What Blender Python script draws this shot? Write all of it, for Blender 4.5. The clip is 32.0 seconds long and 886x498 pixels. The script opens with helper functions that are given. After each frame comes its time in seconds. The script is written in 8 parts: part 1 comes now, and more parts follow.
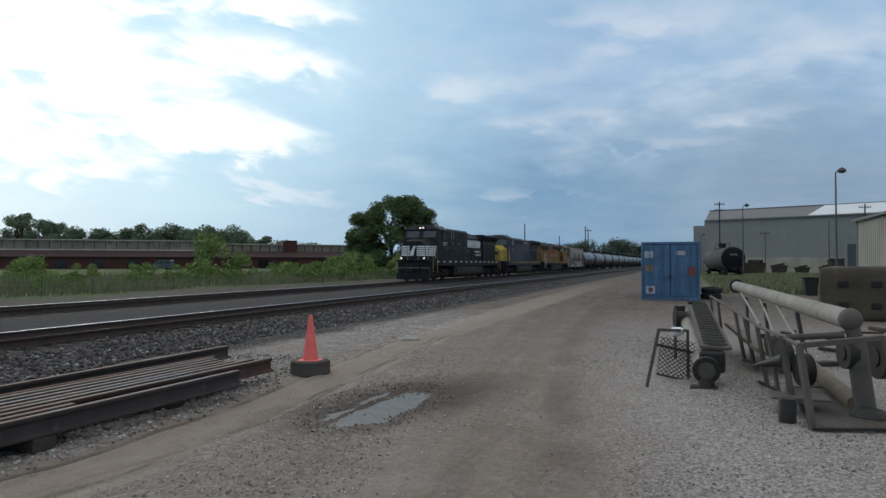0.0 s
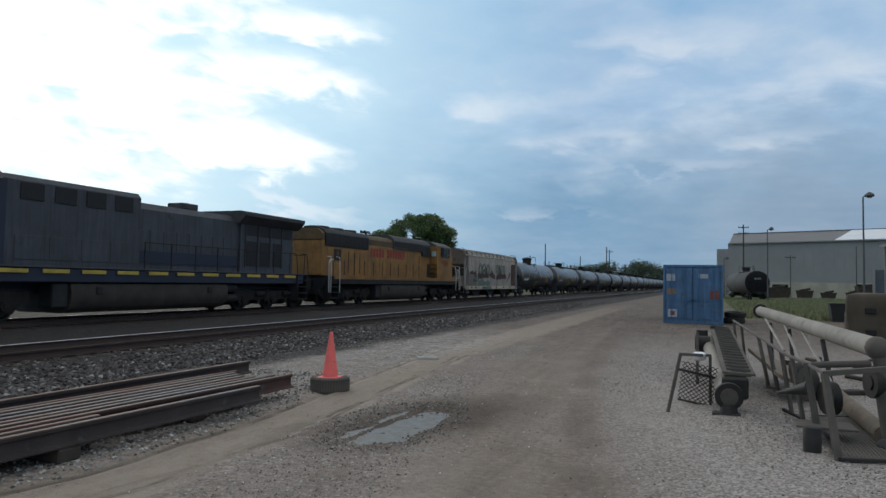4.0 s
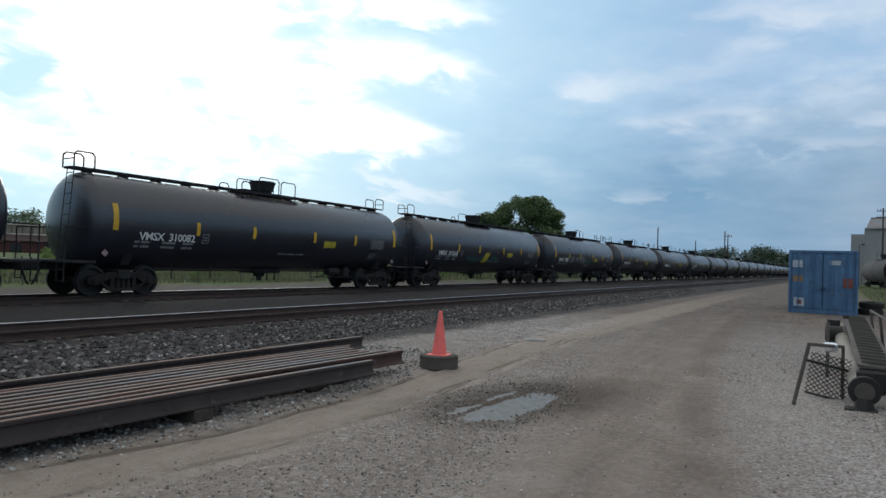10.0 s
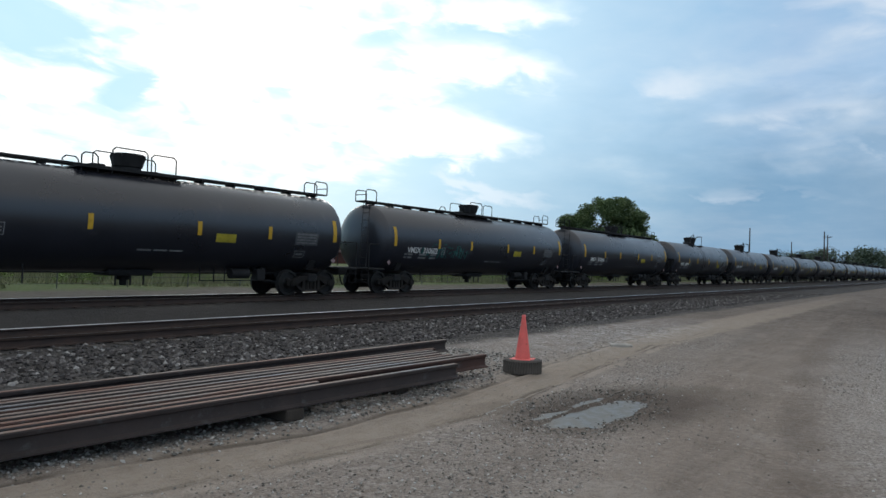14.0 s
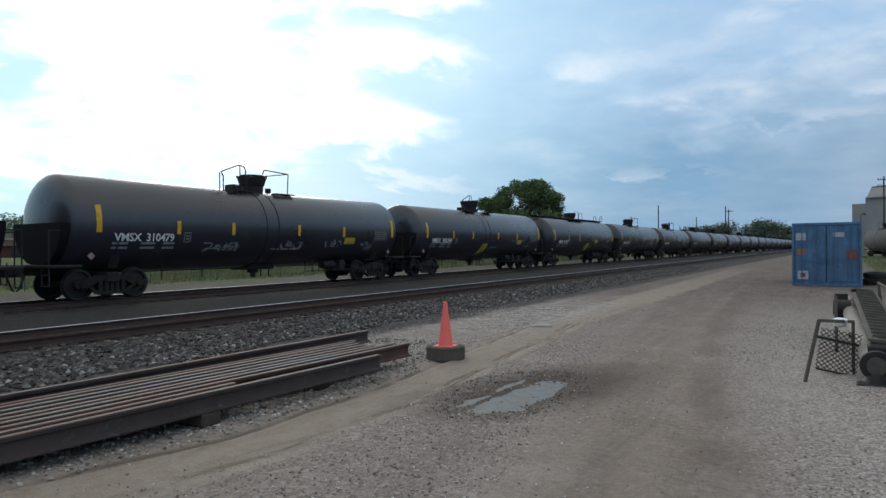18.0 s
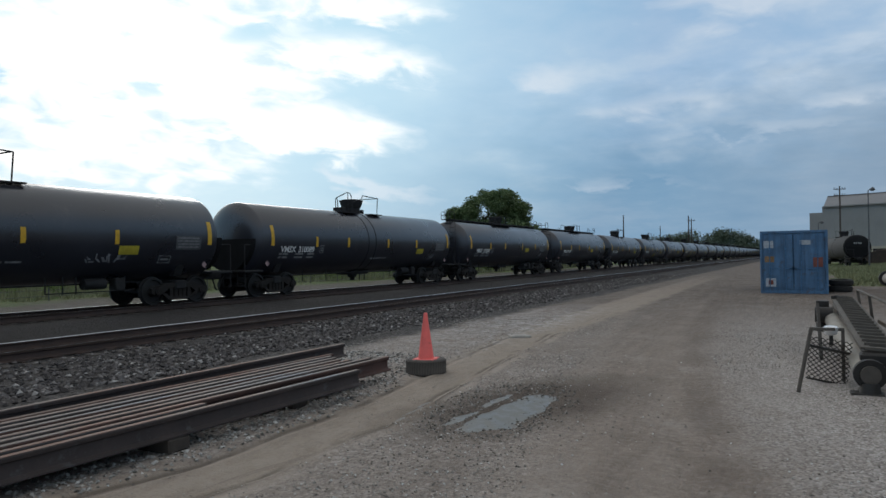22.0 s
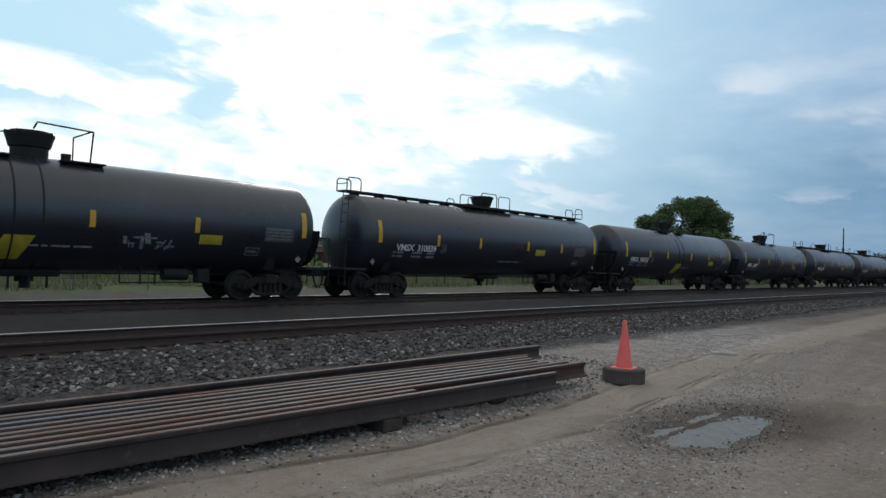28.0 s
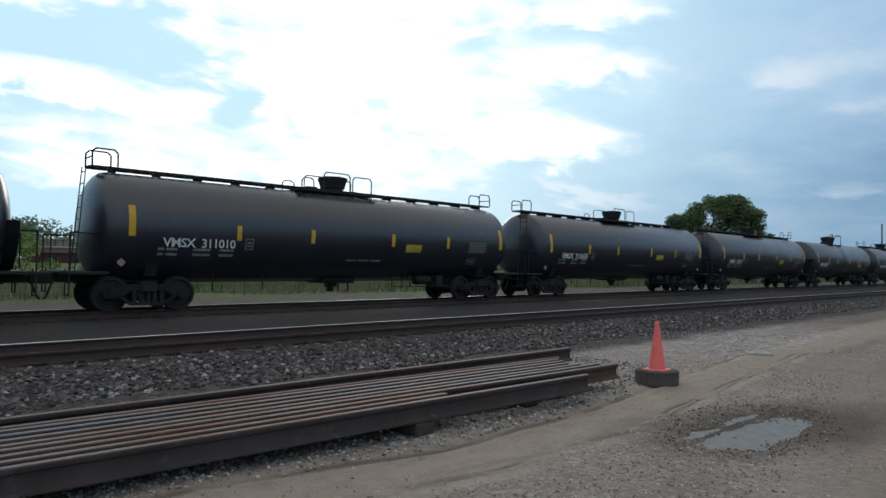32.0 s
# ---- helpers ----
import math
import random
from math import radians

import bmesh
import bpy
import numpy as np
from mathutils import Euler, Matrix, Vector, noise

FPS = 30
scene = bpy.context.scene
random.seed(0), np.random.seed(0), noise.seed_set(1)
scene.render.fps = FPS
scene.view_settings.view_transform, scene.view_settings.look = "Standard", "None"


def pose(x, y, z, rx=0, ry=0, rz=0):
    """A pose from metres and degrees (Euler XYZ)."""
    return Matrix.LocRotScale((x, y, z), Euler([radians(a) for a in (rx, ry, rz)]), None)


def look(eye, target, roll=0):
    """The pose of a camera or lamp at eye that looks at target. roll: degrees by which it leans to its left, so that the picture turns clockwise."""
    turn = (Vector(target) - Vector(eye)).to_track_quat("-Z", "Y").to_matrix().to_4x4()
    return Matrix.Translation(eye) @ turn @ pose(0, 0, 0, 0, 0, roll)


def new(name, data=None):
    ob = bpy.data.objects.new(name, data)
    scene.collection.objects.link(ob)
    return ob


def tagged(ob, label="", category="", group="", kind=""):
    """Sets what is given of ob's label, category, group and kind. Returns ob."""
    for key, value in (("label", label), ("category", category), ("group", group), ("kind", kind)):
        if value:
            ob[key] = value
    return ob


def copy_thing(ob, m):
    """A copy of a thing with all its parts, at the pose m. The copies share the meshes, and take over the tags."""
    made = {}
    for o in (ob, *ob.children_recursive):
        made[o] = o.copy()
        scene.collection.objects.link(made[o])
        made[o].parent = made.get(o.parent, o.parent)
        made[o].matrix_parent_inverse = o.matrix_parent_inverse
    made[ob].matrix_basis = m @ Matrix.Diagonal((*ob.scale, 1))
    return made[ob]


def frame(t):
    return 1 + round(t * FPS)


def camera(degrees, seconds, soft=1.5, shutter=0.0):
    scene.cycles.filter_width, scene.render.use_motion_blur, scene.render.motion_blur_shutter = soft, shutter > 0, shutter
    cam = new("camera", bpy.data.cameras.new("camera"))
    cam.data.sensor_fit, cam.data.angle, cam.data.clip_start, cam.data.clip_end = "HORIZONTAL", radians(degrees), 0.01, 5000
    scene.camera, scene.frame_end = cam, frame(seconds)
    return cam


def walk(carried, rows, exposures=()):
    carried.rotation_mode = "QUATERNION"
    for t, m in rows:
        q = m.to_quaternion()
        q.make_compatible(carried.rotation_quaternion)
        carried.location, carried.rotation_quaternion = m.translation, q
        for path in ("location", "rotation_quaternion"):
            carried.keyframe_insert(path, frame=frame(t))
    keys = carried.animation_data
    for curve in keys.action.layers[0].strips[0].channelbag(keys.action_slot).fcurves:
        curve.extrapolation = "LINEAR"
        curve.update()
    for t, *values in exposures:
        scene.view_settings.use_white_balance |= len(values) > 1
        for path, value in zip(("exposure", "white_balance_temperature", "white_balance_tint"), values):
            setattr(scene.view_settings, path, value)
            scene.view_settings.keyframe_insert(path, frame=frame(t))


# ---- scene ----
cam = camera(67.44, 32.0, soft=1.5)

# seconds, place of the eye, turn to the right of the track's line, tilt up, lean to the left
PATH = [
    (0.0, 0.000, -0.000, 1.620, -20.20, 1.23, -0.00),
    (0.5, 0.002, -0.018, 1.618, -20.40, 1.19, 0.15),
    (1.0, -0.001, -0.029, 1.616, -21.34, 1.10, 0.87),
    (1.5, 0.003, -0.027, 1.626, -20.14, 1.00, 1.67),
    (2.0, 0.024, -0.031, 1.639, -21.12, 1.63, 1.14),
    (2.5, 0.035, -0.035, 1.641, -21.49, 2.16, 0.55),
    (4.5, -0.012, -0.050, 1.623, -22.57, 2.97, 1.57),
    (5.0, -0.022, -0.057, 1.610, -24.88, 2.72, 2.34),
    (5.5, -0.032, -0.065, 1.599, -27.96, 2.09, 1.92),
    (6.0, -0.015, -0.064, 1.598, -30.44, 1.55, 1.83),
    (6.5, -0.009, -0.057, 1.596, -30.07, 1.13, 1.46),
    (7.0, -0.015, -0.067, 1.611, -30.14, 0.82, 1.19),
    (7.5, 0.006, -0.086, 1.616, -31.31, 0.63, 1.13),
    (8.0, 0.036, -0.051, 1.611, -29.43, 0.45, 0.75),
    (8.5, 0.032, -0.050, 1.609, -24.84, 0.62, 0.51),
    (9.0, 0.022, -0.048, 1.607, -23.40, 0.72, 0.66),
    (9.5, -0.002, -0.062, 1.605, -24.78, 0.97, 1.36),
    (10.0, -0.030, -0.077, 1.601, -31.06, 1.08, 1.93),
    (10.5, -0.038, -0.062, 1.601, -34.84, 1.06, 2.12),
    (11.0, -0.027, -0.072, 1.600, -36.50, 0.96, 2.16),
    (11.5, -0.020, -0.066, 1.598, -37.69, 0.87, 2.28),
    (12.0, -0.001, -0.063, 1.600, -35.22, 0.63, 2.02),
    (12.5, 0.009, -0.065, 1.599, -31.96, 0.54, 1.79),
    (13.0, -0.002, -0.065, 1.609, -30.70, 0.58, 1.32),
    (13.5, -0.047, -0.102, 1.606, -37.01, 1.23, 1.66),
    (15.5, -0.103, -0.017, 1.646, -38.58, 1.01, 1.94),
    (16.0, -0.114, 0.003, 1.644, -35.77, 0.89, 1.27),
    (16.5, -0.092, 0.010, 1.649, -31.43, 0.48, 0.49),
    (17.0, -0.067, 0.014, 1.652, -28.38, 0.05, -0.01),
    (17.5, -0.070, 0.010, 1.649, -28.08, -0.24, -0.30),
    (18.0, -0.096, -0.003, 1.654, -31.13, -0.05, -0.49),
    (18.5, -0.122, -0.029, 1.651, -37.62, 0.17, 0.32),
    (19.0, -0.120, -0.022, 1.646, -41.03, 0.23, 1.07),
    (19.5, -0.142, 0.008, 1.647, -38.92, 0.18, 1.43),
    (20.0, -0.289, 0.120, 1.635, -38.52, 0.09, 1.15),
    (20.5, -0.374, 0.196, 1.653, -39.44, 1.23, 0.80),
    (21.0, -0.398, 0.214, 1.652, -39.77, 2.50, 0.89),
    (21.5, -0.424, 0.236, 1.642, -31.84, 1.99, -1.01),
    (22.0, -0.462, 0.241, 1.639, -28.26, 0.78, -0.79),
    (22.5, -0.517, 0.196, 1.635, -32.23, 1.10, -0.20),
    (23.0, -0.517, 0.186, 1.642, -37.07, 1.21, 0.01),
    (23.5, -0.516, 0.161, 1.642, -40.02, 1.61, -0.36),
    (24.0, -0.465, 0.185, 1.649, -32.06, 1.09, -1.26),
    (24.5, -0.499, 0.103, 1.647, -29.87, 0.97, -0.93),
    (25.0, -0.581, -0.010, 1.640, -31.46, 1.25, -1.79),
    (25.5, -0.624, -0.041, 1.631, -40.44, 1.93, -1.28),
    (27.5, -0.615, 0.017, 1.588, -46.62, 1.37, 1.48),
    (28.0, -0.602, 0.042, 1.596, -44.03, 1.10, 1.81),
    (28.5, -0.599, 0.053, 1.597, -40.16, 1.14, 1.82),
    (29.0, -0.607, 0.054, 1.595, -39.33, 1.35, 1.85),
    (29.5, -0.617, 0.063, 1.594, -38.58, 1.39, 1.77),
    (30.0, -0.627, 0.033, 1.595, -41.41, 1.35, 1.11),
    (30.5, -0.615, 0.045, 1.600, -43.46, 1.18, 0.66),
    (31.0, -0.611, 0.042, 1.590, -44.67, 1.16, 0.25),
    (31.5, -0.615, 0.036, 1.594, -45.92, 1.21, 0.59),
    (32.0, -0.610, 0.032, 1.596, -46.42, 1.33, 0.90),
]
walk(cam, [(t, pose(x, y, z, 0, 0, -turn) @ pose(0, 0, 0, 90 + tilt, 0, 0) @ pose(0, 0, 0, 0, 0, lean))
           for t, x, y, z, turn, tilt, lean in PATH],
     exposures=((0.0, -0.08), (2.0, -0.08), (6.0, 0.0), (10.0, 0.05), (13.0, 0.07), (16.0, 0.0), (17.0, 0.07), (18.0, 0.13), (19.0, 0.10), (20.0, 0.03), (21.0, -0.04), (22.0, -0.12), (23.0, -0.06),
                (24.0, -0.09), (25.0, -0.02), (28.0, -0.08), (29.0, 0.05), (30.0, 0.0), (32.0, 0.0)))

# ---- world, sun, exposure ----
SUN_AZ, SUN_EL = radians(-47), radians(19)


def add(nt, kind, x=0, y=0, **inputs):
    n = nt.nodes.new(kind)
    n.location = (x, y)
    for k, v in inputs.items():
        n.inputs[k].default_value = v
    return n


def maths(nt, op, a, b=None, c=None, clamp=False):
    n = nt.nodes.new("ShaderNodeMath")
    n.operation, n.use_clamp = op, clamp
    for i, v in enumerate((a, b, c)):
        if v is None:
            continue
        if isinstance(v, (int, float)):
            n.inputs[i].default_value = v
        else:
            nt.links.new(v, n.inputs[i])
    return n.outputs[0]


def ramp(nt, fac, stops):
    n = nt.nodes.new("ShaderNodeValToRGB")
    while len(n.color_ramp.elements) < len(stops):
        n.color_ramp.elements.new(0.5)
    for e, (p, c) in zip(n.color_ramp.elements, stops):
        e.position = p
        e.color = (c, c, c, 1) if isinstance(c, (int, float)) else (*c, 1)
    nt.links.new(fac, n.inputs[0])
    return n.outputs[0]


def mixc(nt, fac, a, b, blend="MIX"):
    n = nt.nodes.new("ShaderNodeMix")
    n.data_type, n.blend_type = "RGBA", blend
    for i, v in ((0, fac), (6, a), (7, b)):
        if isinstance(v, (int, float)):
            n.inputs[i].default_value = v
        elif isinstance(v, tuple):
            n.inputs[i].default_value = (*v, 1)
        else:
            nt.links.new(v, n.inputs[i])
    return n.outputs[2]


def build_world():
    world = bpy.data.worlds.new("sky")
    scene.world = world
    world.use_nodes = True
    nt = world.node_tree
    nt.nodes.clear()
    out = add(nt, "ShaderNodeOutputWorld")
    bg = add(nt, "ShaderNodeBackground", Strength=0.115)
    nt.links.new(bg.outputs[0], out.inputs[0])
    sky = add(nt, "ShaderNodeTexSky")
    sky.sky_type, sky.sun_disc = "NISHITA", False
    sky.sun_elevation, sky.sun_rotation = SUN_EL, SUN_AZ
    sky.dust_density, sky.ozone_density, sky.air_density = 2.0, 2.0, 1.0
    co = add(nt, "ShaderNodeTexCoord")
    # clouds lie on a flat deck: project the direction on it, so that they crowd towards the horizon
    sep = add(nt, "ShaderNodeSeparateXYZ")
    nt.links.new(co.outputs["Generated"], sep.inputs[0])
    h = maths(nt, "MAXIMUM", maths(nt, "ADD", sep.outputs[2], 0.17), 0.05)
    comb = add(nt, "ShaderNodeCombineXYZ")
    nt.links.new(maths(nt, "DIVIDE", sep.outputs[0], h), comb.inputs[0])
    nt.links.new(maths(nt, "DIVIDE", sep.outputs[1], h), comb.inputs[1])
    n2 = add(nt, "ShaderNodeTexNoise", Scale=0.62, Detail=5.0, Roughness=0.5, Distortion=0.3)
    n3 = add(nt, "ShaderNodeTexNoise", Scale=2.6, Detail=6.0, Roughness=0.6)
    for n in (n2, n3):
        nt.links.new(comb.outputs[0], n.inputs["Vector"])
    # compass bearing and height of the view, in degrees, stirred so that cloud edges fray
    def stirred(v, noise_out, much):
        return maths(nt, "ADD", v, maths(nt, "MULTIPLY", maths(nt, "SUBTRACT", noise_out, 0.5), much))
    az0 = maths(nt, "MULTIPLY", maths(nt, "ARCTAN2", sep.outputs[0], sep.outputs[1]), 180 / math.pi)
    el0 = maths(nt, "MULTIPLY", maths(nt, "ARCSINE", sep.outputs[2]), 180 / math.pi)
    flat = add(nt, "ShaderNodeCombineXYZ")
    nt.links.new(maths(nt, "MULTIPLY", az0, 0.10), flat.inputs[0])
    nt.links.new(maths(nt, "ADD", maths(nt, "MULTIPLY", el0, 0.25), maths(nt, "MULTIPLY", az0, 0.018)), flat.inputs[1])
    fray = add(nt, "ShaderNodeTexNoise", Scale=1.0, Detail=8.0, Roughness=0.5, Distortion=0.4)
    curl = add(nt, "ShaderNodeTexNoise", Scale=2.9, Detail=7.0, Roughness=0.52, Distortion=0.4)
    for n in (fray, curl):
        nt.links.new(flat.outputs[0], n.inputs["Vector"])
    az = stirred(stirred(az0, fray.outputs[0], 13.0), curl.outputs[0], 3.0)
    el = stirred(stirred(el0, curl.outputs[0], 2.4), fray.outputs[0], 3.0)

    def bank_at(a0, e0, ra, re, tilt=0.0, gain=1.0):
        """A cloud bank round one bearing: 1 in its middle, falling below 0 outside."""
        da, de = maths(nt, "SUBTRACT", az, a0), maths(nt, "SUBTRACT", el, e0)
        c, s = math.cos(radians(tilt)), math.sin(radians(tilt))
        u = maths(nt, "DIVIDE", maths(nt, "ADD", maths(nt, "MULTIPLY", da, c), maths(nt, "MULTIPLY", de, s)), ra)
        v = maths(nt, "DIVIDE", maths(nt, "SUBTRACT", maths(nt, "MULTIPLY", de, c), maths(nt, "MULTIPLY", da, s)), re)
        return maths(nt, "MULTIPLY", maths(nt, "SUBTRACT", 1.0, maths(nt, "ADD", maths(nt, "MULTIPLY", u, u), maths(nt, "MULTIPLY", v, v))), gain)

    def most(*v):
        r = v[0]
        for w in v[1:]:
            r = maths(nt, "MAXIMUM", r, w)
        return r
    ragged = maths(nt, "ADD", maths(nt, "MULTIPLY", maths(nt, "SUBTRACT", fray.outputs[0], 0.5), 2.2), maths(nt, "MULTIPLY", maths(nt, "SUBTRACT", curl.outputs[0], 0.5), 1.7))
    # sunlit white bank with its ragged spur, bands to the side, and blue gaps between them
    mass = most(bank_at(-53, 15.5, 15, 6.5), bank_at(-56, 23, 20, 5.5), bank_at(-40.5, 10.9, 9.5, 2.4, -3), bank_at(-74, 12.6, 10, 1.6, -6), bank_at(-82, 20, 9, 2.6),
                bank_at(-55, 8.6, 12, 2.8, 0, 0.62), bank_at(-70, 8.0, 13, 3.4, 0, 0.5), bank_at(-37, 16.6, 8, 1.9, -5, 0.6), bank_at(-35, 20.6, 7, 1.6, 0, 0.6))
    gaps = most(bank_at(-73, 16.4, 8.0, 1.7, -4), bank_at(-64, 12.0, 3.2, 1.2), bank_at(-53.5, 13.2, 2.4, 0.8), bank_at(-44, 18.4, 3.0, 0.9, 0, 0.8), 0.0)
    bright = ramp(nt, maths(nt, "ADD", maths(nt, "SUBTRACT", maths(nt, "ADD", mass, maths(nt, "MULTIPLY", ragged, 0.55)), maths(nt, "MULTIPLY", gaps, 0.9)), 0.34), [(0.0, 0.0), (0.25, 0.18), (0.55, 0.62), (1.0, 1.0)])
    streak = ramp(nt, maths(nt, "ADD", most(bank_at(-34.5, 6.3, 6.5, 1.0, -18, 1.1), bank_at(-18.3, 15.2, 5, 1.3, 0, 0.8), bank_at(-4, 19.4, 8, 2.0, 0, 0.8), bank_at(-10, 12.3, 6, 0.9, 4, 0.55),
                                            bank_at(-2, 9.7, 6, 0.7, 0, 0.5), bank_at(10, 15.4, 9, 1.8, 8, 0.55), bank_at(5.6, 11.5, 4, 0.7, 0, 0.5), bank_at(-12, 6.0, 5, 0.5, -4, 0.4)), maths(nt, "MULTIPLY", ragged, 0.75)), [(0.0, 0.0), (0.5, 0.22), (1.0, 0.6)])
    # blue with thin high veil
    veil = maths(nt, "ADD", maths(nt, "MULTIPLY", n2.outputs[0], 0.5), maths(nt, "ADD", maths(nt, "MULTIPLY", n3.outputs[0], 0.32), maths(nt, "MULTIPLY", fray.outputs[0], 0.38)))
    blue = mixc(nt, 0.85, sky.outputs[0], ramp(nt, veil, [(0.45, (2.5, 4.7, 7.4)), (0.62, (3.8, 5.7, 7.7)), (0.74, (5.9, 7.1, 8.2))]))
    sidewise = ramp(nt, maths(nt, "DIVIDE", maths(nt, "ADD", az, 60.0), 60.0), [(0.1, 0.0), (0.75, 1.0)])
    grey = ramp(nt, veil, [(0.45, (2.2, 3.9, 5.8)), (0.60, (3.3, 4.6, 6.3)), (0.74, (5.0, 5.9, 6.9))])
    col = mixc(nt, maths(nt, "MULTIPLY", sidewise, 0.7), blue, grey)
    # darker banks low down, away from the light
    low = ramp(nt, maths(nt, "ADD", maths(nt, "DIVIDE", el, 20.0), maths(nt, "MULTIPLY", ragged, 0.10)), [(0.30, 0.95), (0.74, 0.0)])
    col = mixc(nt, maths(nt, "MULTIPLY", low, sidewise), col, ramp(nt, veil, [(0.42, (1.4, 2.8, 4.4)), (0.60, (1.9, 3.3, 4.8)), (0.75, (2.8, 4.0, 5.3))]))
    side_low = maths(nt, "MULTIPLY", low, maths(nt, "DIVIDE", maths(nt, "ADD", az0, 10.0), 16.0, clamp=True))
    col = mixc(nt, maths(nt, "MULTIPLY", side_low, 0.75), col, ramp(nt, veil, [(0.45, (2.3, 3.15, 4.2)), (0.72, (3.3, 4.0, 4.9))]))
    # pale towards the light
    dot = nt.nodes.new("ShaderNodeVectorMath")
    dot.operation = "DOT_PRODUCT"
    nt.links.new(co.outputs["Generated"], dot.inputs[0])
    dot.inputs[1].default_value = (math.sin(SUN_AZ) * math.cos(SUN_EL), math.cos(SUN_AZ) * math.cos(SUN_EL), math.sin(SUN_EL))
    near = ramp(nt, dot.outputs["Value"], [(0.0, 0.0), (0.82, 0.0), (0.93, 0.40), (1.0, 1.0)])
    beyond = maths(nt, "MULTIPLY", maths(nt, "DIVIDE", maths(nt, "SUBTRACT", -48.0, az0), 16.0, clamp=True), maths(nt, "DIVIDE", maths(nt, "ADD", az0, 120.0), 25.0, clamp=True))
    near = maths(nt, "MAXIMUM", near, beyond)
    col = mixc(nt, maths(nt, "MULTIPLY", near, 0.85), col, (5.2, 7.7, 9.0))
    col = mixc(nt, maths(nt, "MULTIPLY", ramp(nt, maths(nt, "DIVIDE", el0, 20.0), [(0.0, 0.7), (0.25, 0.0)]), 0.6), col, mixc(nt, near, (2.1, 3.3, 4.7), (5.6, 7.4, 8.6)))
    col = mixc(nt, streak, col, mixc(nt, near, (6.4, 7.0, 7.7), (8.2, 9.0, 9.6)))
    white = mixc(nt, ramp(nt, maths(nt, "ADD", curl.outputs[0], maths(nt, "MULTIPLY", maths(nt, "MAXIMUM", mass, 0.0), 0.25)), [(0.42, 0.0), (0.66, 1.0)]), (7.4, 8.8, 9.4), (11.4, 11.3, 11.1))
    col = mixc(nt, bright, col, white)
    # overhead the deck closes to an even pale grey
    high = ramp(nt, sep.outputs[2], [(0.40, 0.0), (0.66, 1.0)])
    nt.links.new(mixc(nt, high, col, (6.1, 6.35, 6.5)), bg.inputs[0])


build_world()
sun = new("sun", bpy.data.lights.new("sun", "SUN"))
sun.data.energy, sun.data.angle, sun.data.color = 0.6, radians(20), (1.0, 0.97, 0.94)
sun.matrix_world = look((0, 0, 40), (-40 * math.sin(SUN_AZ), -40 * math.cos(SUN_AZ), 40 - 40 * math.tan(SUN_EL)))

# ---- materials ----
MATS = {}


def material(name, colour, rough=0.7, metal=0.0, var=0.25, scale=3.0, fine=40.0, bump=0.15, tint=None, stain=0.0,
             stain_colour=(0.1, 0.06, 0.04), bump_dist=0.01, spec=0.5, rnd=0.0, streak=0.0,
             streak_colour=(0.05, 0.04, 0.035)):
    """A painted, worn or earthy surface: colour varied at two scales, stains, and fine relief."""
    if name in MATS:
        return MATS[name]
    m = bpy.data.materials.new(name)
    m.use_nodes = True
    nt = m.node_tree
    b = nt.nodes["Principled BSDF"]
    co = add(nt, "ShaderNodeTexCoord")
    big = add(nt, "ShaderNodeTexNoise", Scale=scale, Detail=5.0, Roughness=0.6)
    small = add(nt, "ShaderNodeTexNoise", Scale=fine, Detail=4.0, Roughness=0.65)
    for n in (big, small):
        nt.links.new(co.outputs["Object"], n.inputs["Vector"])
    dark = tuple(c * (1 - var) for c in colour)
    light = tint or tuple(min(1, c * (1 + var)) for c in colour)
    c1 = mixc(nt, ramp(nt, big.outputs[0], [(0.3, 0), (0.7, 1)]), dark, light)
    c2 = mixc(nt, maths(nt, "MULTIPLY", small.outputs[0], var * 0.9), c1, tuple(c * 0.5 for c in colour))
    if rnd:
        info = add(nt, "ShaderNodeObjectInfo")
        c2 = mixc(nt, maths(nt, "MULTIPLY", info.outputs["Random"], rnd), c2, tuple(c * 0.45 for c in colour))
    if stain:
        st = add(nt, "ShaderNodeTexNoise", Scale=scale * 2.2, Detail=8.0, Roughness=0.7)
        nt.links.new(co.outputs["Object"], st.inputs["Vector"])
        c2 = mixc(nt, ramp(nt, st.outputs[0], [(0.62 - stain * 0.35, 0), (0.75 - stain * 0.2, 1)]), c2, stain_colour)
    if streak:
        mp = add(nt, "ShaderNodeMapping")
        mp.inputs["Scale"].default_value = (5.0, 5.0, 0.35)
        nt.links.new(co.outputs["Object"], mp.inputs[0])
        sn = add(nt, "ShaderNodeTexNoise", Scale=1.6, Detail=6.0, Roughness=0.65)
        nt.links.new(mp.outputs[0], sn.inputs["Vector"])
        c2 = mixc(nt, ramp(nt, sn.outputs[0], [(0.45, 0), (0.72, streak)]), c2, streak_colour)
    nt.links.new(c2, b.inputs["Base Color"])
    b.inputs["Metallic"].default_value = metal
    b.inputs["Specular IOR Level"].default_value = spec
    nt.links.new(maths(nt, "ADD", maths(nt, "MULTIPLY", big.outputs[0], 0.25), rough - 0.12, clamp=True), b.inputs["Roughness"])
    if bump:
        bp = add(nt, "ShaderNodeBump", Strength=bump, Distance=bump_dist)
        nt.links.new(small.outputs[0], bp.inputs["Height"])
        nt.links.new(bp.outputs[0], b.inputs["Normal"])
    MATS[name] = m
    return m


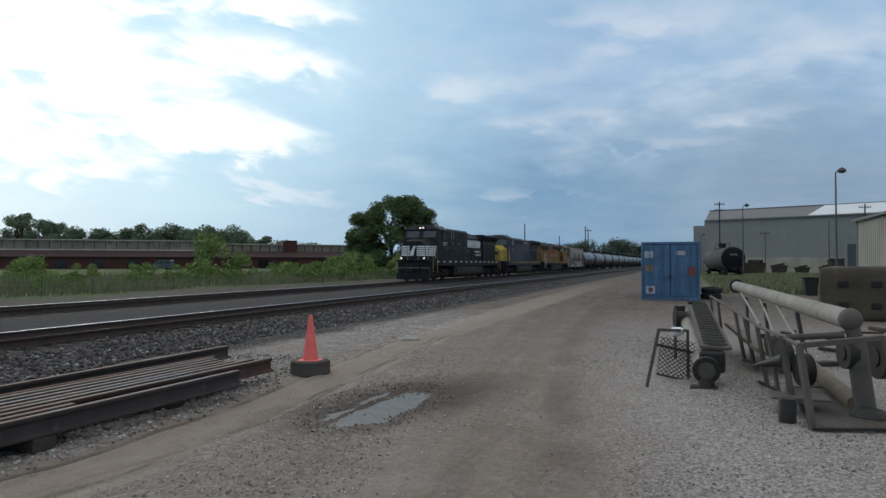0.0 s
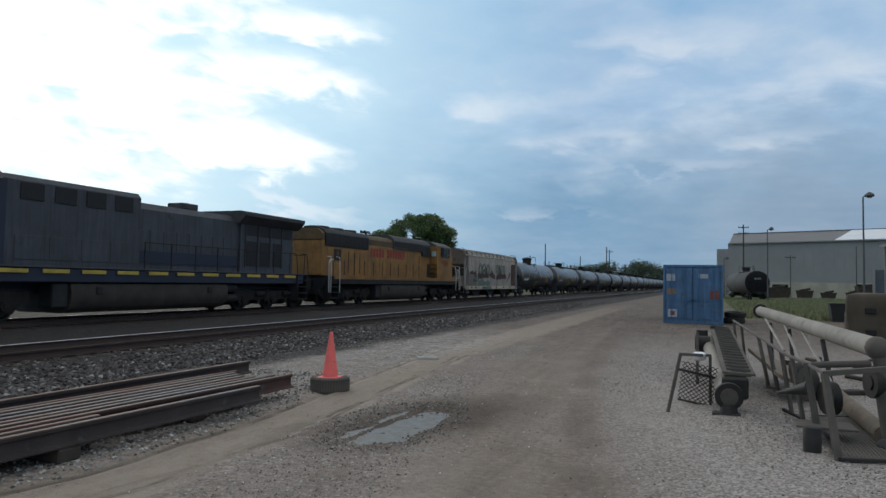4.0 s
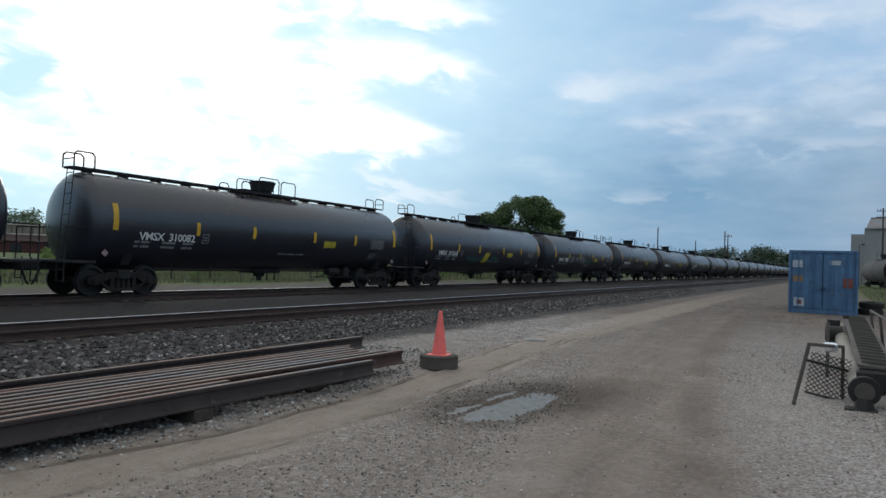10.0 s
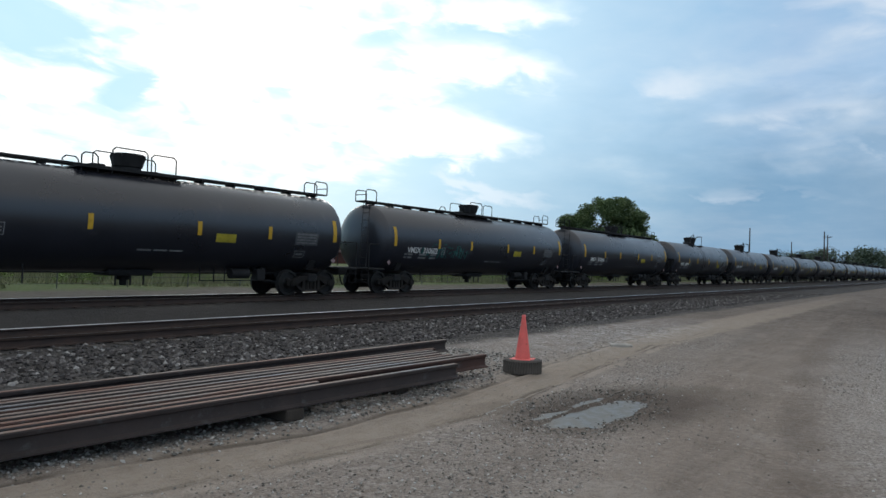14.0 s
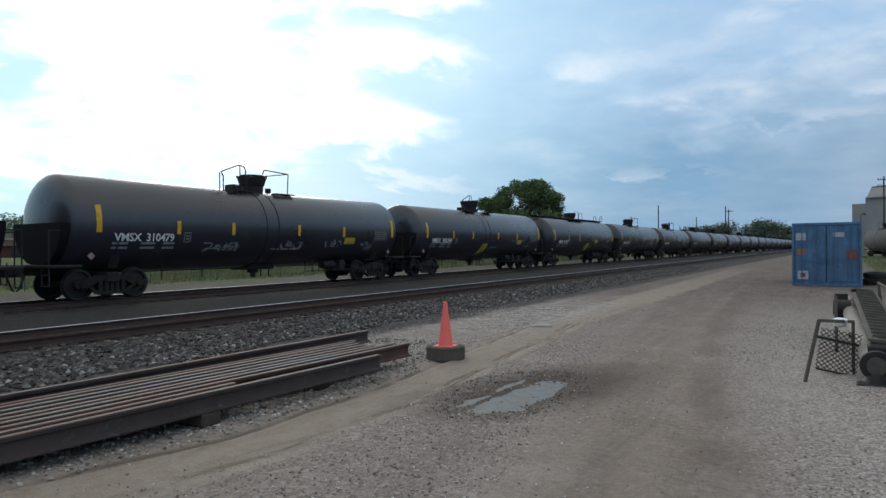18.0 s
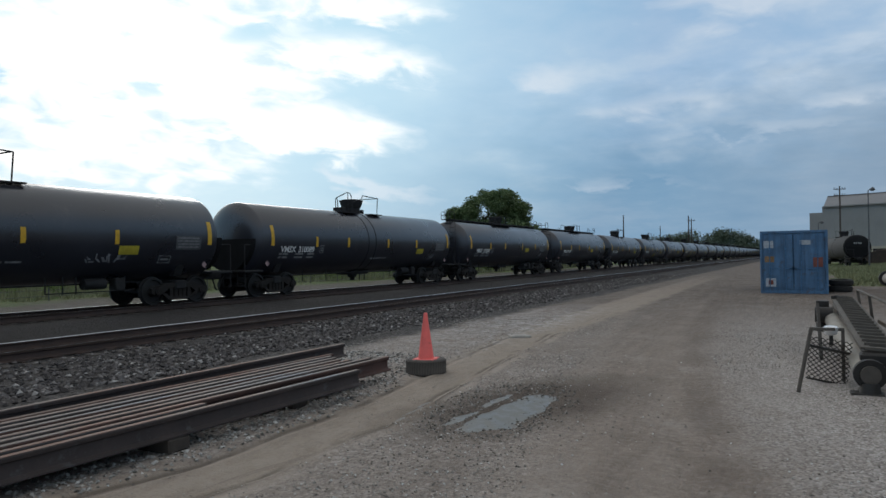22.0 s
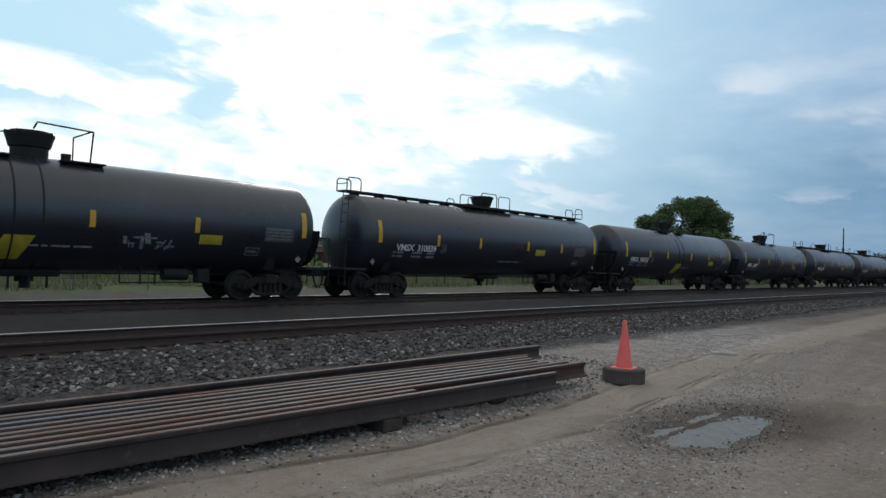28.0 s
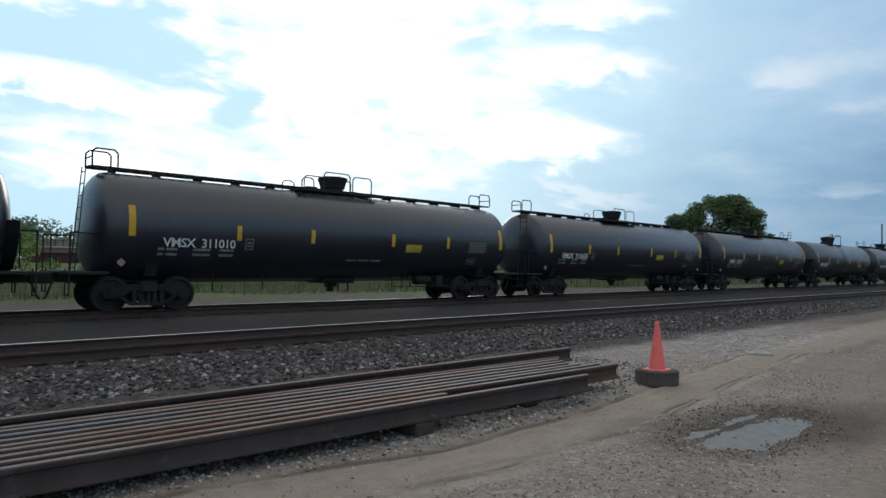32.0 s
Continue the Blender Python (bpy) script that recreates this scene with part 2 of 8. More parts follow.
def glow(name, colour, strength):
    if name in MATS:
        return MATS[name]
    m = bpy.data.materials.new(name)
    m.use_nodes = True
    b = m.node_tree.nodes["Principled BSDF"]
    b.inputs["Base Color"].default_value = (*colour, 1)
    b.inputs["Emission Color"].default_value = (*colour, 1)
    b.inputs["Emission Strength"].default_value = strength
    MATS[name] = m
    return m


def glass(name, colour=(0.02, 0.025, 0.03)):
    if name in MATS:
        return MATS[name]
    m = bpy.data.materials.new(name)
    m.use_nodes = True
    b = m.node_tree.nodes["Principled BSDF"]
    b.inputs["Base Color"].default_value = (*colour, 1)
    b.inputs["Roughness"].default_value = 0.08
    b.inputs["Specular IOR Level"].default_value = 0.45
    MATS[name] = m
    return m

# ---- mesh helpers ----
class Shape:
    """Gathers vertices and faces of one mesh."""

    def __init__(self):
        self.v, self.f = [], []

    def put(self, verts, faces, m=None):
        o = len(self.v)
        self.v += [tuple(m @ Vector(p)) for p in verts] if m else [tuple(p) for p in verts]
        self.f += [tuple(i + o for i in q) for q in faces]
        return self

    def box(self, x0, x1, y0, y1, z0, z1, c=0.0, m=None):
        if c <= 0:
            vs = [(x, y, z) for z in (z0, z1) for y in (y0, y1) for x in (x0, x1)]
            return self.put(vs, [(0, 2, 3, 1), (4, 5, 7, 6), (0, 1, 5, 4), (1, 3, 7, 5), (3, 2, 6, 7), (2, 0, 4, 6)], m)
        c = min(c, (x1 - x0) / 2.01, (y1 - y0) / 2.01, (z1 - z0) / 2.01)
        oct_ = [(x0 + c, y0), (x1 - c, y0), (x1, y0 + c), (x1, y1 - c), (x1 - c, y1), (x0 + c, y1), (x0, y1 - c), (x0, y0 + c)]
        inn = [(x0 + c, y0 + c), (x1 - c, y0 + c), (x1 - c, y0 + c), (x1 - c, y1 - c), (x1 - c, y1 - c), (x0 + c, y1 - c), (x0 + c, y1 - c), (x0 + c, y0 + c)]
        vs = [(*p, z0) for p in inn] + [(*p, z0 + c) for p in oct_] + [(*p, z1 - c) for p in oct_] + [(*p, z1) for p in inn]
        fs = [(6, 4, 2, 0), (24, 26, 28, 30)]
        for r in range(3):
            for i in range(8):
                j = (i + 1) % 8
                fs.append((r * 8 + i, r * 8 + j, r * 8 + 8 + j, r * 8 + 8 + i))
        return self.put(vs, fs, m)

    def cyl(self, a, b, r, n=8, r2=None, caps=True):
        a, b = Vector(a), Vector(b)
        q = (b - a).to_track_quat("Z", "Y").to_matrix()
        r2 = r if r2 is None else r2
        vs = []
        for p, rr in ((a, r), (b, r2)):
            vs += [p + q @ Vector((rr * math.cos(2 * math.pi * i / n), rr * math.sin(2 * math.pi * i / n), 0)) for i in range(n)]
        fs = [(i, (i + 1) % n, n + (i + 1) % n, n + i) for i in range(n)]
        if caps:
            fs += [tuple(range(n - 1, -1, -1)), tuple(range(n, 2 * n))]
        return self.put(vs, fs)

    def pipe(self, pts, r, n=6):
        for a, b in zip(pts, pts[1:]):
            self.cyl(a, b, r, n)
        return self

    def lathe(self, profile, axis="Y", n=32, centre=(0, 0, 0), caps=True):
        """profile: (along, radius)."""
        vs = []
        for a, r in profile:
            for i in range(n):
                c, s = r * math.cos(2 * math.pi * i / n), r * math.sin(2 * math.pi * i / n)
                p = {"Y": (c, a, s), "Z": (c, s, a), "X": (a, c, s)}[axis]
                vs.append(tuple(p[k] + centre[k] for k in range(3)))
        fs = []
        for k in range(len(profile) - 1):
            fs += [(k * n + i, k * n + (i + 1) % n, k * n + n + (i + 1) % n, k * n + n + i) for i in range(n)]
        if caps:
            e = (len(profile) - 1) * n
            fs += [tuple(range(n - 1, -1, -1)), tuple(range(e, e + n))]
        return self.put(vs, fs)

    def prism(self, poly, lo, hi, axis="Y", m=None):
        """poly: outline in the two other axes; run from lo to hi along axis."""
        n = len(poly)

        def at(p, d):
            return {"Y": (p[0], d, p[1]), "X": (d, p[0], p[1]), "Z": (p[0], p[1], d)}[axis]
        vs = [at(p, lo) for p in poly] + [at(p, hi) for p in poly]
        fs = [(i, (i + 1) % n, n + (i + 1) % n, n + i) for i in range(n)] + [tuple(range(n - 1, -1, -1)), tuple(range(n, 2 * n))]
        return self.put(vs, fs, m)

    def weld(self):
        """Joins vertices that share a place."""
        seen, keep, where = {}, [], []
        for p in self.v:
            k = tuple(round(c, 4) for c in p)
            if k not in seen:
                seen[k] = len(keep)
                keep.append(p)
            where.append(seen[k])
        faces = []
        for f in self.f:
            g = list(dict.fromkeys(where[i] for i in f))
            if len(g) > 2:
                faces.append(tuple(g))
        self.v, self.f = keep, faces
        return self

    def mesh(self, name, mat, smooth=None):
        me = bpy.data.meshes.new(name)
        me.from_pydata(self.v, [], self.f)
        me.materials.append(mat)
        bm = bmesh.new()
        bm.from_mesh(me)
        bmesh.ops.recalc_face_normals(bm, faces=bm.faces)
        bm.to_mesh(me)
        bm.free()
        if smooth:
            me.polygons.foreach_set("use_smooth", [True] * len(me.polygons))
            me.set_sharp_from_angle(angle=radians(smooth))
        return me


def thing(name, m=None, label="", category="", group="", kind=""):
    ob = new(name)
    ob.empty_display_size = 0.2
    if m is not None:
        ob.matrix_basis = m
    return tagged(ob, label, category, group, kind)


def part(name, shape, mat, parent=None, label="", smooth=35, m=None):
    me = shape if isinstance(shape, bpy.types.Mesh) else shape.mesh(name, mat, smooth)
    ob = new(name, me)
    ob.parent = parent
    if m is not None:
        ob.matrix_basis = m
    return tagged(ob, label)


def solo(name, shape, mat, label, category, group="", kind="", m=None, smooth=35):
    return tagged(part(name, shape, mat, None, "", smooth, m), label, category, group, kind)


def lettering(name, text, size, mat, parent, m, label="", shear=0.0, spacing=1.0, bold=0.0):
    """Flat raised letters in the built-in font, turned into a mesh."""
    cu = bpy.data.curves.new(name, "FONT")
    cu.body, cu.size, cu.extrude, cu.resolution_u, cu.shear = text, size, 0.003, 2, shear
    cu.offset = bold
    cu.align_x, cu.space_character = "CENTER", spacing
    tmp = bpy.data.objects.new(name, cu)
    me = bpy.data.meshes.new_from_object(tmp)
    bpy.data.objects.remove(tmp)
    me.materials.clear()
    me.materials.append(mat)
    ob = new(name, me)
    ob.parent, ob.matrix_basis = parent, m
    return tagged(ob, label)


# a plate's own x runs along the train towards its front, its face looks to the camera's side
SIDE = Matrix(((0, 0, 1, 0), (1, 0, 0, 0), (0, 1, 0, 0), (0, 0, 0, 1)))

# ---- the train ----
TRACK_1, TRACK_2 = -13.4, -20.0      # centre lines
RAIL_1, RAIL_2 = 0.10, 0.22          # tops of the rails
GAUGE = 1.505                        # between the middles of the rail heads

black_paint = material("black_tank_paint", (0.0185, 0.0208, 0.029), 0.29, spec=0.75, var=0.3, scale=0.5, fine=9, bump=0.05, stain=0.12, stain_colour=(0.042, 0.042, 0.046))
black_gear = material("grimy_black_steel", (0.024, 0.0235, 0.0245), 0.75, var=0.5, scale=2, fine=20, bump=0.3, spec=0.3)
wheel_steel = material("worn_wheel_steel", (0.015, 0.014, 0.0135), 0.7, metal=0.0, var=0.4, scale=5, fine=30)
rust_gear = material("rusty_truck_steel", (0.024, 0.0215, 0.020), 0.9, var=0.5, scale=3, fine=25, bump=0.4, spec=0.25)
yellow_tape = material("yellow_reflective_tape", (0.62, 0.36, 0.02), 0.5, var=0.18, scale=6, fine=40, bump=0)
yellow_sign = material("yellow_sign_paint", (0.45, 0.36, 0.03), 0.6, var=0.25, scale=4, fine=30, bump=0)
white_mark = material("white_stencil_paint", (0.78, 0.78, 0.76), 0.6, var=0.15, scale=5, fine=40, bump=0)
grey_mark = material("faded_stencil_paint", (0.26, 0.26, 0.26), 0.7, var=0.4, scale=9, fine=50, bump=0)
faint_mark = material("faint_data_print", (0.15, 0.15, 0.155), 0.7, var=0.5, scale=9, fine=50, bump=0)
dim_mark = material("weathered_stencil_paint", (0.075, 0.078, 0.082), 0.7, var=0.4, scale=9, fine=50, bump=0)
graffiti = material("chalky_graffiti_paint", (0.22, 0.22, 0.23), 0.7, var=0.5, scale=9, fine=50, bump=0)
graffiti_teal = material("teal_graffiti_paint", (0.04, 0.13, 0.12), 0.7, var=0.5, scale=9, fine=50, bump=0)
pale_ladder = material("pale_ladder_paint", (0.15, 0.15, 0.145), 0.6, var=0.3, scale=8, fine=50)
hazard = material("red_white_placard", (0.30, 0.20, 0.20), 0.6, var=0.3, scale=9, fine=30, bump=0)


def wheel_mesh():
    s = Shape()
    s.lathe([(-0.07, 0.10), (-0.07, 0.16), (-0.03, 0.18), (-0.03, 0.36), (-0.065, 0.38), (-0.065, 0.485), (-0.04, 0.485), (-0.03, 0.457),
             (0.07, 0.45), (0.07, 0.38), (0.0, 0.36), (0.0, 0.18), (0.09, 0.15), (0.09, 0.08)], "X", 24)
    return s.mesh("wheel", wheel_steel, 30)


WHEEL = wheel_mesh()
AXLE = Shape().cyl((-0.62, 0, 0), (0.62, 0, 0), 0.085, 10).mesh("axle", black_gear, 40)


def side_frame_mesh():
    """A cast truck side frame: arched top member, thin lower tie, columns and a spring nest between."""
    s = Shape()
    s.prism([(-1.14, 0.40), (-1.05, 0.36), (-0.72, 0.36), (-0.42, 0.56), (0.42, 0.56), (0.72, 0.36), (1.05, 0.36), (1.14, 0.40), (1.14, 0.55), (0.8, 0.62), (0.5, 0.72), (-0.5, 0.72), (-0.8, 0.62), (-1.14, 0.55)], 0.93, 1.05, "X")
    s.prism([(-0.75, 0.38), (-0.45, 0.16), (0.45, 0.16), (0.75, 0.38), (0.66, 0.40), (0.40, 0.24), (-0.40, 0.24), (-0.66, 0.40)], 0.93, 1.05, "X")
    for y in (-0.36, 0.36):
        s.box(0.94, 1.04, y - 0.06, y + 0.06, 0.2, 0.6)
    for y in (-0.89, 0.89):
        s.cyl((0.92, y, 0.457), (1.11, y, 0.457), 0.13, 12)
        s.cyl((1.11, y, 0.457), (1.135, y, 0.457), 0.09, 8)
    for k in (-1, 0, 1):
        s.cyl((0.99, k * 0.17, 0.24), (0.99, k * 0.17, 0.52), 0.07, 8)
    return s.mesh("side_frame", rust_gear, 35)


def loco_frame_mesh():
    """A heavy three-axle side frame with pedestals, springs, brake cylinders and dampers."""
    s = Shape()
    s.prism([(-2.75, 0.62), (-2.45, 0.46), (2.45, 0.46), (2.75, 0.62), (2.75, 0.86), (2.3, 0.95), (1.2, 0.86), (-1.2, 0.86), (-2.3, 0.95), (-2.75, 0.86)], 0.93, 1.09, "X")
    for y in (-2.05, 0.0, 2.05):
        s.prism([(y - 0.42, 0.5), (y - 0.24, 0.24), (y + 0.24, 0.24), (y + 0.42, 0.5)], 0.95, 1.07, "X")
        s.cyl((0.92, y, 0.47), (1.14, y, 0.47), 0.17, 12).cyl((1.14, y, 0.47), (1.17, y, 0.47), 0.10, 8)
        for d in (-0.32, 0.32):
            s.cyl((1.0, y + d, 0.5), (1.0, y + d, 0.82), 0.075, 8)
    for y in (-1.03, 1.03):
        s.cyl((1.12, y - 0.3, 0.72), (1.12, y + 0.3, 0.72), 0.12, 10).box(1.0, 1.12, y - 0.1, y + 0.1, 0.28, 0.56, 0.02)
        s.cyl((1.13, y + 0.4, 0.35), (1.13, y + 0.62, 0.98), 0.045, 8)
    s.pipe([(1.12, -2.6, 0.93), (1.12, -0.5, 1.0), (1.12, 2.6, 0.93)], 0.02)
    return s.mesh("side_frame", rust_gear, 35)


MOTOR = Shape().box(-0.6, 0.6, -0.42, 0.42, 0.2, 0.86, 0.08).mesh("traction_motor", black_gear, 35)
FREIGHT_FRAME = side_frame_mesh()
MIRROR = Matrix.Rotation(math.pi, 4, "Z")
BOLSTER = Shape().box(-1.1, 1.1, -0.22, 0.22, 0.50, 0.80, 0.04).cyl((0, 0, 0.78), (0, 0, 0.98), 0.2, 12).mesh("bolster", black_gear, 35)
COUPLER = (Shape().box(-0.09, 0.09, -0.62, 0.0, -0.08, 0.08, 0.02).box(-0.16, 0.16, -0.88, -0.58, -0.15, 0.15, 0.04)
           .box(-0.22, 0.22, -0.05, 0.12, -0.16, 0.18, 0.03).mesh("coupler", black_gear, 35))


def truck(parent, y, axles=(-0.89, 0.89), frame_mesh=None):
    t = part("truck", BOLSTER, None, parent, m=pose(0, y, 0))
    part("side_frame", frame_mesh or FREIGHT_FRAME, None, t)
    part("side_frame", frame_mesh or FREIGHT_FRAME, None, t, m=MIRROR)
    for a in axles if len(axles) == 3 else ():
        part("traction_motor", MOTOR, None, t, m=pose(0, a + (0.72 if a < 1 else -0.72), 0))
    for a in axles:
        part("axle", AXLE, None, t, m=pose(0, a, 0.457))
        part("wheel", WHEEL, None, t, m=pose(0.75, a, 0.457))
        part("wheel", WHEEL, None, t, m=pose(-0.75, a, 0.457, 0, 0, 180))
    return t


TANK_R, TANK_Z = 1.47, 2.255


def tank_profile(cyl_end=7.42, depth=0.54, radius=TANK_R):
    pts = []
    for k in range(9):
        a = math.pi / 2 * k / 8
        pts.append((-cyl_end - depth * math.cos(a), max(0.02, radius * math.sin(a))))
    return pts + [(-y, r) for y, r in reversed(pts)]


TANK = Shape().lathe(tank_profile(), "Y", 48, (0, 0, TANK_Z)).mesh("tank", black_paint, 30)
TANK_BLUNT = Shape().lathe(tank_profile(7.62, 0.50, 1.47), "Y", 48, (0, 0, 2.255)).mesh("tank", black_paint, 30)


def surface_x(z, extra=0.006):
    return math.sqrt(max(0.01, TANK_R ** 2 - (z - TANK_Z) ** 2)) + extra


def curved_plate(y0, y1, z0, z1, extra=0.006, shear=0.0, n=6):
    """A thin plate that hugs the tank's side."""
    s = Shape()
    vs, fs = [], []
    for k in range(n + 1):
        z = z0 + (z1 - z0) * k / n
        d = shear * k / n
        x = surface_x(z, extra)
        vs += [(x, y0 + d, z), (x, y1 + d, z), (x - extra - 0.01, y0 + d, z), (x - extra - 0.01, y1 + d, z)]
    for k in range(n):
        a, b = 4 * k, 4 * k + 4
        fs += [(a, a + 1, b + 1, b), (a, b, b + 2, a + 2), (a + 1, a + 3, b + 3, b + 1)]
    fs += [(0, 2, 3, 1), (4 * n, 4 * n + 1, 4 * n + 3, 4 * n + 2)]
    return s.put(vs, fs)


def marks(rects, name, mat):
    s = Shape()
    for y0, y1, z0, z1 in rects:
        q = curved_plate(y0, y1, z0, z1, 0.005, n=2)
        s.put(q.v, q.f)
    return s.mesh(name, mat, 30)


def strip_set(ys):
    return [curved_plate(y - w, y + w, z0, z1).mesh("reflective_strip", yellow_tape, 30) for y, w, z0, z1 in zip(ys, (0.085, 0.07, 0.07, 0.07, 0.07, 0.085), (1.99, 1.97, 1.97, 1.97, 1.97, 1.99), (2.79, 2.40, 2.40, 2.40, 2.40, 2.79))]


def sign_set(y, w, z=1.79):
    n = int(w / 0.1)
    return curved_plate(y, y + w, z, z + 0.27).mesh("sign_panel", yellow_sign, 30), marks([(y + 0.06 + 0.1 * k, y + 0.13 + 0.1 * k, q, q + 0.035) for k in range(n - 1) for q in (z + 0.15, z + 0.195)], "sign_print", black_gear)


def data_set(y):
    return curved_plate(y, y + 1.03, 1.82, 2.27, 0.005).mesh("data_panel", dim_mark, 30), [curved_plate(y + 0.07, y + 0.95, 1.88 + 0.1 * k, 1.93 + 0.1 * k, 0.010, n=1).mesh("data_line", faint_mark, 30) for k in range(4)]


# wagons with a full walkway, and blunt-ended ones with a railed dome, carry their marks at different places
STRIPS, STRIPS_B = strip_set((-7.1, -4.14, -1.66, 1.60, 4.25, 7.2)), strip_set((-7.15, -4.45, -2.2, 1.1, 3.85, 7.4))
SIGNS, SIGNS_B = sign_set(2.2, 0.72), sign_set(3.95, 0.68, 1.66)
DATA, DATA_B = data_set(5.35), data_set(6.0)
FRAME_MARK = marks([(5.45, 5.90, 1.38, 1.40), (5.45, 5.90, 1.60, 1.62), (5.45, 5.47, 1.40, 1.60), (5.88, 5.90, 1.40, 1.60), (5.53, 5.82, 1.47, 1.53)], "stencil_frame", grey_mark)
SMALL_PRINT = [marks([(-6.4 + dy, -6.4 + dy + w, z, z + 0.07)], "small_print", grey_mark) for dy, w in ((0, 0.16), (0.22, 0.3), (0.95, 0.5), (1.72, 0.42)) for z in (1.50, 1.64)]
BOX_MARK = marks([(-3.93, -3.68, 2.01, 2.03), (-3.93, -3.68, 1.71, 1.73), (-3.93, -3.91, 1.73, 2.01), (-3.70, -3.68, 1.73, 2.01), (-3.86, -3.74, 1.80, 1.84), (-3.86, -3.74, 1.89, 1.93)], "stencil_box", grey_mark)
LOW_PRINT = marks([(-0.25 + dy, 0.17 + dy, 1.44, 1.49) for dy in (0, 0.5, 1.0)], "low_print", grey_mark)
PATCH = curved_plate(-1.12, -0.52, 1.40, 1.98, shear=0.30).mesh("yellow_patch", yellow_sign, 30)
PATCH_B = curved_plate(-1.05, -0.40, 1.12, 1.70, shear=0.28).mesh("yellow_patch", yellow_sign, 30)
PATCH_LOW = curved_plate(0.0, 0.62, 1.20, 1.76, shear=0.30).mesh("yellow_patch", yellow_sign, 30)
WARNING = Shape().box(0, 0.012, -0.08, 0.08, -0.08, 0.08, m=pose(0, 0, 0, 45, 0, 0)).mesh("placard", hazard, 30)

BAND = Shape().lathe([(-0.022, 1.469), (-0.022, 1.48), (0.022, 1.48), (0.022, 1.469)], "Y", 48, (0, 0, TANK_Z), caps=False).mesh("tank_band", black_gear, 30)
TOP = TANK_Z + TANK_R
def manway_mesh(r, h):
    s = Shape().lathe([(-0.12, r), (h * 0.35, r), (h * 0.40, r * 1.10), (h * 0.78, r * 1.25), (h * 0.95, r * 1.32), (h * 0.95, r * 1.2), (h, r * 1.18)], "Z", 22, (0, 0, TOP))
    s.box(-0.25, 0.25, -1.15, -0.75, TOP - 0.04, TOP + 0.2, 0.03).cyl((0, 0.85, TOP - 0.05), (0, 0.85, TOP + 0.18), 0.12, 10)
    for k in range(8):
        a = math.pi * k / 4
        s.box(-0.03, 0.03, -0.03, 0.03, h * 0.9, h * 1.06, m=Matrix.Translation((r * 1.26 * math.cos(a), r * 1.26 * math.sin(a), TOP)))
    return s.mesh("manway", black_gear, 35)


MANWAY, MANWAY_B = manway_mesh(0.38, 0.55), manway_mesh(0.43, 0.58)
LID = Shape().lathe([(0, 0.48), (0.05, 0.47), (0.07, 0.3), (0.08, 0.05)], "Z", 18, (0, 0, TOP + 0.55)).cyl((-0.45, 0, TOP + 0.58), (0.45, 0, TOP + 0.58), 0.025, 6).mesh("manway_lid", black_gear, 35)


def hoop(s, x, y0, y1, z0, z1, r=0.022):
    c = 0.09
    return s.pipe([(x, y0, z0), (x, y0, z1 - c), (x, y0 + c, z1), (x, y1 - c, z1), (x, y1, z1 - c), (x, y1, z0)], r, 6)


def walkway_shape():
    s = Shape()
    s.box(-0.28, -0.24, -7.75, 7.75, TOP + 0.085, TOP + 0.145)
    s.box(0.24, 0.28, -7.75, 7.75, TOP + 0.085, TOP + 0.145)
    for k in range(52):
        y = -7.7 + k * 15.4 / 51
        if abs(y) > 0.62:
            s.box(-0.22, 0.22, y - 0.11, y + 0.11, TOP + 0.125, TOP + 0.14)
    for k in range(13):
        y = -7.2 + k * 1.2
        s.box(-0.26, 0.26, y - 0.03, y + 0.03, TOP - 0.06, TOP + 0.09)
    return s


WALKWAY = walkway_shape().mesh("walkway", black_gear, 35)
END_HOOPS = [hoop(Shape(), x, e * 7.45 - 0.32, e * 7.45 + 0.32, TOP + 0.11, TOP + 0.60).mesh("end_handrail", black_gear, 40) for e in (-1, 1) for x in (0.30, -0.30)]
END_HOOPS += [Shape().cyl((0.30, e * 7.76, TOP + 0.38), (-0.30, e * 7.76, TOP + 0.38), 0.018, 6).mesh("end_handrail", black_gear, 40) for e in (-1, 1)]


def dome_rail_a():
    """Hoops round the dome, each a rail of its own, and the plate that they stand on."""
    rails = [hoop(Shape(), x, y0, y1, TOP - 0.12, TOP + h, 0.02).mesh("dome_handrail", black_gear, 40)
             for y0, y1, h in ((-1.6, -1.15, 0.42), (-0.75, 0.3, 0.68), (0.42, 1.22, 0.62)) for x in (0.62, -0.62)]
    return rails, [Shape().box(-0.7, 0.7, -1.7, 1.5, TOP, TOP + 0.04).mesh("dome_platform", black_gear, 40)]


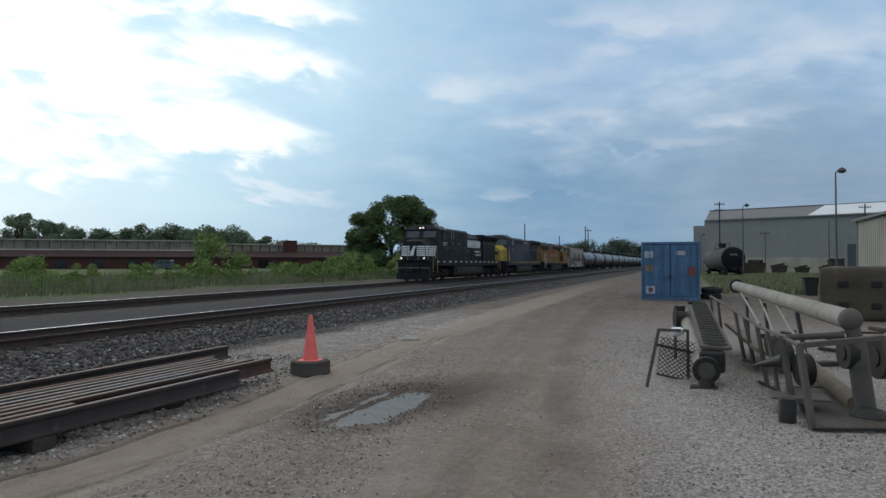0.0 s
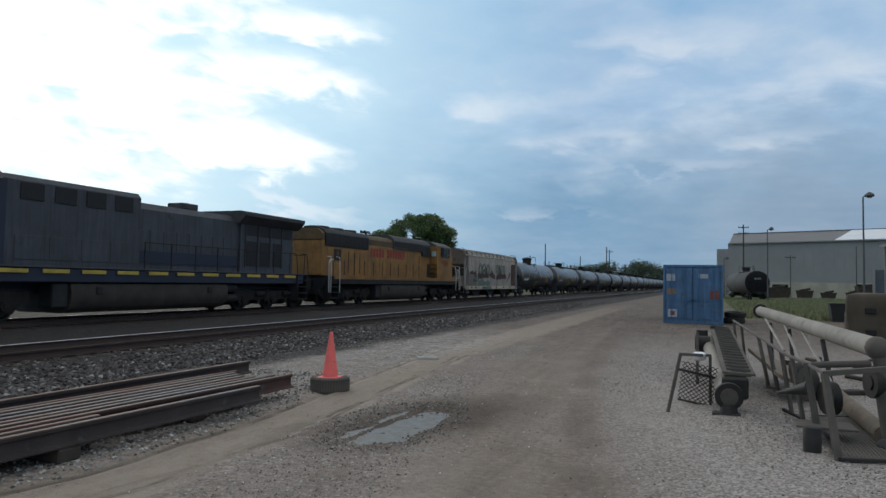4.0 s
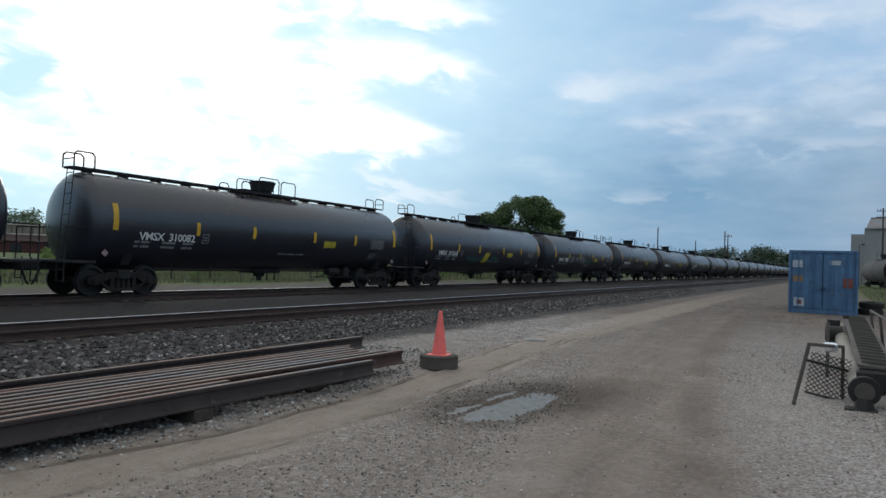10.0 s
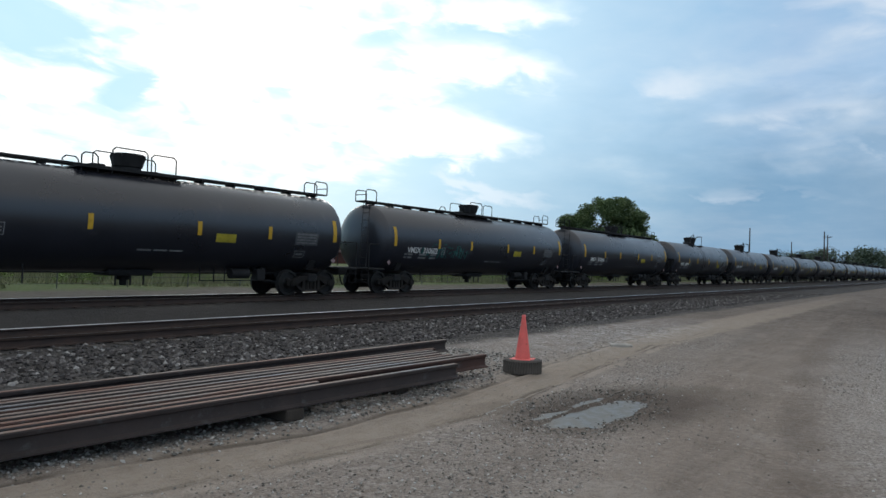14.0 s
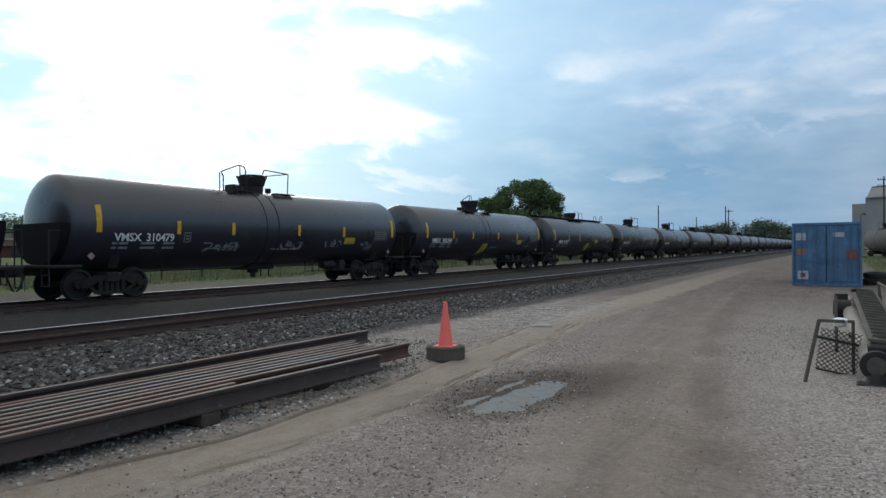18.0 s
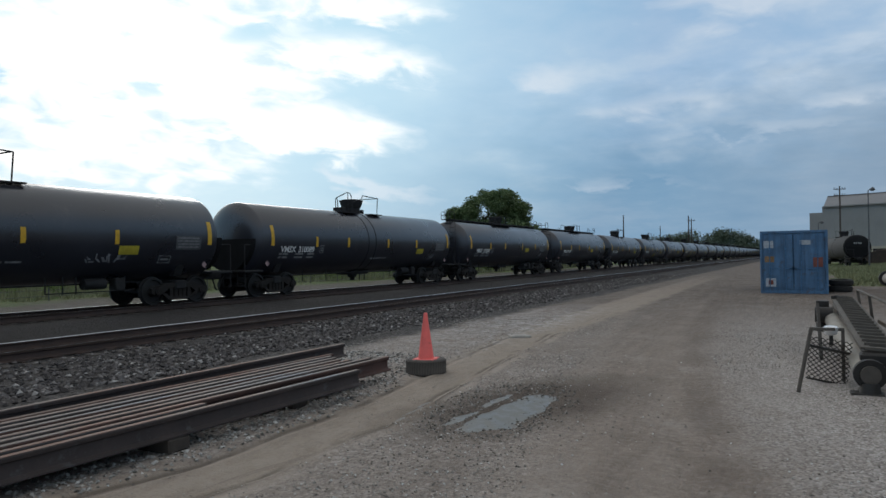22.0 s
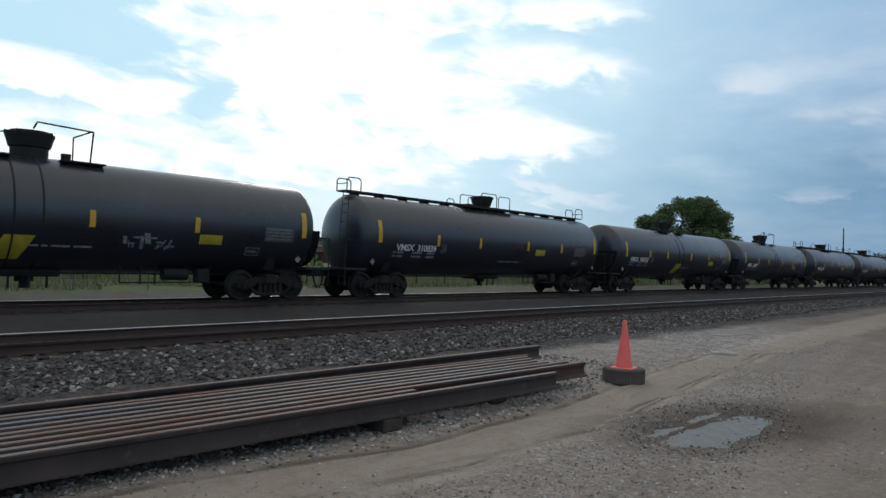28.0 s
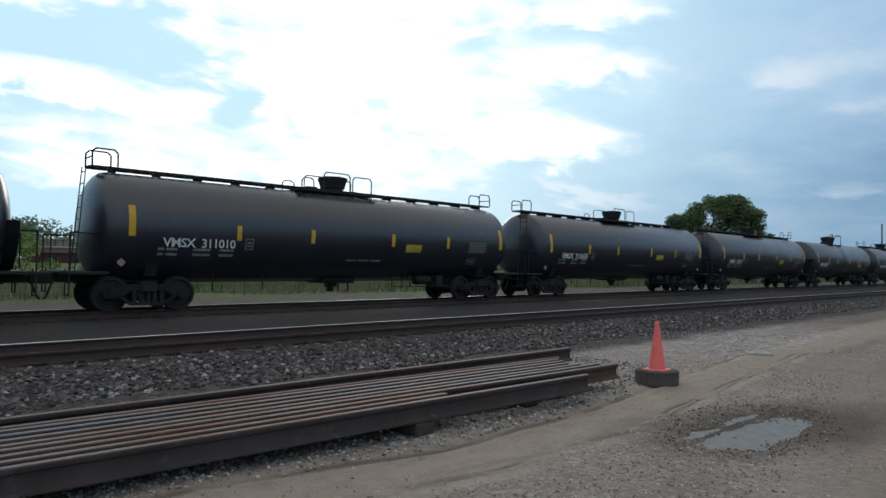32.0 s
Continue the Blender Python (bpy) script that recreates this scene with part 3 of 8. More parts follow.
def dome_rail_b():
    """An open railing on one side of the dome, with a dropped corner, and a gallows rail on the other."""
    x = 0.70
    s = Shape()
    s.pipe([(x, -2.0, TOP - 0.15), (x, -2.0, TOP + 0.40), (x, -2.1, TOP + 0.55), (x, -1.3, TOP + 0.86), (x, -1.05, TOP + 0.84), (x, -0.95, TOP + 0.72), (x, -0.95, TOP - 0.15)], 0.022)
    s.cyl((x, -1.22, TOP - 0.15), (x, -1.22, TOP + 0.86), 0.02, 6).cyl((x, -2.16, TOP - 0.15), (x, -2.16, TOP + 0.52), 0.02, 6)
    q = Shape().pipe([(x, -0.1, TOP + 0.62), (x, -0.02, TOP + 0.80), (x, 1.28, TOP + 0.75), (x, 1.22, TOP - 0.15)], 0.022)
    q.cyl((-0.70, 1.22, TOP + 0.745), (0.70, 1.22, TOP + 0.745), 0.02, 6).cyl((-0.70, 1.22, TOP - 0.15), (-0.70, 1.22, TOP + 0.745), 0.02, 6)
    g = Shape().pipe([(x, -0.88, TOP - 0.1), (x, -0.86, TOP + 0.42), (x, -0.60, TOP + 0.50)], 0.018)
    return ([w.mesh("dome_handrail", black_gear, 40) for w in (s, q, g)],
            [Shape().box(-0.78, 0.78, y0, y1, TOP - 0.10, TOP - 0.06).mesh("dome_platform", black_gear, 40) for y0, y1 in ((-1.75, -0.55), (0.55, 1.6))])


RAIL_A, RAIL_B = dome_rail_a(), dome_rail_b()


def ladder_mesh(e, top):
    s = Shape()
    y = e * 8.12
    for x in (0.55, 0.95):
        s.pipe([(x, e * 8.3, 1.0), (x * 0.87, e * 8.06, top)], 0.014)
    for k in range(9):
        z = 1.15 + k * (top - 1.3) / 8
        f = (z - 1.0) / (top - 1.0)
        yy = e * (8.3 - 0.24 * f)
        w = 1 - 0.13 * f
        s.cyl((0.55 * w, yy, z), (0.95 * w, yy, z), 0.014, 5)
    return s.mesh("ladder", black_gear, 40)


LADDERS = [ladder_mesh(e, TOP + 0.04) for e in (-1, 1)]


def end_gear(e):
    """End platform, its railings, cut bar and hose at one end of a tank car."""
    s = Shape()
    s.box(-1.35, 1.35, min(e * 7.6, e * 8.55), max(e * 7.6, e * 8.55), 0.98, 1.06, 0.015)
    s.box(-0.33, 0.33, min(e * 5.0, e * 8.5), max(e * 5.0, e * 8.5), 0.76, 1.0, 0.03)
    for x in (1.3, -1.3):
        s.pipe([(x, e * 8.5, 1.12), (x, e * 8.5, 2.02), (x * 0.9, e * 7.9, 2.02), (x * 0.8, e * 7.4, 2.1)], 0.022)
        s.cyl((x, e * 8.5, 1.12), (x, e * 8.5, 0.45), 0.02, 6)
        s.cyl((x * 0.72, e * 8.5, 1.12), (x * 0.72, e * 8.5, 0.45), 0.02, 6)
        for z in (0.48, 0.78):
            s.cyl((x, e * 8.5, z), (x * 0.72, e * 8.5, z), 0.02, 6)
    s.cyl((-1.3, e * 8.5, 2.0), (-0.5, e * 8.5, 2.0), 0.02, 6)
    s.cyl((-0.5, e * 8.5, 2.0), (-0.5, e * 8.5, 1.1), 0.02, 6)
    # saddle that carries the tank
    s.prism([(-0.95, 0.95), (0.95, 0.95), (1.12, 1.30), (0.9, 1.12), (-0.9, 1.12), (-1.12, 1.30)], min(e * 6.3, e * 6.6), max(e * 6.3, e * 6.6), "Y")
    pts = [(0.25, e * 8.6, 0.8)] + [(0.25, e * (8.62 + 0.2 * k / 5), 0.8 - 0.45 * math.sin(math.pi * k / 5 * 0.5)) for k in range(1, 6)]
    s.pipe(pts, 0.03)
    return s.mesh("end_platform", black_gear, 40)


END_GEAR = [end_gear(e) for e in (-1, 1)]


shield_black = material("dull_black_shield_paint", (0.011, 0.011, 0.012), 0.85, var=0.3, scale=3, fine=20, spec=0.15)


def head_shield(e):
    """Steel plate that guards the lower half of a tank's end."""
    n, r = 14, TANK_R * 0.86
    poly = [(r * math.cos(math.pi * (1 + k / n)), TANK_Z + r * math.sin(math.pi * (1 + k / n))) for k in range(n + 1)]
    poly = [(x, max(z, 1.06)) for x, z in poly]
    lo, hi = sorted((e * 7.75, e * 8.15))
    return Shape().prism(poly, lo, hi, "Y").mesh("head_shield", shield_black, 35)


SHIELDS = [head_shield(e) for e in (-1, 1)]


def belly_mesh():
    s = Shape()
    s.cyl((0, 0, 0.9), (0, 0, 0.55), 0.22, 12).cyl((0, 0, 0.56), (0, 0, 0.38), 0.11, 10).box(-0.5, 0.5, -0.7, 0.7, 0.68, 0.9, 0.05)
    for y in (-0.45, 0.0, 0.4):
        s.cyl((0.45, y, 0.95), (0.45, y, 0.40), 0.03, 6)
    s.cyl((0.75, 3.2, 0.78), (0.75, 3.9, 0.78), 0.17, 12)
    s.box(0.6, 0.95, 4.15, 4.5, 0.55, 0.95, 0.03)
    s.pipe([(0.5, -5.4, 0.78), (0.5, 5.4, 0.78)], 0.025)
    s.pipe([(0.9, 2.0, 1.0), (0.9, 2.0, 0.55), (0.9, 4.8, 0.55)], 0.02)
    for y in (-4.6, -3.0, 2.6, 3.0, 4.6):
        s.cyl((0.75, y, 1.05), (0.75, y, 0.50), 0.022, 6)
    return s.mesh("outlet_and_brake_gear", black_gear, 40)


BELLY = belly_mesh()


def scrawl(seed, y0, y1, z0, z1, mat):
    """A patch of unreadable hand-sprayed strokes."""
    rng = random.Random(seed)
    s = Shape()
    y = y0
    while y < y1:
        w = rng.uniform(0.05, 0.2)
        zb = rng.uniform(z0, z0 + (z1 - z0) * 0.4)
        q = curved_plate(y, y + w * rng.uniform(0.3, 1.0), zb, rng.uniform(zb + 0.08, z1), 0.004, shear=rng.uniform(-0.12, 0.12), n=3)
        s.put(q.v, q.f)
        if rng.random() < 0.6:
            z = rng.uniform(z0, z1 - 0.05)
            q = curved_plate(y, y + w * 1.6, z, z + 0.045, 0.004, n=2)
            s.put(q.v, q.f)
        y += w * rng.uniform(0.8, 1.7)
    return s.mesh("graffiti", mat, 30)


# wagons whose patch sits farther along the tank
PATCH_ELSEWHERE = ("310980", "311371")


def tank_car(long_walk, patch, number="", tags=(), far=False):
    kind = "full-length top walkway" if long_walk else "railed centre dome"
    extra = ", yellow patch" if patch else ""
    if tags:
        extra += ", graffiti"
    car = thing("tank_car", None, "black railway tank car with " + kind + extra, "tank car", "tank cars of the train")
    strips, signs, data = (STRIPS, SIGNS, DATA) if long_walk else (STRIPS_B, SIGNS_B, DATA_B)
    tank = part("tank", TANK if long_walk else TANK_BLUNT, None, car)
    shift = pose(0, 0, 0) if long_walk else pose(0, -0.3, 0)
    part("manway", MANWAY if long_walk else MANWAY_B, None, car)
    if long_walk:
        part("walkway", WALKWAY, None, car)
        for h in END_HOOPS:
            part("end_handrail", h, None, car)
    else:
        for y in (-0.95, 0.95) if not far else ():
            part("tank_band", BAND, None, tank, m=pose(0, y * 0.32 - 0.3, 0))
    rails, plates = RAIL_A if long_walk else RAIL_B
    for r in rails:
        part("dome_handrail", r, None, car)
    for r in plates:
        part("dome_platform", r, None, car)
    for g in END_GEAR:
        part("end_platform", g, None, car)
    for k, st in enumerate(strips):
        part("reflective_strip", st, None, tank)
    if far:
        for y in (-6.5, 6.5):
            t = part("truck", BOLSTER, None, car, m=pose(0, y, 0))
            part("side_frame", FREIGHT_FRAME, None, t)
            for a in (-0.89, 0.89):
                part("wheel", WHEEL, None, t, m=pose(0.75, a, 0.457))
        return car
    part("manway_lid", LID, None, car, m=None if long_walk else pose(0, 0, 0.03))
    part("outlet_and_brake_gear", BELLY, None, car)
    for y in (-6.5, 6.5):
        truck(car, y)
    part("coupler", COUPLER, None, car, m=pose(0, -8.0, 0.88))
    part("coupler", COUPLER, None, car, m=pose(0, 8.0, 0.88, 0, 0, 180))
    for h in SHIELDS if not long_walk else ():
        part("head_shield", h, None, car)
    for l in LADDERS[:1] if long_walk else ():
        part("ladder", l, None, car)
    sign = part("sign_panel", signs[0], None, tank, "yellow warning panel")
    part("sign_print", signs[1], None, sign)
    dp = part("data_panel", data[0], None, car, "grey stencilled data panel")
    for ln in data[1]:
        part("data_line", ln, None, dp)
    part("stencil_frame", FRAME_MARK, None, tank)
    for sp in SMALL_PRINT:
        part("small_print", sp, None, tank, "row of small faded print", m=shift)
    part("stencil_box", BOX_MARK, None, tank, m=shift)
    part("low_print", LOW_PRINT, None, tank)
    for y in (-7.3, 7.3):
        part("placard", WARNING, None, car, "small red and white placard", m=pose(1.28, y, 1.30))
    if patch:
        part("yellow_patch", PATCH_LOW if number in PATCH_ELSEWHERE else PATCH if long_walk else PATCH_B, None, tank, "slanted yellow marking patch")
    for seed, y0, y1, z0, z1, teal in tags:
        part("graffiti", scrawl(seed, y0, y1, z0, z1, graffiti_teal if teal else graffiti), None, tank, "scrawled paint")
    if number:
        lettering("car_number", "VMSX  " + number, 0.36, white_mark, tank,
                  Matrix.Translation((surface_x(1.74, 0.012), -5.25 if long_walk else -5.62, 1.74)) @ pose(0, 0, 0, 0, 18, 0) @ SIDE, "white reporting mark and number", -0.12, 0.93, 0.005)
    return car

# ---- locomotives ----
loco_black = material("black_locomotive_paint", (0.0085, 0.0088, 0.0105), 0.55, spec=0.3, var=0.4, scale=0.8, fine=12, bump=0.08, stain=0.1, stain_colour=(0.03, 0.026, 0.022))
loco_yellow = material("weathered_yellow_paint", (0.275, 0.132, 0.028), 0.65, var=0.4, scale=0.9, fine=12, bump=0.08, stain=0.2, stain_colour=(0.12, 0.062, 0.022), streak=0.5, streak_colour=(0.12, 0.065, 0.025))
loco_grey = material("weathered_grey_paint", (0.055, 0.060, 0.074), 0.65, var=0.35, scale=0.8, fine=12, bump=0.08, stain=0.12, stain_colour=(0.03, 0.03, 0.03), streak=0.6, streak_colour=(0.015, 0.015, 0.016))
loco_blue = material("dark_blue_paint", (0.014, 0.021, 0.043), 0.55, var=0.3, scale=0.8, fine=12, bump=0.08)
nose_yellow = material("bright_yellow_nose_paint", (0.44, 0.32, 0.05), 0.5, var=0.3, scale=1.5, fine=15, bump=0.05)
roof_grey = material("sooty_roof_paint", (0.045, 0.043, 0.045), 0.75, var=0.5, scale=1.2, fine=14, bump=0.2)
pale_roof = material("pale_cab_roof_paint", (0.065, 0.062, 0.06), 0.75, var=0.4, scale=2, fine=14, bump=0.1)
grille_black = material("black_radiator_grille", (0.010, 0.010, 0.011), 0.7, var=0.4, scale=6, fine=60, bump=0.5)
sooty_yellow = material("soot_stained_yellow_paint", (0.10, 0.062, 0.024), 0.75, var=0.4, scale=1.2, fine=14, bump=0.12, stain=0.3, stain_colour=(0.035, 0.03, 0.025))
# sky seen through the cab is put into this glass colour
pale_pane = glass("sky_coloured_window_glass", (0.35, 0.5, 0.5))
tan_rail = material("pale_tan_handrail_paint", (0.30, 0.24, 0.17), 0.6, var=0.3, scale=5, fine=30)
step_brown = material("rusty_brown_step_steel", (0.06, 0.04, 0.028), 0.8, var=0.4, scale=4, fine=30)
tank_dust = material("dusty_fuel_tank_steel", (0.050, 0.041, 0.034), 0.8, var=0.4, scale=1.5, fine=16, bump=0.2, spec=0.3)
cab_glass = glass("cab_glass", (0.03, 0.045, 0.06))
lamp_glow = glow("lit_headlamp", (1.0, 0.80, 0.66), 1.2)
red_letter = material("faded_red_paint", (0.27, 0.02, 0.02), 0.6, var=0.3, scale=5, fine=30, bump=0)
rail_white = material("white_handrail_paint", (0.5, 0.5, 0.48), 0.5, var=0.2, scale=5, fine=30)
LOCO_AXLES = (-2.05, 0.0, 2.05)
LOCO_FRAME = loco_frame_mesh()


def panel(name, parent, mat, x, y0, y1, z0, z1, label="", t=0.02):
    """A plate on the camera's side of a body."""
    return part(name, Shape().box(x - t, x, y0, y1, z0, z1, 0.006), mat, parent, label)


def loco_base(name, label, deck_mat, sill_mat, rail_mat, front, length=22.0, front_length=0, tank_y=(-3.43, 3.85), step_mat=None):
    """Frame, trucks, tank, steps and railings of a six-axle diesel; front: -1 where the cab leads along -y."""
    h = length / 2
    hf = (front_length or length) / 2
    loco = thing(name, None, label, "locomotive")
    s = Shape().box(-1.45, 1.45, -hf + 1.2, h - 1.2, 1.18, 1.62, 0.03).box(-0.5, 0.5, -hf + 0.5, h - 0.5, 0.85, 1.4, 0.03)
    part("underframe", s, sill_mat, loco)
    part("deck", Shape().box(-1.5, 1.5, -hf + 1.0, h - 1.0, 1.622, 1.67, 0.01), deck_mat, loco)
    for y in (-7.35, 7.35):
        truck(loco, y, LOCO_AXLES, LOCO_FRAME)
    q = 0.55
    tank = [(-1.34, 0.42), (-1.2, 0.27), (-0.95, 0.20), (0.95, 0.20), (1.2, 0.27), (1.34, 0.42), (1.42, 0.66), (1.42, 0.9), (1.36, 1.14), (-1.36, 1.14), (-1.42, 0.9), (-1.42, 0.66)]
    ft = part("fuel_tank", Shape().prism(tank, tank_y[0], tank_y[1], "Y"), tank_dust, loco)
    for y in (tank_y[0] + 0.9, tank_y[1] - 1.2):
        part("filler_cap", Shape().box(1.40, 1.46, y, y + 0.25, 0.8, 1.05, 0.02), black_gear, ft)
    for z in (0.55, 0.98):
        part("air_reservoir", Shape().cyl((1.1, tank_y[1] + 0.05, z), (1.1, tank_y[1] + 0.75, z), 0.19, 12), black_gear, loco)
    part("equipment_box", Shape().box(0.7, 1.35, tank_y[0] - 0.6, tank_y[0] - 0.06, 0.4, 1.15, 0.03), black_gear, loco)
    whole = h
    for e in (-1, 1):
        h = hf if e < 0 else whole
        part("coupler", COUPLER, None, loco, m=pose(0, e * (h - 0.85), 0.88, 0, 0, 0 if e < 0 else 180))
        y0, y1 = sorted((e * (h - 0.72), e * (h - 0.62)))
        part("pilot", Shape().prism([(-0.95, 0.62), (0.95, 0.62), (1.3, 1.1), (1.3, 1.5), (-1.3, 1.5), (-1.3, 1.1)], y0, y1, "Y"), loco_black, loco)
        ya, yb = sorted((e * (h - 1.75), e * (h - 0.95)))
        for side in (1, -1):
            st = Shape()
            st.box(min(side * 1.02, side * 1.05), max(side * 1.02, side * 1.05), ya, yb, 0.40, 1.6)
            for y in (ya, yb):
                st.box(min(side * 1.02, side * 1.5), max(side * 1.02, side * 1.5), y - 0.012, y + 0.012, 0.38, 1.6)
            well = part("step_well", st, step_mat or black_gear, loco)
            for k in range(4):
                part("step", Shape().box(min(side * 1.05, side * 1.5), max(side * 1.05, side * 1.5), ya + 0.014, yb - 0.014, 0.42 + 0.3 * k, 0.46 + 0.3 * k), step_mat or black_gear, well)
            for y in (ya - 0.05, yb + 0.05):
                part("grab_rail", Shape().pipe([(side * 1.52, y, 0.75), (side * 1.52, y, 1.7), (side * 1.46, y - e * 0.05, 2.62), (side * 1.2, y - e * 0.1, 2.66)], 0.022), rail_mat, loco)
    return loco


def posts(loco, x, ys, top, mat, rail=True):
    for y in ys:
        part("stanchion", Shape().cyl((x, y, 1.64), (x, y, top), 0.024, 6), mat, loco)
    if rail:
        part("handrail", Shape().pipe([(x, ys[0], top), (x, ys[-1], top)], 0.018), mat, loco)


def hood(parent, name, mat, w, y0, y1, z1, slope=0.22, z0=1.67):
    poly = [(-w, z0), (w, z0), (w, z1 - slope), (w - slope * 0.9, z1), (-w + slope * 0.9, z1), (-w, z1 - slope)]
    return part(name, Shape().prism(poly, y0, y1, "Y"), mat, parent)


def wide_cab(loco, mat, roof_mat, y_front, y_back, e, roof_z=4.62, eave=0.36):
    """Comfort cab; e: the way it faces along y (-1 or 1). y_front is the windscreen's foot."""
    w = 1.5
    f, b = e * abs(y_front), e * abs(y_back)
    top = roof_z - eave
    prof = [(f, 1.67), (f, 3.25), (f - e * 0.3, top), (b, top), (b, 1.67)]
    part("cab", Shape().prism(prof, -w, w, "X"), mat, loco)
    roof = [(-w - 0.03, top), (w + 0.03, top), (w - 0.2, top + 0.14), (w - 0.55, roof_z), (-w + 0.55, roof_z), (-w + 0.2, top + 0.14)]
    lo, hi = sorted((f - e * 0.2, b))
    part("cab_roof", Shape().prism(roof, lo, hi, "Y"), roof_mat, loco)
    part("roof_hatch", Shape().box(-0.55, 0.55, min(f - e * 0.9, f - e * 2.0), max(f - e * 0.9, f - e * 2.0), roof_z - 0.01, roof_z + 0.09, 0.03), roof_grey, loco)
    part("antenna_dome", Shape().lathe([(0, 0.16), (0.06, 0.15), (0.1, 0.06)], "Z", 12, (0.6, f - e * 1.6, roof_z - 0.02)), pale_roof, loco)
    # side window with its frame, door seam and grab iron
    m = (f - e * 0.75 + b) / 2
    fr = part("side_window", Shape().box(w + 0.004, w + 0.05, m - 0.68, m + 0.68, top - 0.80, top - 0.06, 0.015), roof_grey, loco)
    for d in (-0.32, 0.32):
        part("pane", Shape().box(w + 0.03, w + 0.056, m + d - 0.27, m + d + 0.27, top - 0.73, top - 0.13), cab_glass, fr)
    part("window_awning", Shape().prism([(w + 0.004, top - 0.02), (w + 0.16, top - 0.07), (w + 0.16, top - 0.05), (w + 0.004, top + 0.0)], m - 0.75, m + 0.75, "Y"), mat, loco)
    # windscreens lean back with the front
    for x in (-0.72, 0.72):
        q = [(f - e * 0.05, 3.46), (f - e * 0.27, top - 0.1), (f - e * 0.225, top - 0.1), (f + e * 0.0, 3.46)]
        part("windscreen", Shape().prism(q, x - 0.55, x + 0.55, "X"), cab_glass, loco)
    for x in (-1.0, -0.3, 0.45, 1.0):
        part("roof_horn", Shape().cyl((x, f - e * 1.0, roof_z - 0.02), (x, f - e * 1.25, roof_z + 0.1), 0.05, 8), black_gear, loco)


def nose(loco, mat, e, y_tip, y_back, z1=3.42):
    f, b = e * abs(y_tip), e * abs(y_back)
    s = Shape()
    sec = [(-1.35, 1.67), (1.35, 1.67), (1.35, z1 - 0.45), (0.75, z1), (-0.75, z1), (-1.35, z1 - 0.45)]
    tip = [(-1.0, 1.67), (1.0, 1.67), (1.0, z1 - 0.62), (0.6, z1 - 0.30), (-0.6, z1 - 0.30), (-1.0, z1 - 0.62)]
    vs = [(x, f, z) for x, z in tip] + [(x, b, z) for x, z in sec]
    s.put(vs, [(i, (i + 1) % 6, 6 + (i + 1) % 6, 6 + i) for i in range(6)] + [(5, 4, 3, 2, 1, 0), (6, 7, 8, 9, 10, 11)])
    return part("nose", s, mat, loco)


def nose_side_plate(name, parent, mat, e, y_tip, y_back, t0, t1, z0, z1, label=""):
    """A stripe on the tapering side of a nose, between the shares t0 and t1 of its length."""
    f, b = e * abs(y_tip), e * abs(y_back)
    ya, yb = f + (b - f) * t0, f + (b - f) * t1
    xa, xb = 1.0 + 0.35 * t0, 1.0 + 0.35 * t1
    vs = [(xa + 0.012, ya, z0), (xb + 0.012, yb, z0), (xb + 0.012, yb, z1), (xa + 0.012, ya, z1), (xa - 0.02, ya, z0), (xb - 0.02, yb, z0), (xb - 0.02, yb, z1), (xa - 0.02, ya, z1)]
    return part(name, Shape().put(vs, [(0, 1, 2, 3), (4, 7, 6, 5), (0, 4, 5, 1), (1, 5, 6, 2), (2, 6, 7, 3), (3, 7, 4, 0)]), mat, parent, label)


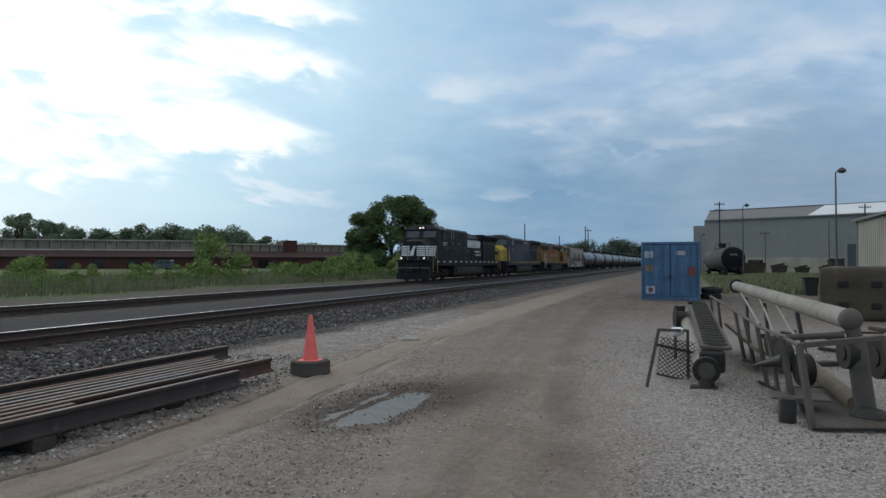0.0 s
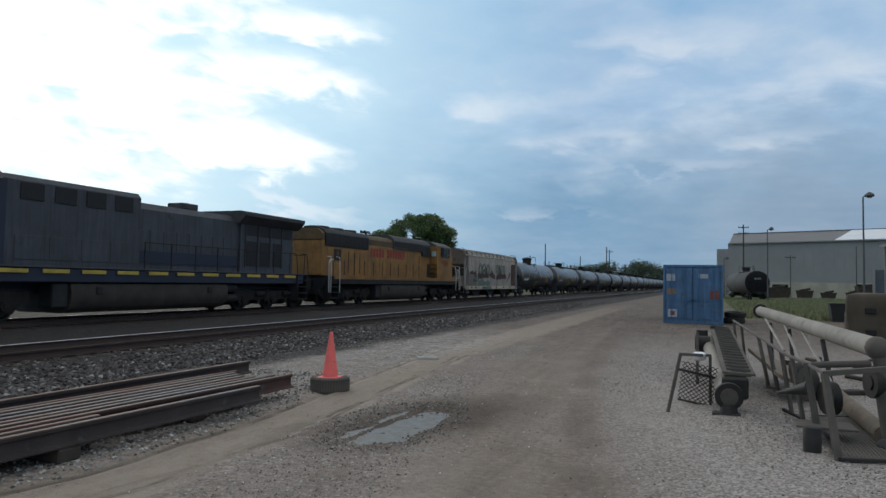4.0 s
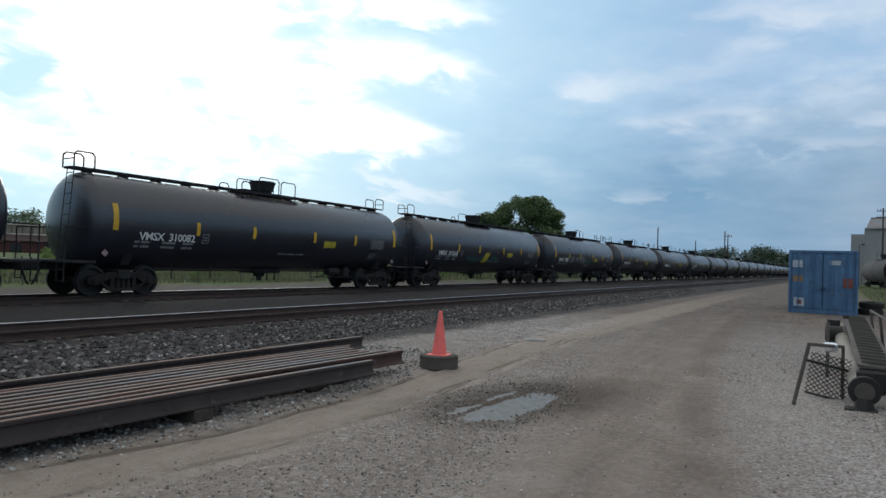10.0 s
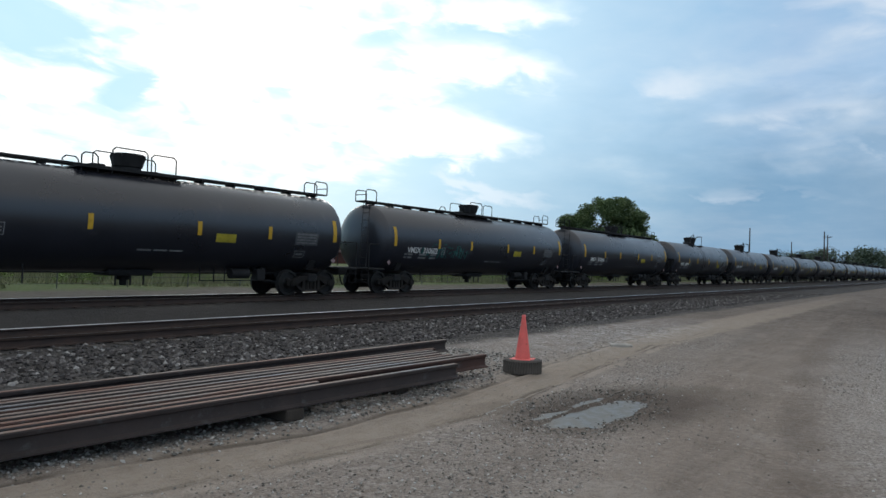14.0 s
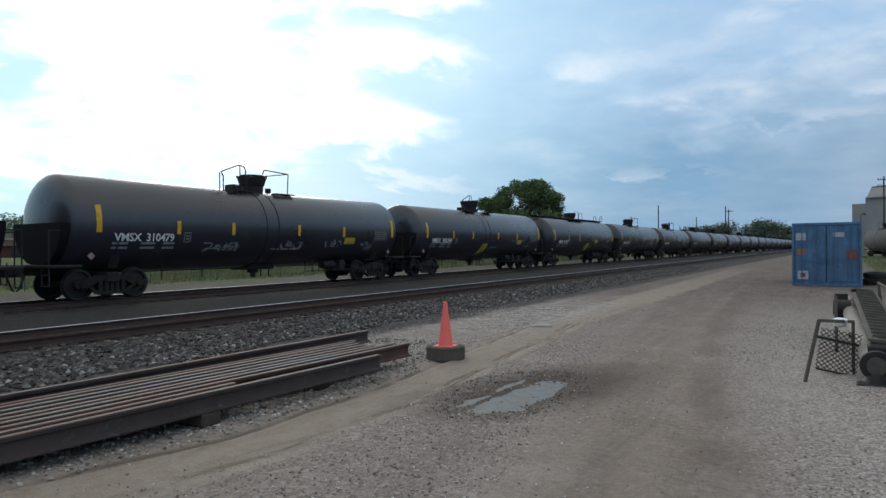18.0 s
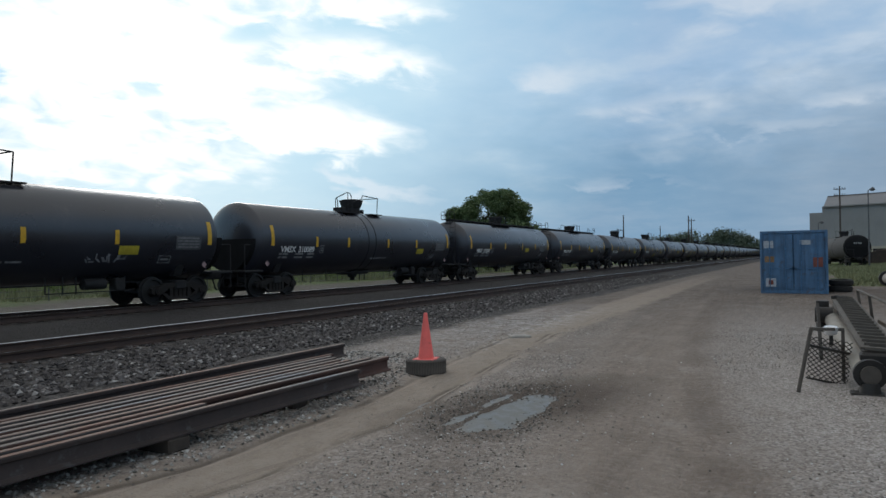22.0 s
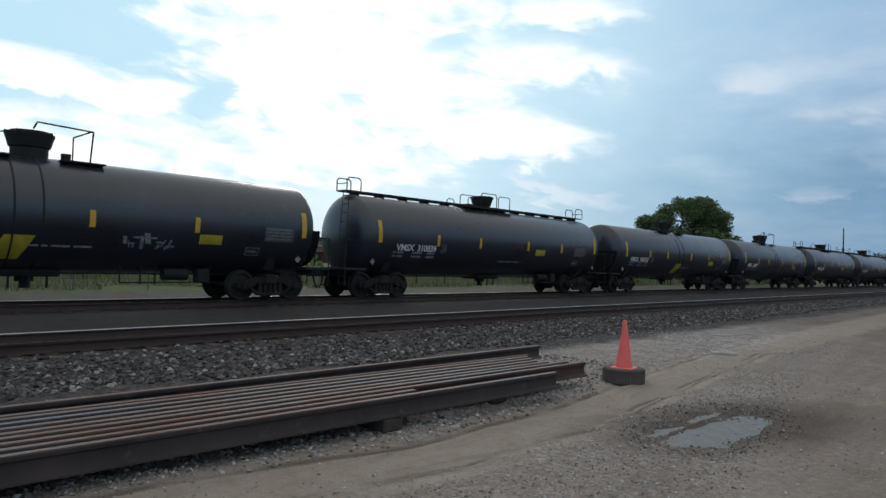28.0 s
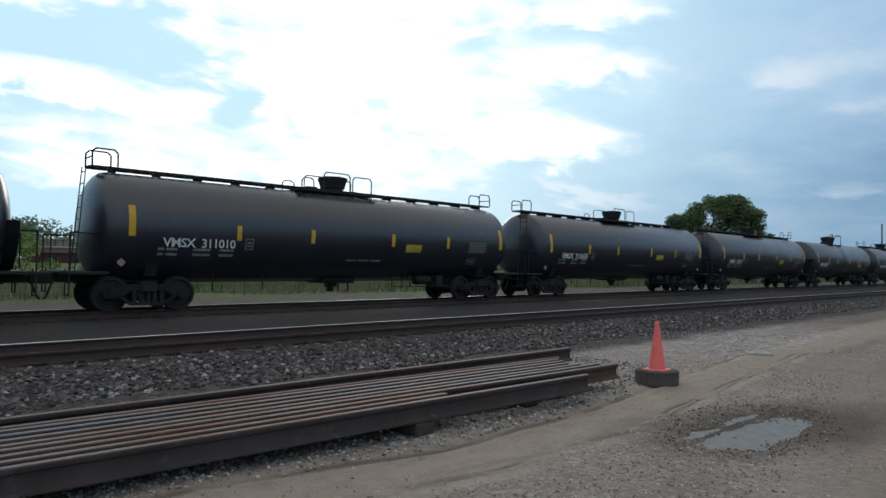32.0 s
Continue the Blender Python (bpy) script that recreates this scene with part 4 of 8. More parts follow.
def black_loco():
    lo = loco_base("lead_locomotive", "black six-axle diesel locomotive with white nose stripes leading the train", loco_black, loco_black, tan_rail, -1, 22.3, 20.7, step_mat=step_brown)
    nose(lo, loco_black, -1, 9.85, 8.25)
    wide_cab(lo, loco_black, pale_roof, 8.25, 5.9, -1, 4.45)
    hood(lo, "cabinet_hood", loco_black, 1.48, -5.89, -0.8, 4.26, 0.16)
    hood(lo, "engine_hood", loco_black, 0.95, -0.79, 5.3, 4.0, 0.25)
    hood(lo, "radiator_hood", loco_black, 1.05, 5.31, 9.9, 3.9, 0.05)
    part("radiator_wing", Shape().prism([(-1.1, 3.62), (1.1, 3.62), (1.46, 3.98), (1.46, 4.12), (1.2, 4.18), (-1.2, 4.18), (-1.46, 4.12), (-1.46, 3.98)], 4.6, 10.2, "Y"), loco_black, lo)
    wing = part("radiator_grille", Shape().prism([(1.14, 3.64), (1.46, 3.96), (1.48, 3.94), (1.16, 3.62)], 4.9, 9.9, "Y"), grille_black, lo)
    for k in range(9):
        y = 5.0 + k * 0.58
        part("grille_bar", Shape().prism([(1.15, 3.63), (1.475, 3.955), (1.495, 3.935), (1.17, 3.61)], y, y + 0.05, "Y"), roof_grey, wing)
    part("exhaust_stack", Shape().box(-0.5, 0.5, 1.86, 3.2, 3.95, 4.20, 0.03), roof_grey, lo)
    horn = part("air_horn", Shape().cyl((0.3, 0.95, 3.9), (0.3, 0.95, 4.16), 0.05, 8).box(0.1, 0.5, 0.75, 1.15, 4.12, 4.2, 0.02), black_gear, lo)
    for y0, y1, x in ((0.9, 0.5, 0.18), (0.9, 0.5, 0.45), (1.0, 1.42, 0.3)):
        part("trumpet", Shape().cyl((x, y0, 4.22), (x, y1, 4.22), 0.04, 8, 0.10), black_gear, horn)
    # cabinet doors, vents and seams
    for y0, y1, z0, z1 in ((-4.6, -3.2, 3.3, 4.0), (-5.7, -4.5, 1.9, 3.2), (-4.3, -3.1, 1.9, 3.2), (-2.9, -2.0, 1.9, 3.4), (-1.95, -1.0, 1.9, 3.4)):
        d = panel("cabinet_door", lo, loco_black, 1.50, y0, y1, z0, z1)
        part("latch", Shape().box(1.49, 1.52, y0 + 0.05, y0 + 0.1, (z0 + z1) / 2, (z0 + z1) / 2 + 0.18), tan_rail, d)
    for y0, y1 in ((-5.75, -5.25), (-5.2, -4.7), (-2.9, -1.1)):
        v = panel("cabinet_vent", lo, grille_black, 1.502, y0, y1, 3.42, 4.05)
        for k in range(5):
            part("louvre", Shape().box(1.50, 1.515, y0 + 0.03, y1 - 0.03, 3.47 + 0.12 * k, 3.50 + 0.12 * k), roof_grey, v)
    for y in (-5.24, -4.68):
        part("vent_post", Shape().box(1.50, 1.53, y - 0.025, y + 0.025, 3.36, 4.1), tan_rail, lo)
    for k in range(9):
        y = -0.7 + k * 0.66
        d = panel("hood_door", lo, loco_black, 0.972, y, y + 0.62, 1.80, 2.8)
        part("latch", Shape().box(0.97, 1.0, y + 0.04, y + 0.08, 2.2, 2.38), roof_grey, d)
    for k in range(4):
        y = 5.5 + k * 1.08
        g = panel("radiator_door", lo, grille_black, 1.075, y, y + 0.96, 1.9, 3.25)
        for j in range(8):
            part("louvre", Shape().box(1.07, 1.10, y + 0.06, y + 0.9, 1.97 + 0.16 * j, 2.02 + 0.16 * j), roof_grey, g)
    for y in (4.5, 6.0, 7.4, 8.8):
        part("lifting_lug", Shape().box(1.0, 1.06, y, y + 0.1, 3.34, 3.44, 0.01), white_mark, lo, "small white lug")
    for y, z in ((-3.2, 3.05), (-4.9, 3.0), (-0.9, 2.45), (-9.0, 1.8)):
        part("placard", Shape().box(1.49, 1.512, y, y + 0.09, z, z + 0.09), white_mark, lo, "small white placard")
    # white bars on nose and hood
    for k in range(5):
        z = 1.98 + k * 0.165
        nose_side_plate("nose_stripe", lo, white_mark, -1, 9.85, 8.25, 0.04, 0.98 - 0.03 * (4 - k), z, z + 0.115, "white nose stripe")
        for x0, x1 in ((-0.98, -0.30), (0.30, 0.98)):
            part("nose_stripe", Shape().box(x0, x1, -9.875, -9.84, z, z + 0.115), white_mark, lo, "white nose stripe")
    part("nose_emblem", Shape().prism([(-0.24, 1.98), (0.0, 1.98), (0.10, 2.4), (0.22, 2.75), (0.05, 2.75), (-0.1, 2.5), (-0.24, 2.3)], -9.88, -9.84, "Y"), white_mark, lo, "white nose emblem shape")
    for k in range(6):
        z = 2.88 + k * 0.112
        panel("hood_stripe", lo, white_mark, 0.985, 0.09, 3.18 + 0.02 * k, z, z + 0.078, "white hood stripe", 0.012)
    for y in (3.30, 3.70):
        part("hood_emblem", Shape().prism([(y, 2.88), (y + 0.2, 2.88), (y + 0.3, 3.54), (y + 0.1, 3.54)], 0.955, 0.985, "X"), white_mark, lo, "slanted white emblem bar")
    part("hood_emblem", Shape().prism([(4.12, 2.88), (4.55, 2.88), (4.66, 3.02), (4.66, 3.42), (4.55, 3.54), (4.2, 3.54), (4.12, 3.44)], 0.955, 0.985, "X"), white_mark, lo, "white emblem block")
    for j, z in enumerate((2.42, 2.12)):
        for k in range(7 if j == 0 else 8):
            y = 2.96 + k * 0.26
            panel("faded_print", lo, white_mark, 0.984, y, y + 0.16, z, z + 0.17, "faded white print", 0.012)
    lettering("road_number", "9737", 0.46, white_mark, lo, Matrix.Translation((1.515, -6.75, 2.80)) @ SIDE, "white road number", 0.0, 1.16)
    for y0, y1 in ((-6.75, -6.6), (-6.35, -5.95)):
        panel("faded_print", lo, grey_mark, 1.512, y0, y1, 2.62, 2.68, "", 0.01)
    # slanted reflectors along the sill
    for k in range(13):
        y = -8.55 + k * 1.42
        part("sill_reflector", Shape().prism([(y, 1.48), (y + 0.42, 1.48), (y + 0.50, 1.57), (y + 0.08, 1.57)], 1.50, 1.512, "X"), white_mark, lo, "slanted white sill reflector")
    # lamps
    for x in (-0.14, 0.14):
        part("headlight", Shape().cyl((x, -8.06, 4.24), (x, -8.13, 4.24), 0.06, 14), lamp_glow, lo, "lit headlight")
    part("headlight_box", Shape().box(-0.34, 0.34, -8.07, -7.6, 4.11, 4.37, 0.03), black_gear, lo)
    for x in (-0.95, 0.95):
        part("ditch_light", Shape().cyl((x, -9.95, 1.80), (x, -10.02, 1.80), 0.06, 12), lamp_glow, lo, "lit ditch light")
        part("ditch_light_box", Shape().cyl((x, -9.75, 1.80), (x, -9.96, 1.80), 0.10, 12), black_gear, lo)
    for x in (-0.85, 0.85):
        part("number_board", Shape().box(x - 0.32, x + 0.32, -8.1, -8.02, 4.12, 4.27, 0.01), pale_roof, lo)
    plow = [(-1.5, -10.0), (0, -10.4), (1.5, -10.0), (1.5, -9.85), (0, -10.2), (-1.5, -9.85)]
    part("snow_plow", Shape().prism([(x * 0.93, y) for x, y in plow], 0.14, 0.62, "Z"), loco_black, lo)
    part("front_platform", Shape().box(-1.5, 1.5, -9.95, -9.6, 1.58, 1.66, 0.01), loco_black, lo)
    for x in (-1.3, -0.45, 0.45, 1.3):
        part("front_post", Shape().cyl((x, -9.92, 1.64), (x, -9.92, 2.6), 0.022, 6), tan_rail, lo)
    for x0, x1 in ((-1.3, -0.45), (0.45, 1.3)):
        part("front_rail", Shape().cyl((x0, -9.92, 2.6), (x1, -9.92, 2.6), 0.02, 6), tan_rail, lo)
    for x in (0.35, 0.55, -0.35):
        part("air_hose", Shape().pipe([(x, -10.05, 0.95), (x + 0.03, -10.3, 0.7), (x + 0.01, -10.38, 0.4)], 0.03), black_gear, lo)
    part("uncoupling_lever", Shape().pipe([(-1.4, -9.98, 1.05), (-0.3, -10.05, 1.05), (0.3, -10.05, 1.05), (1.4, -9.98, 1.05), (1.4, -10.0, 0.85)], 0.02), tan_rail, lo)
    posts(lo, 1.44, [-0.8 + 1.25 * k for k in range(9)], 2.62, black_gear)
    return lo


def blue_loco():
    lo = loco_base("second_locomotive", "blue and grey six-axle diesel locomotive with a yellow nose", loco_grey, loco_blue, black_gear, -1, 21.0, step_mat=black_gear)
    nose(lo, nose_yellow, -1, 9.75, 8.3)
    wide_cab(lo, loco_blue, pale_roof, 8.3, 5.7, -1, 4.5)
    part("nose_flare", Shape().prism([(-8.28, 1.68), (-7.6, 1.68), (-8.28, 3.3)], 1.502, 1.515, "X"), nose_yellow, lo, "yellow flare on the cab side")
    hood(lo, "cabinet_hood", loco_grey, 1.48, -5.69, -0.9, 4.3, 0.16)
    hood(lo, "engine_hood", loco_grey, 0.95, -0.89, 5.0, 4.1, 0.25)
    hood(lo, "radiator_hood", loco_grey, 1.05, 5.01, 8.9, 4.02, 0.05)
    part("radiator_wing", Shape().prism([(-1.1, 3.78), (1.1, 3.78), (1.45, 4.12), (1.45, 4.28), (1.2, 4.34), (-1.2, 4.34), (-1.45, 4.28), (-1.45, 4.12)], 4.8, 9.3, "Y"), roof_grey, lo)
    part("rear_face", Shape().box(-1.0, 1.0, 8.92, 8.96, 1.9, 4.0), loco_grey, lo, "dark rear hood face")
    for k in range(3):
        y = 5.4 + k * 0.95
        panel("hood_door", lo, grille_black, 1.075, y, y + 0.75, 1.95, 3.05)
    for k in range(8):
        y = -0.6 + k * 0.66
        panel("hood_door", lo, loco_grey, 0.972, y, y + 0.6, 1.85, 3.1)
    for k in range(4):
        y = -5.4 + k * 1.1
        panel("cabinet_door", lo, loco_grey, 1.496, y, y + 0.98, 1.85, 2.55)
        panel("cabinet_vent", lo, grille_black, 1.508, y + 0.1, y + 0.85, 3.6, 4.1)
    panel("blue_stripe", lo, loco_blue, 0.99, -0.8, 8.8, 1.9, 2.35, "blue hood stripe", 0.008)
    for k in range(12):
        y = -7.2 + k * 1.35
        panel("sill_reflector", lo, nose_yellow, 1.512, y, y + 0.9, 1.46, 1.58, "yellow sill stripe", 0.01)
    for k in range(4):
        y = 5.35 + k * 0.88
        v = panel("radiator_vent", lo, grille_black, 1.076, y, y + 0.78, 3.3, 3.74)
        part("vent_post", Shape().box(1.07, 1.10, y - 0.07, y - 0.02, 1.9, 3.76), roof_grey, v)
    part("end_rail", Shape().pipe([(1.4, 9.4, 1.66), (1.4, 9.45, 2.6), (0.5, 9.45, 2.6), (0.5, 9.45, 1.66)], 0.02), black_gear, lo)
    lettering("road_number", "383", 0.5, nose_yellow, lo, Matrix.Translation((1.515, -6.6, 2.75)) @ SIDE, "yellow road number")
    for x0, x1, z0, z1 in ((-0.75, -0.35, 2.35, 2.65), (0.35, 0.75, 2.35, 2.65)):
        part("nose_marking", Shape().box(x0, x1, -9.78, -9.74, z0, z1), black_gear, lo)
    part("exhaust_stack", Shape().box(-0.4, 0.4, 2.2, 3.1, 4.15, 4.4, 0.03), roof_grey, lo)
    posts(lo, 1.44, [-0.6 + 1.25 * k for k in range(8)], 2.62, black_gear)
    posts(lo, 1.44, [-5.4, -4.2, -3.0, -1.8], 2.62, black_gear)
    return lo


def yellow_loco():
    """Runs cab last, so its cab faces along +y."""
    lo = loco_base("third_locomotive", "weathered yellow diesel locomotive running cab last", loco_yellow, black_gear, rail_white, 1, 21.2, tank_y=(-3.7, 2.95))
    part("yellow_sill", Shape().box(1.452, 1.49, -9.3, 9.3, 1.46, 1.62), loco_yellow, lo)
    hood(lo, "long_hood", loco_yellow, 1.0, -9.85, 4.6, 3.55, 0.05)
    roof = [(-1.0, 3.5), (1.0, 3.5), (1.0, 3.86), (0.86, 4.04), (0.6, 4.16), (-0.6, 4.16), (-0.86, 4.04), (-1.0, 3.86)]
    part("roof_hood", Shape().prism([(x * 0.985, z) for x, z in roof], -9.85, 4.6, "Y"), sooty_yellow, lo, "sooty rounded hood roof")
    rad = part("radiator_section", Shape().prism([(-1.03, 3.22), (1.03, 3.22), (1.05, 3.30), (1.05, 3.92), (0.90, 4.10), (0.62, 4.22), (-0.62, 4.22), (-0.90, 4.10), (-1.05, 3.92), (-1.05, 3.30)], -9.55, -4.75, "Y"), grille_black, lo, "black radiator section")
    for k in range(10):
        y = -9.4 + k * 0.5
        part("screen_bar", Shape().box(1.05, 1.062, y, y + 0.03, 3.3, 3.92), roof_grey, rad)
    for y in (-8.85, -7.35, -5.85):
        f = part("radiator_fan", Shape().lathe([(0, 0.70), (0.10, 0.70), (0.12, 0.64), (0.08, 0.58)], "Z", 22, (0, y, 4.21)), roof_grey, lo)
        part("fan_guard", Shape().box(-0.6, 0.6, y - 0.02, y + 0.02, 4.285, 4.30).box(-0.02, 0.02, y - 0.6, y + 0.6, 4.301, 4.316), black_gear, f)
    part("dynamic_brake", Shape().prism([(-1.08, 3.48), (1.08, 3.48), (1.08, 4.0), (0.9, 4.24), (0.6, 4.38), (-0.6, 4.38), (-0.9, 4.24), (-1.08, 4.0)], -1.4, 4.58, "Y"), roof_grey, lo)
    for y0, y1, z0, z1, x in ((0.87, 3.02, 3.49, 4.0, 1.10), (3.15, 4.56, 3.20, 3.88, 1.10), (-1.25, 0.7, 3.62, 3.95, 1.10)):
        g = panel("intake_grille", lo, grille_black, x, y0, y1, z0, z1, "", 0.1)
        for k in range(int((y1 - y0) / 0.2)):
            part("grille_bar", Shape().box(x, x + 0.012, y0 + 0.08 + k * 0.2, y0 + 0.11 + k * 0.2, z0 + 0.03, z1 - 0.03), roof_grey, g)
    part("exhaust_stack", Shape().box(-0.35, 0.35, -2.6, -2.0, 4.12, 4.34, 0.02), roof_grey, lo)
    horn = part("air_horn", Shape().cyl((0.2, -3.6, 4.1), (0.2, -3.6, 4.34), 0.05, 8).box(0.0, 0.4, -3.75, -3.45, 4.32, 4.38, 0.01), black_gear, lo)
    for y0, y1, x in ((-3.65, -4.0, 0.08), (-3.65, -4.0, 0.32), (-3.55, -3.2, 0.2)):
        part("trumpet", Shape().cyl((x, y0, 4.4), (x, y1, 4.4), 0.04, 8, 0.09), black_gear, horn)
    for k in range(17):
        y = -4.75 + k * 0.5
        if y < 3.4:
            d = panel("hood_door", lo, loco_yellow, 1.018, y, y + 0.475, 1.80, 2.72)
            part("latch", Shape().box(1.01, 1.03, y + 0.03, y + 0.055, 2.15, 2.23), step_brown, d)
            if k % 3 == 1:
                part("hinge", Shape().box(1.01, 1.035, y + 0.40, y + 0.46, 1.95, 2.02), step_brown, d)
    for y0, y1 in ((-9.3, -8.75), (-7.75, -7.1), (-7.0, -6.45), (-6.35, -5.8), (-5.7, -5.0)):
        panel("hood_door", lo, loco_yellow, 1.018, y0, y1, 1.80, 3.12)
    for y in (-7.05, -6.4, -5.75):
        part("door_seam", Shape().box(1.0, 1.022, y - 0.02, y + 0.02, 1.8, 3.0), step_brown, lo)
    hatch = panel("filter_hatch", lo, step_brown, 1.02, -8.66, -7.86, 2.45, 3.12)
    panel("filter_screen", hatch, grille_black, 1.03, -8.58, -7.94, 2.52, 3.05)
    part("lifting_gear", Shape().cyl((1.03, -8.3, 2.85), (1.05, -8.3, 2.85), 0.14, 10), sooty_yellow, hatch)
    # band of faded red lettering, as plain upright and level bars
    for k in range(13):
        y = -4.42 + k * 0.375
        if k == 5:
            continue
        for a in (0.0, 0.15):
            panel("lettering_bar", lo, red_letter, 1.013, y + a, y + a + 0.11, 2.84, 3.36, "faded red lettering bar", 0.02)
    # cab at the trailing end
    b, f = 4.95, 7.95
    cab = Shape().prism([(b, 1.67), (f, 1.67), (f, 3.15), (f - 0.35, 3.98), (b, 3.98)], -1.5, 1.5, "X")
    part("cab", cab, loco_yellow, lo)
    part("cab_roof", Shape().prism([(-1.54, 3.98), (1.54, 3.98), (1.3, 4.12), (0.95, 4.3), (-0.95, 4.3), (-1.3, 4.12)], b, f - 0.25, "Y"), pale_roof, lo)
    for y, h in ((5.6, 4.42), (6.45, 4.40), (7.15, 4.42)):
        part("roof_box", Shape().box(-0.5, 0.5, y - 0.3, y + 0.3, 4.28, h, 0.03), roof_grey, lo)
    fr = part("side_window", Shape().box(1.505, 1.56, 5.65, 7.35, 3.20, 3.93, 0.015), pale_roof, lo)
    for y0, y1 in ((5.72, 6.2), (6.27, 6.75), (6.82, 7.28)):
        part("pane", Shape().box(1.54, 1.566, y0, y1, 3.27, 3.86), cab_glass, fr)
    part("wind_deflector", Shape().box(1.5, 1.75, 5.58, 5.61, 3.3, 3.9), cab_glass, lo)
    part("door_window", Shape().box(1.05, 1.4, b - 0.03, b - 0.005, 3.25, 3.62), pale_pane, lo, "cab door window coloured like the sky seen through it")
    for k in range(4):
        part("cab_step", Shape().box(1.02, 1.46, 4.62 + 0.06 * k, 4.93, 1.7 + 0.3 * k, 1.75 + 0.3 * k), black_gear, lo)
    # flat black plate: the shade of a recess put in as colour
    panel("step_recess", lo, grille_black, 1.02, 4.2, 4.58, 1.72, 2.7)
    panel("side_hatch", lo, loco_yellow, 1.515, 5.3, 7.7, 1.85, 2.4)
    lettering("road_number", "4161", 0.62, red_letter, lo, Matrix.Translation((1.525, 6.5, 2.60)) @ SIDE, "red road number")
    s = Shape()
    vs = [(x, f, z) for x, z in ((-1.2, 1.67), (1.2, 1.67), (1.2, 2.75), (0.7, 3.15), (-0.7, 3.15), (-1.2, 2.75))] + [(x, 9.3, z) for x, z in ((-0.95, 1.67), (0.95, 1.67), (0.95, 2.55), (0.55, 2.95), (-0.55, 2.95), (-0.95, 2.55))]
    s.put(vs, [(i, (i + 1) % 6, 6 + (i + 1) % 6, 6 + i) for i in range(6)] + [(5, 4, 3, 2, 1, 0), (6, 7, 8, 9, 10, 11)])
    part("nose", s, loco_yellow, lo)
    part("ditch_light_box", Shape().cyl((0.9, 9.6, 1.9), (0.9, 9.75, 1.9), 0.1, 12), pale_roof, lo)
    posts(lo, 1.46, [-9.39 + 1.133 * k for k in range(10)], 2.5, step_brown, False)
    for y, z in ((-7.15, 2.92), (1.76, 3.15), (3.6, 2.5)):
        part("stanchion", Shape().cyl((1.46, y, 1.64), (1.46, y, z), 0.026, 6), step_brown, lo)
    part("handrail", Shape().pipe([(1.5, -9.85, 0.75), (1.5, -9.9, 2.3), (1.5, -9.8, 2.46), (1.46, -9.39, 2.5)], 0.024), rail_white, lo, "white curved handrail")
    part("handrail", Shape().pipe([(1.5, 9.0, 1.64), (1.5, 9.0, 2.4), (1.5, 9.4, 2.3), (1.5, 9.55, 0.8)], 0.024), rail_white, lo, "white curved handrail")
    return lo


# ---- covered hopper ----
hop_tan = material("weathered_tan_hopper_paint", (0.34, 0.305, 0.265), 0.8, var=0.3, scale=0.7, fine=9, bump=0.12, stain=0.1, stain_colour=(0.10, 0.062, 0.045), streak=0.85, streak_colour=(0.15, 0.105, 0.08))
hop_grime = material("grimy_grey_hopper_paint", (0.17, 0.15, 0.128), 0.85, var=0.35, scale=1.2, fine=10, bump=0.12, streak=0.6, streak_colour=(0.07, 0.055, 0.045))
hop_rust = material("rusty_bare_hopper_steel", (0.062, 0.035, 0.027), 0.9, var=0.45, scale=1.5, fine=14, bump=0.2)
hop_rustgrime = material("rust_washed_hopper_end_paint", (0.125, 0.098, 0.08), 0.88, var=0.35, scale=1.2, fine=10, bump=0.12, stain=0.25, stain_colour=(0.06, 0.04, 0.032), streak=0.6, streak_colour=(0.06, 0.042, 0.034))
hop_sill = material("dirty_white_sill_paint", (0.42, 0.37, 0.28), 0.7, var=0.3, scale=2, fine=14, bump=0.1, stain=0.15)
teal_paint = material("faded_teal_graffiti", (0.10, 0.155, 0.125), 0.8, var=0.4, scale=1.6, fine=12, bump=0, stain=0.16, stain_colour=(0.2, 0.18, 0.155), streak=0.6, streak_colour=(0.18, 0.16, 0.14))
dark_print = material("dark_stencil_print", (0.05, 0.045, 0.04), 0.8, var=0.3, scale=3, fine=30, bump=0)


def ragged_plate(x, columns):
    """A thin skin on the side at x with a ragged outline; columns of (along, low, high)."""
    s = Shape()
    vs, fs = [], []
    for y, z0, z1 in columns:
        vs += [(x, y, z0), (x, y, z1), (x - 0.03, y, z0), (x - 0.03, y, z1)]
    for k in range(len(columns) - 1):
        a, b = 4 * k, 4 * k + 4
        fs += [(a, b, b + 1, a + 1), (a, a + 2, b + 2, b), (a + 1, b + 1, b + 3, a + 3)]
    return s.put(vs, fs)


